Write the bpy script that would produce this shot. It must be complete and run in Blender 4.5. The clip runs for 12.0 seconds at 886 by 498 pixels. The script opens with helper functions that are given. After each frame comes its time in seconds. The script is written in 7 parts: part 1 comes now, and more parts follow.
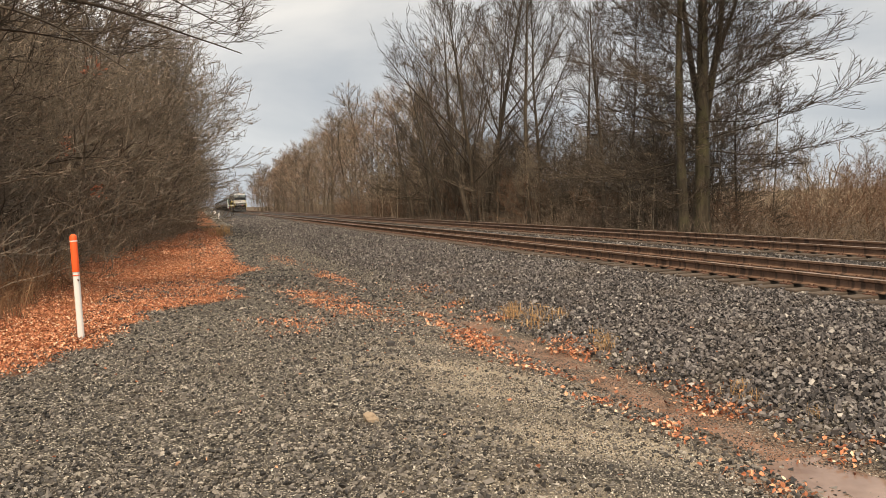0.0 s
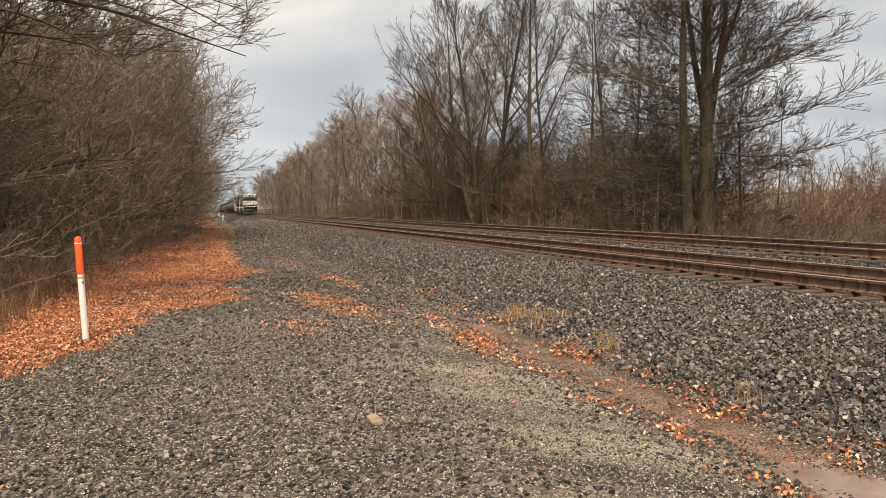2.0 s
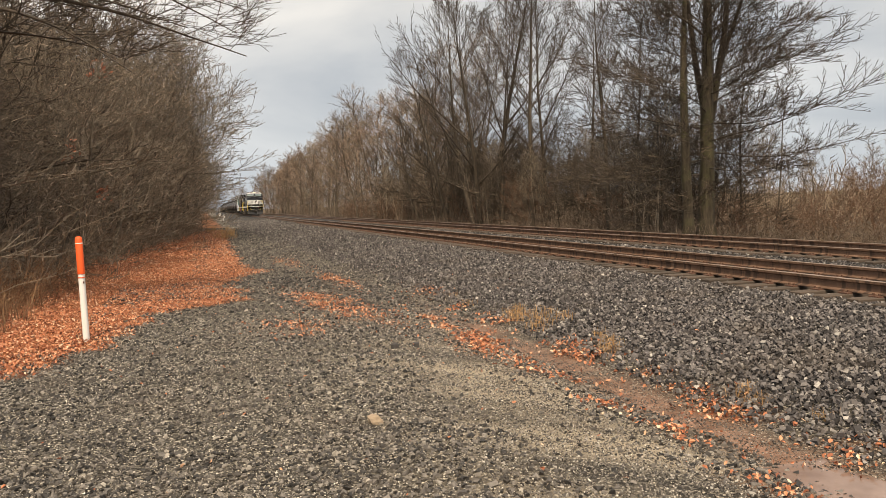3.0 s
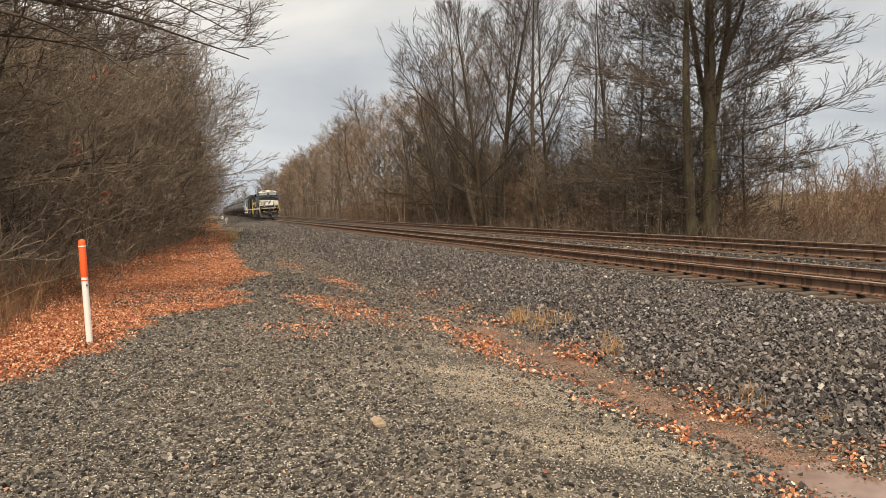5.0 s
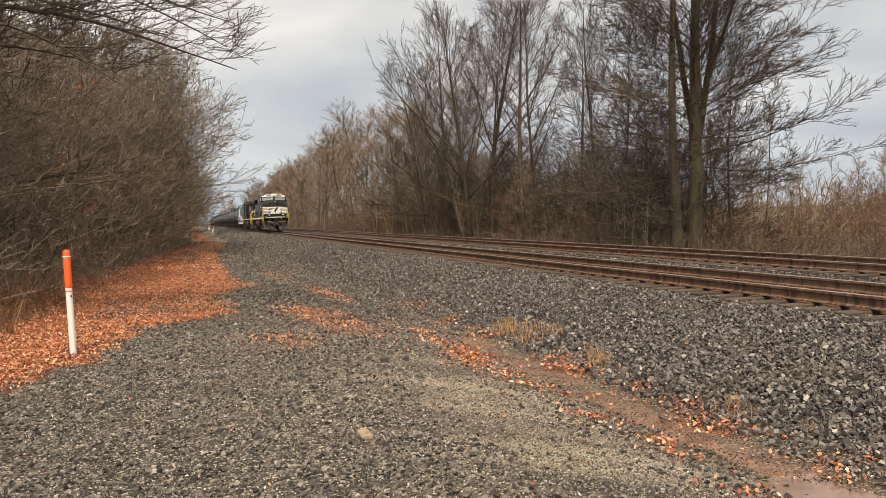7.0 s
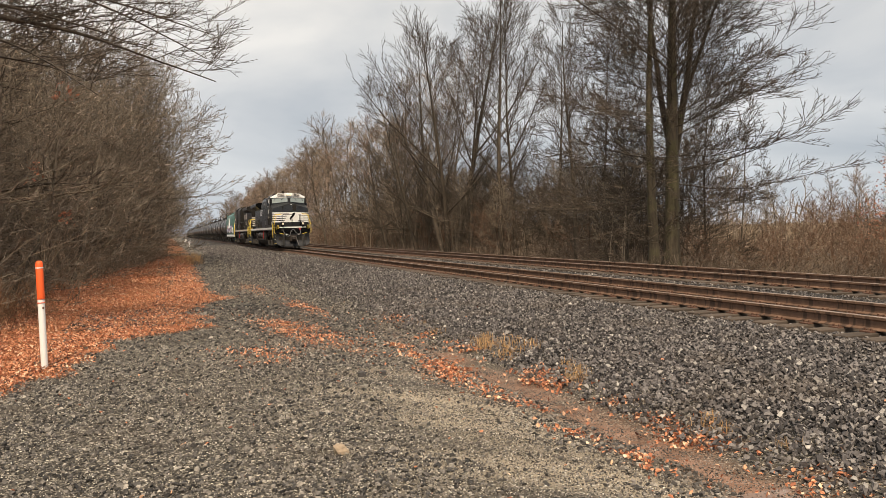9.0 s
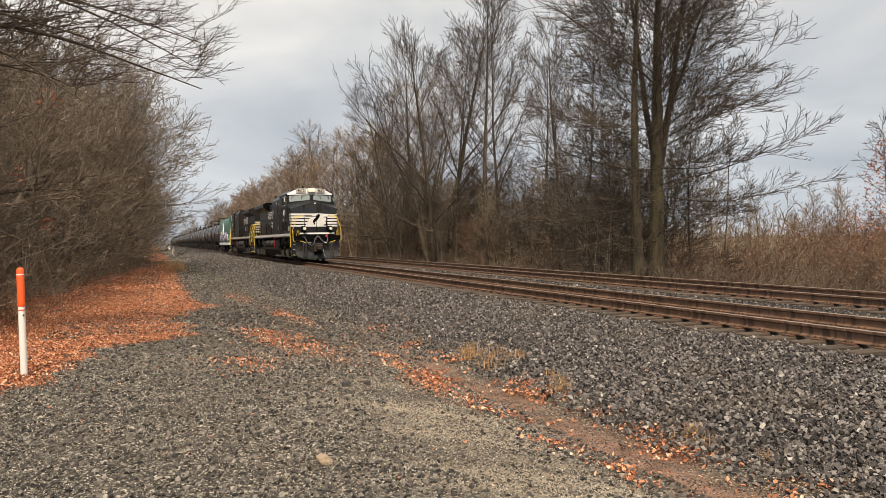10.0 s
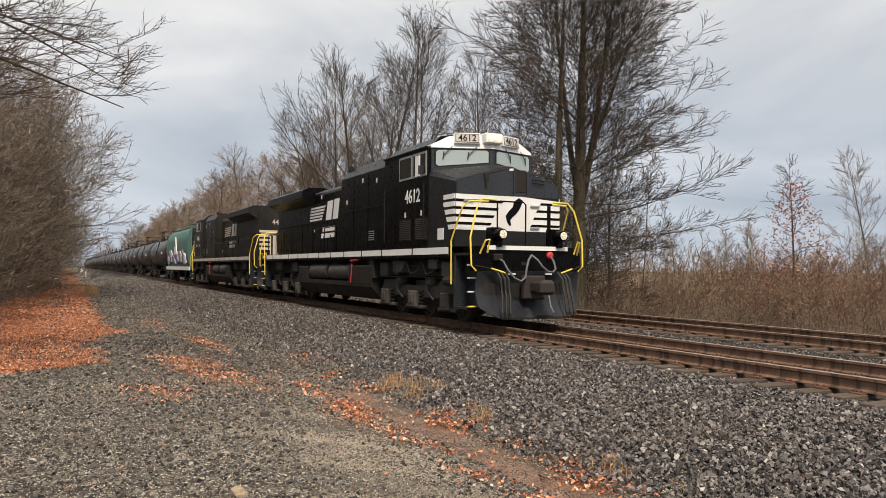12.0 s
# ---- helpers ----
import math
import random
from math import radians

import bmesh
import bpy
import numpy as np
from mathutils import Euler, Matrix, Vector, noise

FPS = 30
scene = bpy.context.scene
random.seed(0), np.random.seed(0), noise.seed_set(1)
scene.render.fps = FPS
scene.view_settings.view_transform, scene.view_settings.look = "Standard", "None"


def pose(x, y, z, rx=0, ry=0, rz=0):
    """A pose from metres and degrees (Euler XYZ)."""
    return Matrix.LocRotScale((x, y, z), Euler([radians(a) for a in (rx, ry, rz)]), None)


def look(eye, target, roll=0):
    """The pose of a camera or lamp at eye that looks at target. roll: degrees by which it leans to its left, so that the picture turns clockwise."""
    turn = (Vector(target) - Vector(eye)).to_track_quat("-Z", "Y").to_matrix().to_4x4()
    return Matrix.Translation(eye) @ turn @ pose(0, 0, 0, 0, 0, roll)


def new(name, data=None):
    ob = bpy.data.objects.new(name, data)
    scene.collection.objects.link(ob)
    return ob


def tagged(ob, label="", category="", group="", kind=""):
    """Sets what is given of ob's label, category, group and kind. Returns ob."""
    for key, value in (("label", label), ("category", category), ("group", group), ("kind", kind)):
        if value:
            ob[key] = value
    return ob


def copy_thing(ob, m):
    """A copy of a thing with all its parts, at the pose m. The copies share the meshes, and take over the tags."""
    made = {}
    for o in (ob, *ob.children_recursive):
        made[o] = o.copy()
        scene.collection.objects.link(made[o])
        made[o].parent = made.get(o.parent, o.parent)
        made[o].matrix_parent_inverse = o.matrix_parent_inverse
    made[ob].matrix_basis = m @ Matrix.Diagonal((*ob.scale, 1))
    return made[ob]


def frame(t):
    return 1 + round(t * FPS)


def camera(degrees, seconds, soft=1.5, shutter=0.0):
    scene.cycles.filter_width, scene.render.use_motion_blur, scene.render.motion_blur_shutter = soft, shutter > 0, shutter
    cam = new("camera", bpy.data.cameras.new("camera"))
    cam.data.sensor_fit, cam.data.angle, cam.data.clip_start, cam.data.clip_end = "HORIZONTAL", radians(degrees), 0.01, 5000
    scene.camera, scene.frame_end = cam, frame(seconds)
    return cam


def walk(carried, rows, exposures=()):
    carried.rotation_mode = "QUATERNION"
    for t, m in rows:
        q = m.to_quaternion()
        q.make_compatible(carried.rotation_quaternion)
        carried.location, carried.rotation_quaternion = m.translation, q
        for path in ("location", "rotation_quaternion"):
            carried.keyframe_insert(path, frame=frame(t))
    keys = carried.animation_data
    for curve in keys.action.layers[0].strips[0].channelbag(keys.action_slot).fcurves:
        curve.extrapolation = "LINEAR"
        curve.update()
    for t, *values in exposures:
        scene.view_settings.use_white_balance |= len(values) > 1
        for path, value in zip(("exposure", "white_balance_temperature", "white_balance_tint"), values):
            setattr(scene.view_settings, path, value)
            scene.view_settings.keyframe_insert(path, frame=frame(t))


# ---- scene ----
# ---- camera and its path ----
cam = camera(60.0, 12.0, soft=0.75)
EYE = (0.0, 0.0, 1.8)
PATH = [
    (0, 86.355, 1.896, -17.649), (0.5, 86.39, 1.934, -17.476), (1, 86.423, 1.895, -17.383), (1.5, 86.479, 1.972, -17.337),
    (2, 86.52, 1.944, -17.37), (2.5, 86.543, 1.905, -17.366), (3, 86.534, 1.917, -17.322), (5, 86.706, 2.029, -17.134),
    (5.5, 86.9, 2.026, -17.25), (6, 87.092, 2.011, -17.45), (6.5, 87.286, 1.896, -17.74), (7, 87.511, 1.856, -18.066),
    (9, 88.55, 1.297, -19.648), (9.5, 88.869, 1.074, -20.125), (10, 89.27, 0.807, -20.725), (10.5, 89.753, 0.401, -21.575),
    (11, 90.323, 0.038, -22.684), (11.5, 90.887, -0.289, -24.146), (12, 91.447, -0.504, -26.281)]
walk(cam, [(t, pose(*EYE, rx, ry, rz)) for t, rx, ry, rz in PATH], exposures=[(0.0, 0.41, 7300, 10), (7.0, 0.41, 7250, 10), (9.5, 0.4, 7130, 10), (10.5, 0.37, 7000, 10), (12.0, 0.33, 6700, 10)])

# ---- the plan: the line runs along +y and bends gently to the right ----
BEND = 1e-5
NEAR_X, FAR_X = 9.868, 14.61
RAIL_Z = 0.47
GAUGE = 1.495


def bend(y):
    return BEND * max(0.0, y) ** 2


# ---- world and sun ----
world = bpy.data.worlds.new("overcast_sky")
scene.world = world
world.use_nodes = True
wn, wl = world.node_tree.nodes, world.node_tree.links
wn.clear()
w_out = wn.new("ShaderNodeOutputWorld")
w_bg = wn.new("ShaderNodeBackground")
w_sky = wn.new("ShaderNodeTexSky")
w_sky.sky_type, w_sky.sun_disc = "NISHITA", False
SUN_EL, SUN_AZ = radians(52), radians(200)
w_sky.sun_elevation, w_sky.sun_rotation = SUN_EL, SUN_AZ
w_coord = wn.new("ShaderNodeTexCoord")
w_map = wn.new("ShaderNodeMapping")
w_map.inputs["Scale"].default_value = (1.0, 1.0, 2.6)
w_map.inputs["Location"].default_value = (0.35, 0.1, 0.2)
w_noise = wn.new("ShaderNodeTexNoise")
w_noise.inputs["Scale"].default_value = 2.1
w_noise.inputs["Detail"].default_value = 6.0
w_noise.inputs["Roughness"].default_value = 0.5
w_noise.inputs["Distortion"].default_value = 0.5
w_ramp = wn.new("ShaderNodeValToRGB")
w_ramp.color_ramp.elements[0].position = 0.32
w_ramp.color_ramp.elements[0].color = (4.2, 4.5, 4.95, 1)
w_ramp.color_ramp.elements[1].position = 0.68
w_ramp.color_ramp.elements[1].color = (7.7, 7.6, 7.5, 1)
# bluer and duller near the horizon, brighter overhead, as under a cloud deck
w_sep = wn.new("ShaderNodeSeparateXYZ")
w_rise = wn.new("ShaderNodeValToRGB")
w_rise.color_ramp.elements[0].position, w_rise.color_ramp.elements[0].color = 0.02, (0.6, 0.68, 0.8, 1)
w_rise.color_ramp.elements[1].position, w_rise.color_ramp.elements[1].color = 0.3, (1.08, 1.07, 1.05, 1)
w_mul = wn.new("ShaderNodeMix")
w_mul.data_type, w_mul.blend_type = "RGBA", "MULTIPLY"
w_mul.inputs["Factor"].default_value = 1.0
w_mix = wn.new("ShaderNodeMix")
w_mix.data_type = "RGBA"
w_mix.inputs["Factor"].default_value = 0.93
wl.new(w_coord.outputs["Generated"], w_map.inputs["Vector"])
wl.new(w_map.outputs["Vector"], w_noise.inputs["Vector"])
wl.new(w_noise.outputs["Fac"], w_ramp.inputs["Fac"])
wl.new(w_coord.outputs["Generated"], w_sep.inputs["Vector"])
wl.new(w_sep.outputs["Z"], w_rise.inputs["Fac"])
wl.new(w_ramp.outputs["Color"], w_mul.inputs["A"])
wl.new(w_rise.outputs["Color"], w_mul.inputs["B"])
wl.new(w_sky.outputs["Color"], w_mix.inputs["A"])
wl.new(w_mul.outputs["Result"], w_mix.inputs["B"])
wl.new(w_mix.outputs["Result"], w_bg.inputs["Color"])
w_bg.inputs["Strength"].default_value = 0.106
wl.new(w_bg.outputs["Background"], w_out.inputs["Surface"])

sun = new("sun", bpy.data.lights.new("sun", "SUN"))
sun.data.energy, sun.data.angle, sun.data.color = 3.5, radians(8), (1.0, 0.845, 0.67)
sun.matrix_world = look((0, 0, 60), (math.sin(SUN_AZ) * -40, math.cos(SUN_AZ) * -40, 60 - 40 * math.tan(SUN_EL)))


# ---- materials ----
class Mat:
    """A node material that is put together line by line."""

    def __init__(self, name, rough=0.7, metal=0.0, spec=0.5):
        self.m = bpy.data.materials.new(name)
        self.m.use_nodes = True
        self.n, self.l = self.m.node_tree.nodes, self.m.node_tree.links
        self.b = self.n["Principled BSDF"]
        self.b.inputs["Roughness"].default_value = rough
        self.b.inputs["Metallic"].default_value = metal
        self.b.inputs["Specular IOR Level"].default_value = spec
        self.co = self.n.new("ShaderNodeTexCoord")

    def noise(self, scale, detail=4, rough=0.55, coord="Object", stretch=None):
        t = self.n.new("ShaderNodeTexNoise")
        t.inputs["Scale"].default_value, t.inputs["Detail"].default_value = scale, detail
        t.inputs["Roughness"].default_value = rough
        src = self.co.outputs[coord]
        if stretch:
            mp = self.n.new("ShaderNodeMapping")
            mp.inputs["Scale"].default_value = stretch
            self.l.new(src, mp.inputs["Vector"])
            src = mp.outputs["Vector"]
        self.l.new(src, t.inputs["Vector"])
        return t.outputs["Fac"]

    def cells(self, scale, feature="F1", out="Distance", coord="Object"):
        t = self.n.new("ShaderNodeTexVoronoi")
        t.feature = feature
        t.inputs["Scale"].default_value = scale
        self.l.new(self.co.outputs[coord], t.inputs["Vector"])
        return t.outputs[out]

    def island(self):
        return self.n.new("ShaderNodeNewGeometry").outputs["Random Per Island"]

    def own(self):
        return self.n.new("ShaderNodeObjectInfo").outputs["Random"]

    def attr(self, name):
        t = self.n.new("ShaderNodeAttribute")
        t.attribute_name = name
        return t.outputs["Fac"]

    def ramp(self, fac, stops):
        t = self.n.new("ShaderNodeValToRGB")
        e = t.color_ramp.elements
        while len(e) < len(stops):
            e.new(0.5)
        for el, (p, c) in zip(e, stops):
            el.position, el.color = p, (*c, 1) if len(c) == 3 else c
        self.l.new(fac, t.inputs["Fac"])
        return t.outputs["Color"]

    def mix(self, fac, a, b, how="MIX"):
        t = self.n.new("ShaderNodeMix")
        t.data_type, t.blend_type = "RGBA", how
        for key, v in (("Factor", fac), ("A", a), ("B", b)):
            if isinstance(v, (int, float)):
                t.inputs[key].default_value = v
            elif isinstance(v, tuple):
                t.inputs[key].default_value = (*v, 1)
            else:
                self.l.new(v, t.inputs[key])
        return t.outputs["Result"]

    def math(self, how, a, b=0.0):
        t = self.n.new("ShaderNodeMath")
        t.operation, t.use_clamp = how, False
        for k, v in ((0, a), (1, b)):
            if isinstance(v, (int, float)):
                t.inputs[k].default_value = v
            else:
                self.l.new(v, t.inputs[k])
        return t.outputs["Value"]

    def span(self, v, a, b, c=0.0, d=1.0):
        t = self.n.new("ShaderNodeMapRange")
        for k, val in (("From Min", a), ("From Max", b), ("To Min", c), ("To Max", d)):
            t.inputs[k].default_value = val
        self.l.new(v, t.inputs["Value"])
        return t.outputs["Result"]

    def axis(self, which, coord="Object"):
        t = self.n.new("ShaderNodeSeparateXYZ")
        self.l.new(self.co.outputs[coord], t.inputs["Vector"])
        return t.outputs[which]

    def color(self, c):
        if isinstance(c, tuple):
            self.b.inputs["Base Color"].default_value = (*c, 1)
        else:
            self.l.new(c, self.b.inputs["Base Color"])
        return self

    def rough(self, c):
        self.l.new(c, self.b.inputs["Roughness"])
        return self

    def bump(self, h, strength=0.4, dist=0.02):
        t = self.n.new("ShaderNodeBump")
        t.inputs["Strength"].default_value, t.inputs["Distance"].default_value = strength, dist
        self.l.new(h, t.inputs["Height"])
        self.l.new(t.outputs["Normal"], self.b.inputs["Normal"])
        return self


def painted(name, c, rough=0.45, dirt=(0.06, 0.05, 0.042), amount=0.35, spec=0.5, metal=0.0):
    """Paint with dust and faint streaks."""
    m = Mat(name, rough, metal, spec)
    streak = m.noise(1.6, 5, 0.6, stretch=(1, 1, 0.25))
    fine = m.noise(14, 4)
    f = m.math("MULTIPLY", m.span(streak, 0.42, 0.75), amount)
    f = m.math("ADD", f, m.math("MULTIPLY", m.span(fine, 0.5, 0.8), amount * 0.35))
    m.color(m.mix(f, c, dirt))
    m.rough(m.span(fine, 0.3, 0.7, rough - 0.08, min(1, rough + 0.2)))
    return m.m


def bark(name, dark, light, moss=0.0):
    m = Mat(name, 0.9, 0, 0.25)
    a = m.noise(7, 5, 0.65, stretch=(1, 1, 0.22))
    c = m.ramp(a, [(0.3, dark), (0.7, light)])
    c = m.mix(m.math("MULTIPLY", m.own(), 0.35), c, tuple(v * 0.6 for v in light))
    if moss:
        c = m.mix(m.math("MULTIPLY", m.span(m.noise(1.2, 3), 0.45, 0.65), moss), c, (0.085, 0.088, 0.04))
    m.color(c).bump(a, 0.7, 0.03)
    return m.m


def stony(name, stops, rough=0.75, grain=60, wet=0.0):
    m = Mat(name, rough, 0, 0.45)
    c = m.ramp(m.island(), stops)
    g = m.noise(grain, 4, 0.6)
    c = m.mix(m.span(g, 0.35, 0.75, 0.0, 0.45), c, tuple(v * 0.45 for v in stops[0][1]))
    c = m.mix(m.span(m.noise(0.9, 3), 0.5, 0.72, 0, 0.35), c, (0.11, 0.085, 0.062))
    m.color(c).bump(g, 0.35, 0.006)
    return m.m


MAT = {}
MAT["ballast"] = stony("crushed_ballast", [(0.0, (0.018, 0.017, 0.018)), (0.35, (0.09, 0.082, 0.083)), (0.82, (0.22, 0.202, 0.199)), (0.97, (0.34, 0.32, 0.3)), (1.0, (0.55, 0.52, 0.48))])
MAT["slate_chips"] = stony("slate_chips", [(0.0, (0.009, 0.0085, 0.0085)), (0.4, (0.05, 0.046, 0.043)), (0.72, (0.155, 0.141, 0.129)), (0.94, (0.27, 0.246, 0.217)), (1.0, (0.5, 0.46, 0.4))], 0.55)
MAT["pale_grit"] = stony("pale_grit", [(0.0, (0.12, 0.11, 0.098)), (0.5, (0.34, 0.31, 0.27)), (1.0, (0.85, 0.81, 0.73))], 0.7, 90)
MAT["dark_stone"] = stony("dark_slate_lump", [(0, (0.03, 0.028, 0.03)), (1, (0.06, 0.056, 0.056))], 0.7, 18)
MAT["fieldstone"] = stony("fieldstone", [(0, (0.32, 0.24, 0.16)), (1, (0.36, 0.28, 0.2))], 0.85, 18)


def ground_material():
    m = Mat("ground_soil_and_gravel", 0.9, 0, 0.3)
    cell = m.cells(58, out="Color")
    edge = m.cells(58)
    sepc = m.n.new("ShaderNodeSeparateColor")
    m.l.new(cell, sepc.inputs["Color"])
    grit = m.noise(150, 3)
    patch = m.noise(0.55, 4)
    # road: fines and chips
    road = m.ramp(sepc.outputs["Red"], [(0, (0.025, 0.023, 0.02)), (0.6, (0.08, 0.072, 0.061)), (0.9, (0.24, 0.216, 0.178)), (1, (0.69, 0.62, 0.51))])
    sand = m.ramp(grit, [(0.3, (0.209, 0.174, 0.131)), (0.55, (0.418, 0.356, 0.27)), (0.78, (0.8, 0.731, 0.592))])
    c = m.mix(m.attr("sandy"), road, sand)
    # ballast bed near black: shade between the stones put into its colour
    bal_gaps = m.ramp(sepc.outputs["Green"], [(0, (0.008, 0.0075, 0.008)), (0.6, (0.025, 0.023, 0.023)), (1, (0.09, 0.082, 0.074))])
    c = m.mix(m.attr("ballast"), c, bal_gaps)
    litter = m.ramp(m.cells(22, out="Distance"), [(0, (0.39, 0.15, 0.052)), (0.5, (0.26, 0.0975, 0.039)), (1, (0.091, 0.0455, 0.026))])
    c = m.mix(m.attr("litter"), c, litter)
    wood = m.ramp(m.noise(9, 5, 0.7), [(0.3, (0.045, 0.032, 0.02)), (0.55, (0.11, 0.075, 0.045)), (0.75, (0.2, 0.14, 0.085))])
    c = m.mix(m.attr("wood"), c, wood)
    mud = m.ramp(m.noise(5, 4), [(0.3, (0.16, 0.085, 0.055)), (0.7, (0.36, 0.21, 0.15))])
    c = m.mix(m.attr("mud"), c, mud)
    c = m.mix(m.span(patch, 0.5, 0.7, 0, 0.3), c, (0.05, 0.046, 0.04))
    speck = m.math("MULTIPLY", m.span(m.cells(95), 0.26, 0.2), m.math("SUBTRACT", 1.0, m.math("MAXIMUM", m.attr("wood"), m.attr("litter"))))
    sepd = m.n.new("ShaderNodeSeparateColor")
    m.l.new(m.cells(95, out="Color"), sepd.inputs["Color"])
    speck = m.math("MULTIPLY", speck, m.span(sepd.outputs["Blue"], 0.72, 0.8))
    c = m.mix(speck, c, (0.55, 0.52, 0.46))
    m.color(c)
    m.bump(m.math("ADD", edge, m.math("MULTIPLY", grit, 0.4)), 0.9, 0.02)
    return m.m


MAT["ground"] = ground_material()


def rail_material():
    m = Mat("rusty_rail_steel", 0.75, 0.0, 0.4)
    a = m.noise(5, 5, 0.6)
    b = m.noise(3.2, 3, 0.6, stretch=(1, 1, 0.15))
    c = m.ramp(a, [(0.3, (0.095, 0.054, 0.036)), (0.6, (0.165, 0.098, 0.066)), (0.8, (0.25, 0.16, 0.112))])
    drip = m.noise(9, 2, 0.5, stretch=(0.2, 1, 0.1))
    c = m.mix(m.span(drip, 0.54, 0.6, 0, 0.7), c, (0.035, 0.022, 0.017))
    m.color(c).bump(b, 0.2, 0.004)
    return m.m


MAT["rail"] = rail_material()
mm = Mat("worn_rail_head", 0.42, 0.55, 0.5)
mm.color(mm.ramp(mm.noise(3, 4), [(0.3, (0.24, 0.15, 0.1)), (0.7, (0.4, 0.31, 0.25))]))
MAT["rail_head"] = mm.m
mm = Mat("weathered_tie_timber", 0.9, 0, 0.3)
g = mm.noise(6, 5, 0.7, stretch=(0.12, 1, 1))
mm.color(mm.mix(mm.math("MULTIPLY", mm.own(), 0.5), mm.ramp(g, [(0.3, (0.03, 0.024, 0.02)), (0.7, (0.1, 0.08, 0.065))]), (0.13, 0.1, 0.08))).bump(g, 0.6, 0.01)
MAT["tie"] = mm.m
MAT["coupler_iron"] = painted("dark_rusty_casting", (0.022, 0.017, 0.015), 0.7, (0.05, 0.037, 0.031), 0.5)
MAT["rusty_iron"] = painted("rusty_iron", (0.12, 0.06, 0.04), 0.8, (0.05, 0.03, 0.02), 0.6)

MAT["bark_grey"] = bark("grey_brown_bark", (0.03, 0.024, 0.019), (0.105, 0.085, 0.066))
MAT["bark_moss"] = bark("mossy_oak_bark", (0.032, 0.027, 0.02), (0.105, 0.086, 0.062), 0.5)
MAT["bark_dark"] = bark("dark_thicket_bark", (0.04, 0.033, 0.026), (0.17, 0.14, 0.108))
# pale to paint the light on the thicket's front limbs
MAT["bark_limb"] = bark("grey_tan_limb_bark", (0.06, 0.05, 0.04), (0.3, 0.25, 0.2))
MAT["bark_red"] = bark("reddish_brush_bark", (0.0744, 0.0445, 0.0301), (0.211, 0.123, 0.0803))
MAT["bark_pale"] = bark("pale_beech_bark", (0.178, 0.144, 0.11), (0.382, 0.324, 0.254))


def twiggy(name, stops):
    m = Mat(name, 0.9, 0, 0.2)
    m.color(m.mix(m.math("MULTIPLY", m.own(), 0.3), m.ramp(m.island(), stops), (0.17, 0.125, 0.085)))
    return m.m


MAT["twig_grey"] = twiggy("grey_brown_twigs", [(0, (0.025, 0.02, 0.016)), (0.7, (0.085, 0.067, 0.052)), (1, (0.18, 0.14, 0.105))])
MAT["twig_brown"] = twiggy("brown_thicket_twigs", [(0, (0.03, 0.024, 0.019)), (0.4, (0.16, 0.128, 0.097)), (0.75, (0.42, 0.32, 0.25)), (1, (0.68, 0.58, 0.47))])
MAT["twig_tan"] = twiggy("tan_woodland_twigs", [(0, (0.12, 0.09, 0.062)), (0.6, (0.24, 0.187, 0.14)), (1, (0.4, 0.32, 0.25))])
MAT["twig_red"] = twiggy("grey_red_bush_twigs", [(0, (0.1, 0.076, 0.06)), (0.6, (0.19, 0.145, 0.114)), (1, (0.36, 0.285, 0.23))])
MAT["twig_brush"] = twiggy("dull_brown_brush", [(0, (0.07, 0.052, 0.041)), (0.6, (0.125, 0.096, 0.077)), (1, (0.26, 0.21, 0.17))])
MAT["twig_rose"] = twiggy("rosy_tan_twigs", [(0, (0.15, 0.1, 0.076)), (0.6, (0.29, 0.2, 0.16)), (1, (0.44, 0.33, 0.28))])
MAT["bracken"] = twiggy("dry_reddish_grass", [(0, (0.1, 0.05, 0.028)), (0.6, (0.24, 0.13, 0.075)), (1, (0.4, 0.26, 0.15))])
MAT["straw"] = twiggy("dry_straw", [(0, (0.26, 0.145, 0.07)), (0.6, (0.46, 0.29, 0.14)), (1, (0.62, 0.44, 0.26))])


def leafy(name, stops):
    m = Mat(name, 0.65, 0, 0.35)
    c = m.ramp(m.island(), stops)
    c = m.mix(m.span(m.noise(30, 3), 0.45, 0.75, 0, 0.4), c, (0.1, 0.04, 0.02))
    m.color(c)
    m.b.inputs["Subsurface Weight"].default_value = 0.0
    return m.m


MAT["leaf_fallen"] = leafy("fallen_oak_leaves", [(0, (0.13, 0.045, 0.028)), (0.3, (0.4, 0.145, 0.075)), (0.65, (0.64, 0.27, 0.145)), (0.88, (0.76, 0.42, 0.25)), (1, (0.85, 0.64, 0.47))])
MAT["leaf_red"] = leafy("rust_red_leaves", [(0, (0.24, 0.075, 0.05)), (0.6, (0.44, 0.18, 0.115)), (1, (0.56, 0.31, 0.2))])

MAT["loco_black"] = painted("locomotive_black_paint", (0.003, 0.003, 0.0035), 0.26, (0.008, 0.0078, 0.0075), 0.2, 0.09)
# the same black lifted towards blue: sky reflection put into the colour
MAT["loco_nose"] = painted("sky_tinted_nose_paint", (0.017, 0.021, 0.028), 0.3, (0.045, 0.048, 0.053), 0.25, 0.5)
MAT["loco_grimy"] = painted("road_grimed_black_paint", (0.011, 0.0105, 0.01), 0.45, (0.05, 0.043, 0.036), 0.4, 0.25)
MAT["loco_dulled"] = painted("dulled_white_paint", (0.52, 0.49, 0.45), 0.55, (0.26, 0.21, 0.165), 0.55)
# black raised a little for the sky mirrored on the nose body
MAT["loco_hood"] = painted("sky_lifted_black_paint", (0.009, 0.0095, 0.011), 0.42, (0.02, 0.02, 0.021), 0.3, 0.35)
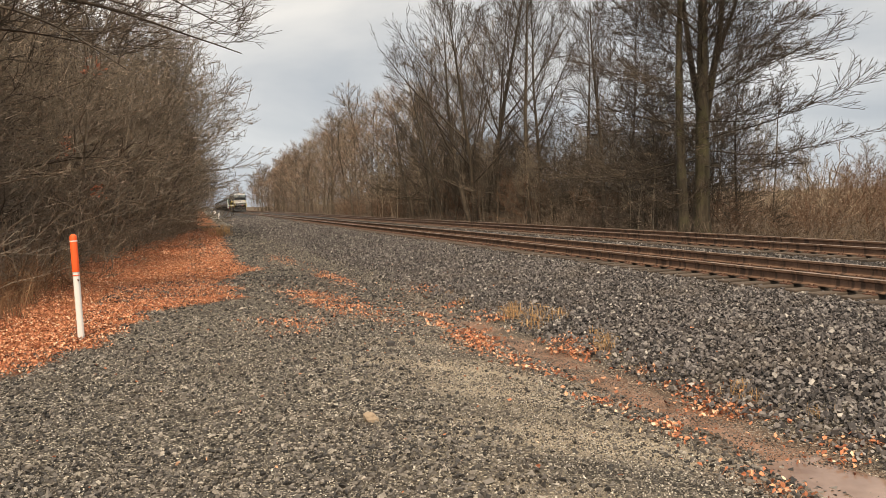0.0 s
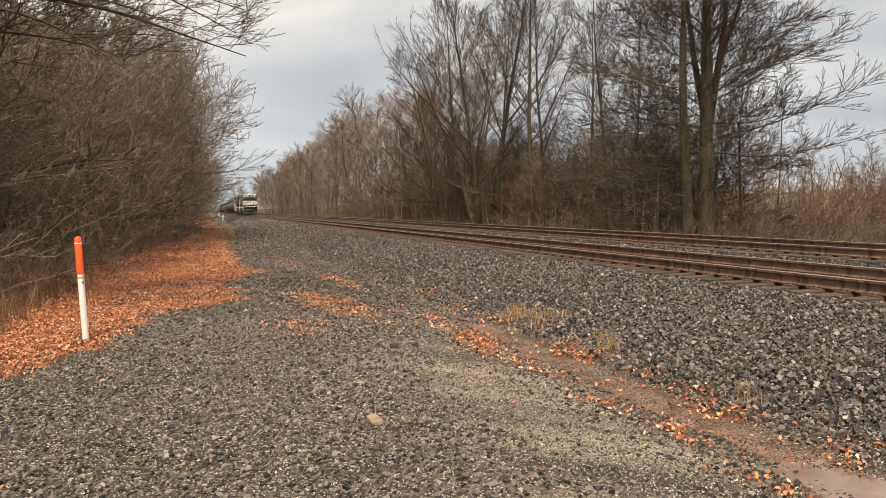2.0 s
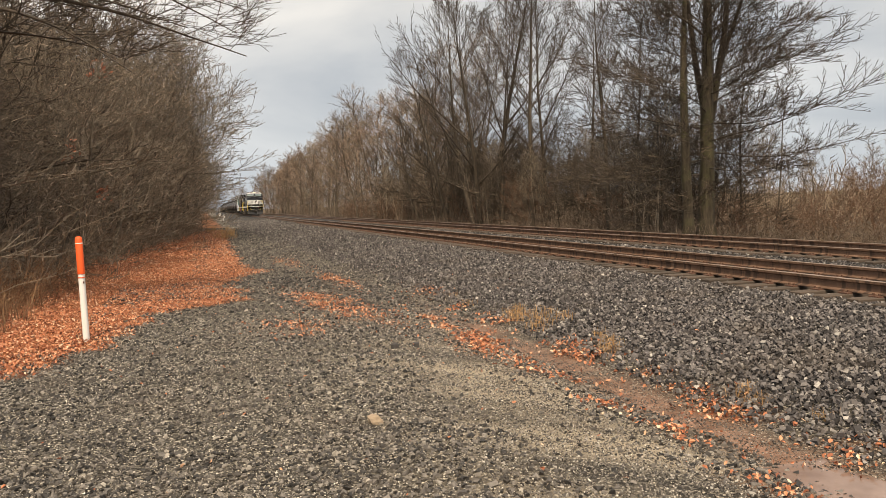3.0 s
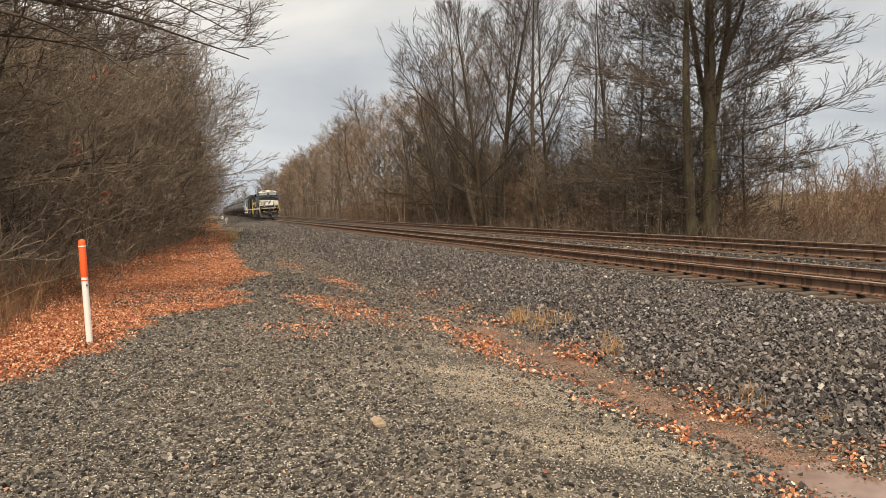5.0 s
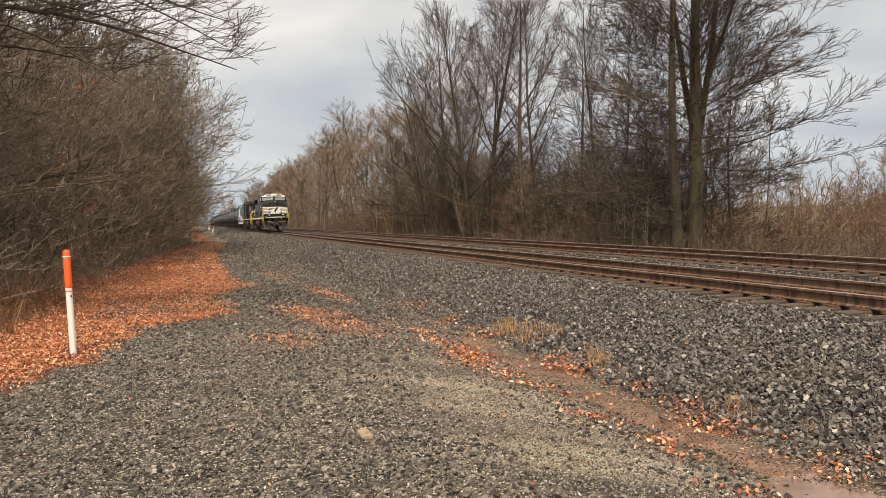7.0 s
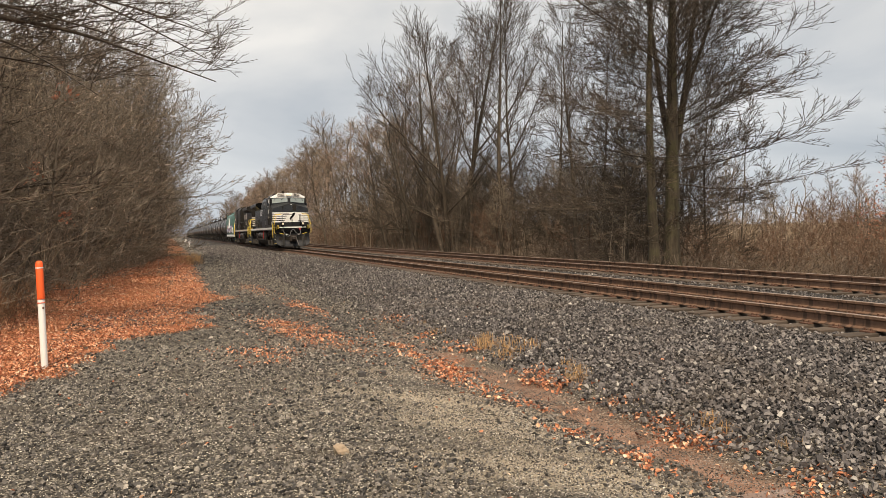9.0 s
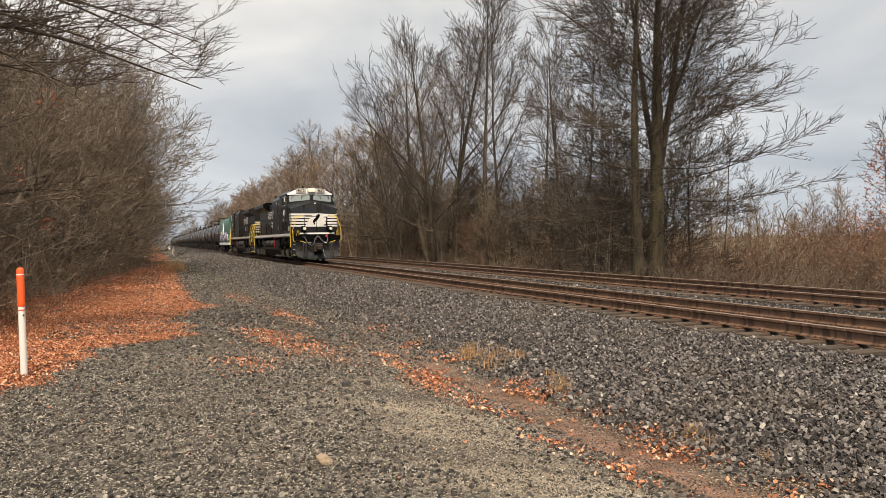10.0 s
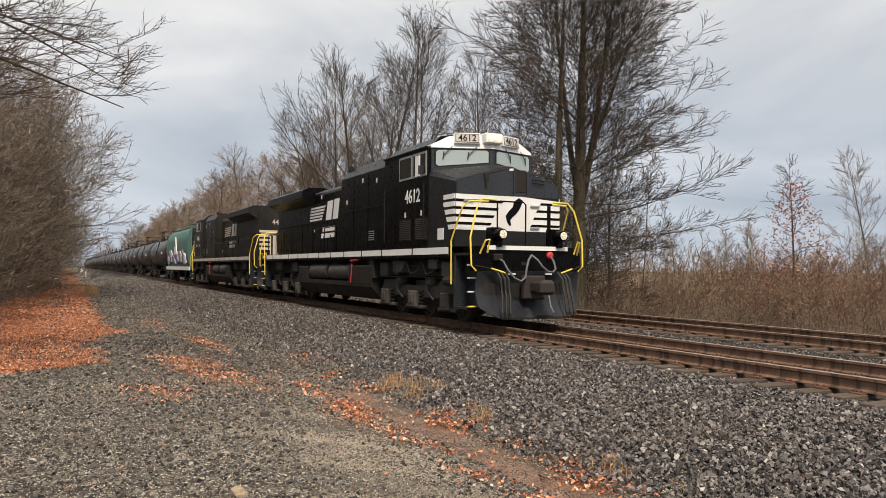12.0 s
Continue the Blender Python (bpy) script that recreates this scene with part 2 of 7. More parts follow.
MAT["loco_dusty"] = painted("dusty_black_paint", (0.014, 0.013, 0.012), 0.55, (0.055, 0.047, 0.04), 0.5, 0.2)
MAT["loco_white"] = painted("white_paint", (0.76, 0.78, 0.79), 0.45, (0.4, 0.37, 0.34), 0.22)
MAT["rail_yellow"] = painted("yellow_handrail_paint", (0.86, 0.66, 0.1), 0.45, (0.4, 0.28, 0.07), 0.25)
MAT["reservoir"] = painted("dusty_reservoir_paint", (0.03, 0.029, 0.028), 0.4, (0.09, 0.08, 0.07), 0.4, 0.5)
MAT["truck_grey"] = painted("dusty_truck_steel", (0.036, 0.033, 0.03), 0.75, (0.12, 0.107, 0.09), 0.55)
MAT["under_dark"] = painted("grimy_underframe", (0.016, 0.015, 0.014), 0.8, (0.06, 0.052, 0.045), 0.4, 0.25)
MAT["plow_grey"] = painted("scuffed_plow_steel", (0.013, 0.015, 0.02), 0.38, (0.07, 0.075, 0.083), 0.45, 0.25)
MAT["tank_black"] = painted("dull_tank_black", (0.018, 0.018, 0.02), 0.36, (0.1, 0.09, 0.08), 0.4)
MAT["wheel_steel"] = painted("wheel_steel", (0.1, 0.085, 0.075), 0.6, (0.06, 0.04, 0.03), 0.5, metal=0.4)
MAT["teal"] = painted("faded_teal_paint", (0.035, 0.125, 0.115), 0.6, (0.17, 0.19, 0.17), 0.45)
MAT["red_paint"] = painted("red_paint", (0.5, 0.03, 0.03), 0.5)
MAT["hose_grey"] = painted("grey_cable_sheath", (0.11, 0.115, 0.125), 0.5, (0.06, 0.055, 0.05), 0.4)
MAT["rubber"] = painted("black_hose_rubber", (0.02, 0.02, 0.02), 0.6)
MAT["post_white"] = painted("white_marker_plastic", (0.8, 0.79, 0.77), 0.5, (0.5, 0.45, 0.4), 0.15)
MAT["post_orange"] = painted("orange_marker_plastic", (0.85, 0.11, 0.02), 0.5, (0.5, 0.1, 0.03), 0.15)
MAT["board_grey"] = painted("dark_board_enamel", (0.05, 0.05, 0.052), 0.5)
MAT["board_white"] = painted("dull_white_board", (0.5, 0.49, 0.46), 0.5, (0.3, 0.27, 0.24), 0.3)
MAT["steel_grey"] = painted("galvanised_steel", (0.35, 0.36, 0.36), 0.5, (0.2, 0.19, 0.18), 0.3, metal=0.5)

# glass base colour is pale blue-grey to paint in the reflected sky
mm = Mat("sky_pale_cab_glass", 0.06, 0, 0.6)
mm.color((0.33, 0.4, 0.42))
MAT["glass"] = mm.m
mm = Mat("headlamp_glow", 0.3)
mm.color((0.62, 0.52, 0.4))
mm.b.inputs["Emission Color"].default_value = (1, 0.8, 0.5, 1)
mm.b.inputs["Emission Strength"].default_value = 0.7
MAT["lamp"] = mm.m
mm = Mat("ditch_lamp_lens", 0.15, 0, 0.6)
mm.color(mm.ramp(mm.noise(26, 2), [(0.35, (0.1, 0.095, 0.08)), (0.65, (0.75, 0.7, 0.58))]))
mm.b.inputs["Emission Color"].default_value = (1, 0.85, 0.6, 1)
mm.b.inputs["Emission Strength"].default_value = 0.35
MAT["ditch_lens"] = mm.m
mm = Mat("ditch_water", 0.12, 0, 0.5)
wv = mm.noise(14, 3)
mm.color(mm.ramp(mm.noise(2.5, 4), [(0.35, (0.16, 0.1, 0.075)), (0.7, (0.3, 0.21, 0.17))])).bump(wv, 0.15, 0.01)
MAT["water"] = mm.m


# ---- mesh helpers ----
class Shape:
    """Vertices and faces gathered piece by piece."""

    def __init__(self):
        self.v, self.f = [], []

    def add(self, v, f):
        k = len(self.v)
        self.v += [tuple(p) for p in v]
        self.f += [tuple(i + k for i in q) for q in f]
        return self

    def box(self, x0, x1, y0, y1, z0, z1, cut=0.0):
        if cut <= 0:
            return self.add([(x, y, z) for x in (x0, x1) for y in (y0, y1) for z in (z0, z1)],
                            [(0, 1, 3, 2), (4, 6, 7, 5), (0, 4, 5, 1), (2, 3, 7, 6), (0, 2, 6, 4), (1, 5, 7, 3)])
        bm = bmesh.new()
        bmesh.ops.create_cube(bm, size=1)
        for q in bm.verts:
            q.co = Vector(((x0 + x1) / 2 + q.co.x * (x1 - x0), (y0 + y1) / 2 + q.co.y * (y1 - y0), (z0 + z1) / 2 + q.co.z * (z1 - z0)))
        bmesh.ops.bevel(bm, geom=bm.edges[:], offset=cut, segments=1, affect="EDGES")
        bm.verts.index_update()
        self.add([q.co for q in bm.verts], [[q.index for q in f.verts] for f in bm.faces])
        bm.free()
        return self

    def prism(self, pts, a, b, axis="x"):
        """A flat outline drawn out from a to b; pts are (y, z) for x, (x, z) for y, (x, y) for z."""
        put = {"x": lambda p, s: (s, p[0], p[1]), "y": lambda p, s: (p[0], s, p[1]), "z": lambda p, s: (p[0], p[1], s)}[axis]
        n = len(pts)
        v = [put(p, a) for p in pts] + [put(p, b) for p in pts]
        f = [tuple(range(n))[::-1], tuple(range(n, 2 * n))] + [(i, (i + 1) % n, n + (i + 1) % n, n + i) for i in range(n)]
        return self.add(v, f)

    def tube(self, pts, r, n=6, caps=True):
        pts = [Vector(p) for p in pts]
        rs = [r] * len(pts) if isinstance(r, (int, float)) else list(r)
        v, f = [], []
        for i, p in enumerate(pts):
            d = (pts[min(i + 1, len(pts) - 1)] - pts[max(i - 1, 0)]).normalized()
            u = d.cross(Vector((0, 0, 1)) if abs(d.z) < 0.9 else Vector((1, 0, 0))).normalized()
            w = d.cross(u)
            v += [p + (u * math.cos(2 * math.pi * k / n) + w * math.sin(2 * math.pi * k / n)) * rs[i] for k in range(n)]
        for i in range(len(pts) - 1):
            f += [(i * n + k, i * n + (k + 1) % n, (i + 1) * n + (k + 1) % n, (i + 1) * n + k) for k in range(n)]
        if caps:
            f += [tuple(range(n))[::-1], tuple(range((len(pts) - 1) * n, len(pts) * n))]
        return self.add(v, f)

    def lathe(self, prof, origin, axis="x", n=20):
        """prof: (along, radius) pairs about an axis through origin."""
        o = Vector(origin)
        e = {"x": (Vector((1, 0, 0)), Vector((0, 1, 0)), Vector((0, 0, 1))), "y": (Vector((0, 1, 0)), Vector((0, 0, 1)), Vector((1, 0, 0))),
             "z": (Vector((0, 0, 1)), Vector((1, 0, 0)), Vector((0, 1, 0)))}[axis]
        v, f = [], []
        for s, r in prof:
            v += [o + e[0] * s + (e[1] * math.cos(2 * math.pi * k / n) + e[2] * math.sin(2 * math.pi * k / n)) * r for k in range(n)]
        for i in range(len(prof) - 1):
            f += [(i * n + k, i * n + (k + 1) % n, (i + 1) * n + (k + 1) % n, (i + 1) * n + k) for k in range(n)]
        f += [tuple(range(n))[::-1], tuple(range((len(prof) - 1) * n, len(prof) * n))]
        return self.add(v, f)

    def mesh(self, name, mat, smooth=False, fix=True):
        me = bpy.data.meshes.new(name)
        me.from_pydata([tuple(p) for p in self.v], [], self.f)
        if fix:
            bm = bmesh.new()
            bm.from_mesh(me)
            bmesh.ops.recalc_face_normals(bm, faces=bm.faces[:])
            bm.to_mesh(me)
            bm.free()
        if smooth:
            me.polygons.foreach_set("use_smooth", [True] * len(me.polygons))
            me.set_sharp_from_angle(angle=radians(40))
        me.materials.append(mat)
        return me


def part(name, shape, mat, parent, label="", smooth=False):
    ob = new(name, shape.mesh(name, mat, smooth))
    ob.parent = parent
    if label:
        tagged(ob, label)
    return ob


def thing(name, label, category, at=(0, 0, 0), group="", kind=""):
    ob = new(name)
    ob.empty_display_size = 0.2
    ob.location = at
    return tagged(ob, label, category, group, kind)


def single(name, shape, mat, label, category, group="", kind="", smooth=False):
    return tagged(new(name, shape.mesh(name, mat, smooth)), label, category, group, kind)


def quick_mesh(name, verts, faces, mat, smooth=False):
    """verts (n, 3) and faces (m, k) as arrays."""
    me = bpy.data.meshes.new(name)
    n, m, k = len(verts), len(faces), faces.shape[1]
    me.vertices.add(n)
    me.vertices.foreach_set("co", np.ascontiguousarray(verts, dtype=np.float32).ravel())
    me.loops.add(m * k)
    me.loops.foreach_set("vertex_index", np.ascontiguousarray(faces, dtype=np.int32).ravel())
    me.polygons.add(m)
    me.polygons.foreach_set("loop_start", np.arange(0, m * k, k, dtype=np.int32))
    me.polygons.foreach_set("use_smooth", np.full(m, smooth, dtype=bool))
    me.update(calc_edges=True)
    me.materials.append(mat)
    return me


# ---- ground: one sheet to the horizon ----
PROFILE_U = [-400, -30, -7, -3.5, 2.6, 3.3, 3.65, 4.1, 4.6, 5.4, 8.15, 8.6, 16.3, 18.0, 20.0, 24, 40, 400]
PROFILE_Z = [1.0, 0.3, 0.06, 0.0, 0.0, -0.03, -0.1, -0.1, -0.02, 0.06, 0.195, 0.205, 0.205, -0.05, -0.25, -0.3, -0.2, 0.0]


def across(x, y):
    """How far from the line a place lies; the ditch drifts away from the rails with distance."""
    x, y = np.asarray(x, float), np.asarray(y, float)
    u = x - BEND * np.clip(y, 0, None) ** 2
    drift = np.interp(y, [0, 14, 25, 46, 72], [0, 0.08, 0.42, 1.05, 1.3])
    return u + drift * np.clip((7.5 - u) / 3.5, 0, 1)


def soft_noise(x, y, s):
    return (np.sin(x * 1.7 * s + 1.3 * np.sin(y * 0.9 * s)) + np.sin(y * 2.1 * s + 1.1 * np.sin(x * 1.3 * s + 2)) + np.sin((x + y) * 3.3 * s + 0.7)) / 3


def ground_z(x, y):
    u = across(x, y)
    z = np.interp(u, PROFILE_U, PROFILE_Z)
    rough = np.where((u > 8.2) & (u < 16.6), 0.1, np.where(u > 5, 0.5, 1.0))
    return z + rough * (0.022 * soft_noise(x, y, 0.9) + 0.012 * soft_noise(x, y, 3.1))


def leaf_edge(y):
    """How far the carpet of fallen leaves reaches towards the line."""
    return np.interp(y, [4, 8.8, 9.5, 10.3, 11.0, 12.3, 14.2, 14.9, 15.5, 16.8, 18.2, 19.8, 21.4, 22.3, 24, 30, 43, 74], [-6, -3.4, -2.25, -1.66, -1.38, -1.06, -1.0, -0.3, 0.5, 0.89, 0.5, 0.5, 1.2, 1.9, 1.1, 1.14, 1.2, 1.9])


def blot(x, y, cx, cy, rx, ry, turn=0.0):
    c, k = math.cos(turn), math.sin(turn)
    dx, dy = x - cx, y - cy
    return np.exp(-(((dx * c + dy * k) / rx) ** 2 + ((dy * c - dx * k) / ry) ** 2))


def litter_mask(x, y):
    u = across(x, y)
    ragged = soft_noise(x, y, 2.6) + 0.5 * soft_noise(x + 3, y, 6.1)
    e = leaf_edge(y) + 0.28 * soft_noise(x, y, 1.4) + 0.12 * soft_noise(x, y, 5.0)
    carpet = np.clip((e - x) / 0.5 + 0.3, 0, 1) * np.clip((y - 5) / 3, 0, 1) * np.clip(1.15 + 0.5 * ragged, 0.35, 1)
    near = np.clip((9.4 - y) / 1.2, 0, 1)
    strip = np.exp(-((u - 4.3) / 0.3) ** 2) * np.clip(soft_noise(x, y, 2.2) + 0.2, 0, 1) * 0.8 * near
    strip2 = np.exp(-((u - 3.42) / 0.22) ** 2) * np.clip(soft_noise(x + 5, y, 1.6) + 0.1, 0, 1) * near
    spots = blot(x, y, 3.1, 18.9, 0.36, 1.9) + 0.75 * blot(x, y, 2.2, 14.0, 0.42, 2.6, 0.14) + blot(x, y, 3.42, 9.5, 0.3, 0.95, -0.25) + 0.5 * blot(x, y, 4.4, 15.6, 0.3, 0.9) + 0.35 * blot(x, y, 1.2, 11.5, 0.5, 0.9) + 0.4 * blot(x, y, 2.6, 26, 0.4, 2.5)
    return np.clip(carpet + strip + strip2 + spots * np.clip(0.75 + 0.7 * ragged, 0, 1), 0, 1)


def spaced(*runs):
    out = []
    for a, b, s in runs:
        out += list(np.arange(a, b, s))
    return np.array(out)


def build_ground():
    xs = spaced((-900, -100, 80), (-100, -20, 8), (-20, -6, 1), (-6, 9.5, 0.14), (9.5, 22, 0.4), (22, 60, 4), (60, 900, 70))
    ys = spaced((-300, -20, 40), (-20, 0, 2), (0, 24, 0.16), (24, 60, 0.6), (60, 200, 5), (200, 1000, 25), (1000, 3000, 200))
    U, Y = np.meshgrid(xs, ys)
    X = U + BEND * np.clip(Y, 0, None) ** 2
    Z = ground_z(X, Y)
    A = across(X, Y)
    ny, nx = U.shape
    idx = np.arange(nx * ny).reshape(ny, nx)
    F = np.stack([idx[:-1, :-1], idx[:-1, 1:], idx[1:, 1:], idx[1:, :-1]], -1).reshape(-1, 4)
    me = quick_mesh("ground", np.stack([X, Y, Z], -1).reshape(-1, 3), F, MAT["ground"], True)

    def ramp(a, b, v):
        return np.clip((v - a) / (b - a), 0, 1)
    wob = 0.3 * soft_noise(X, Y, 1.1)
    zones = {
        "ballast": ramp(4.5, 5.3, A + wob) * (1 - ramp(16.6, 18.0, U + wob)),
        "wood": np.maximum(ramp(17.2, 19.0, U + wob), 1 - ramp(-9, -5, U + wob)),
        "sandy": np.exp(-((X - 2.65 + 0.1 * (Y - 6) * 0.2) / 0.95) ** 2) * ramp(1.5, 4, Y) * (1 - ramp(8.8, 10.5, Y + wob)) * ramp(-0.75, 0.15, soft_noise(X, Y, 1.3)),
        "mud": np.exp(-((A - 3.87) / 0.24) ** 2) * (1 - ramp(8, 16, Y)) * ramp(-0.9, 0.1, soft_noise(X, Y, 2.3)),
        "litter": litter_mask(X, Y)}
    for key, val in zones.items():
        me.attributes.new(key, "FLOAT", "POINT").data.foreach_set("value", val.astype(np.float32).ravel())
    return tagged(new("ground", me), "dark gravel track, ballast bank and leaf-strewn woodland floor", "ground", kind="structure")


ground = build_ground()


# ---- the two tracks ----
RAIL_PROFILE = [(-0.075, -0.19), (0.075, -0.19), (0.075, -0.178), (0.014, -0.155), (0.009, -0.06), (0.037, -0.042), (0.037, -0.006), (0.03, 0.0),
                (-0.03, 0.0), (-0.037, -0.006), (-0.037, -0.042), (-0.009, -0.06), (-0.014, -0.155), (-0.075, -0.178)]


def rail(x, parent):
    ys = spaced((-30, 60, 3), (60, 200, 10), (200, 901, 20))
    s = Shape()
    n = len(RAIL_PROFILE)
    v = [(x + bend(y) + px, y, RAIL_Z + pz) for y in ys for px, pz in RAIL_PROFILE]
    f = [(i * n + k, i * n + (k + 1) % n, (i + 1) * n + (k + 1) % n, (i + 1) * n + k) for i in range(len(ys) - 1) for k in range(n)]
    ob = part("rail", s.add(v, f), MAT["rail"], parent, "rust-brown steel rail with dark drip stains")
    me = ob.data
    me.materials.append(MAT["rail_head"])
    for q in me.polygons:
        if q.normal.z > 0.55 and q.center.z > RAIL_Z - 0.01:
            q.material_index = 1
    return ob


def track(x, ties):
    t = thing("railway_track", "rusty rail pair on timber ties in dark ballast", "railway track", group="parallel tracks", kind="structure")
    for side in (-1, 1):
        rail(x + side * GAUGE / 2, t)
    rng = random.Random(int(x * 10))
    kinds = []
    for k in range(4):
        s = Shape().box(-1.3 - 0.05 * k, 1.3 + 0.03 * k, -0.115, 0.115, -0.17, 0.0, 0.012)
        kinds.append(s.mesh("tie", MAT["tie"]))
    plate = Shape()
    for side in (-1, 1):
        c = side * GAUGE / 2
        plate.box(c - 0.17, c + 0.17, -0.09, 0.09, 0.0, 0.018)
        for dx in (-0.11, 0.11):
            for dy in (-0.05, 0.05):
                plate.box(c + dx - 0.012, c + dx + 0.012, dy - 0.012, dy + 0.012, 0.018, 0.05)
    plate_me = plate.mesh("tie_plate", MAT["rusty_iron"])
    y = ties[0]
    while y < ties[1]:
        o = new("tie", kinds[rng.randrange(4)])
        o.parent = t
        o.matrix_basis = pose(x + bend(y) + rng.uniform(-0.05, 0.05), y, RAIL_Z - 0.208 + rng.uniform(-0.006, 0.004), 0, 0, rng.uniform(-1.5, 1.5))
        q = new("tie_plate", plate_me)
        q.parent = t
        q.matrix_basis = pose(x + bend(y), y, RAIL_Z - 0.208)
        y += 0.535 + rng.uniform(-0.02, 0.02)
    return t


track(NEAR_X, (0.5, 80))
track(FAR_X, (3, 80))


# ---- loose stone and fallen leaves ----
# a three-cornered shard: lower ring, upper ring
SHARD_V = np.array([(math.cos(k * 2.094) * 0.55, math.sin(k * 2.094) * 0.55, z) for z in (-0.5, 0.5) for k in range(3)])
SHARD_F = np.array([(0, 1, 4, 3), (1, 2, 5, 4), (2, 0, 3, 5), (3, 4, 5, 5), (0, 2, 1, 1)])


def turns(rng, n, tilt):
    """n random turns: any heading, leaning by up to about tilt radians."""
    a, b, c = rng.uniform(0, 2 * np.pi, n), rng.normal(0, tilt, n), rng.normal(0, tilt, n)
    ca, sa, cb, sb, cc, sc = np.cos(a), np.sin(a), np.cos(b), np.sin(b), np.cos(c), np.sin(c)
    z, o = np.zeros(n), np.ones(n)
    rz = np.stack([ca, -sa, z, sa, ca, z, z, z, o], -1).reshape(n, 3, 3)
    ry = np.stack([cb, z, sb, z, o, z, -sb, z, cb], -1).reshape(n, 3, 3)
    rx = np.stack([o, z, z, z, cc, -sc, z, sc, cc], -1).reshape(n, 3, 3)
    return rz @ ry @ rx


def stones(name, x, y, size, flat, tilt, mat, label, seed, sink=0.15, lift=None):
    rng = np.random.default_rng(seed)
    n = len(x)
    v = SHARD_V[None] + rng.uniform(-0.22, 0.22, (n, 6, 3))
    # pinch the upper ring, so that no two shards are alike
    v[:, 3:, :2] *= rng.uniform(0.45, 0.95, (n, 1, 2))
    dims = np.stack([size * rng.uniform(0.85, 1.3, n), size * rng.uniform(0.65, 1.0, n), size * flat * rng.uniform(0.6, 1.2, n)], -1)
    v = np.einsum("nij,nkj->nki", turns(rng, n, tilt), v * dims[:, None])
    z = ground_z(x, y) if lift is None else lift
    v += np.stack([x, y, z + dims[:, 2] * (0.5 - sink)], -1)[:, None]
    quads = (SHARD_F[None, :3] + 6 * np.arange(n)[:, None, None]).reshape(-1, 4)
    tops = (SHARD_F[None, 3:4, :3] + 6 * np.arange(n)[:, None, None]).reshape(-1, 3)
    tris = np.concatenate([quads[:, :3], quads[:, [0, 2, 3]], tops])
    return tagged(new(name, quick_mesh(name, v.reshape(-1, 3), tris, mat)), label, "stones", kind="stuff")


def scatter(rng, n, u0, u1, y0, y1, power=1.0):
    y = y0 + (y1 - y0) * rng.random(n) ** power
    u = rng.uniform(u0, u1, n)
    return u + BEND * np.clip(y, 0, None) ** 2, y


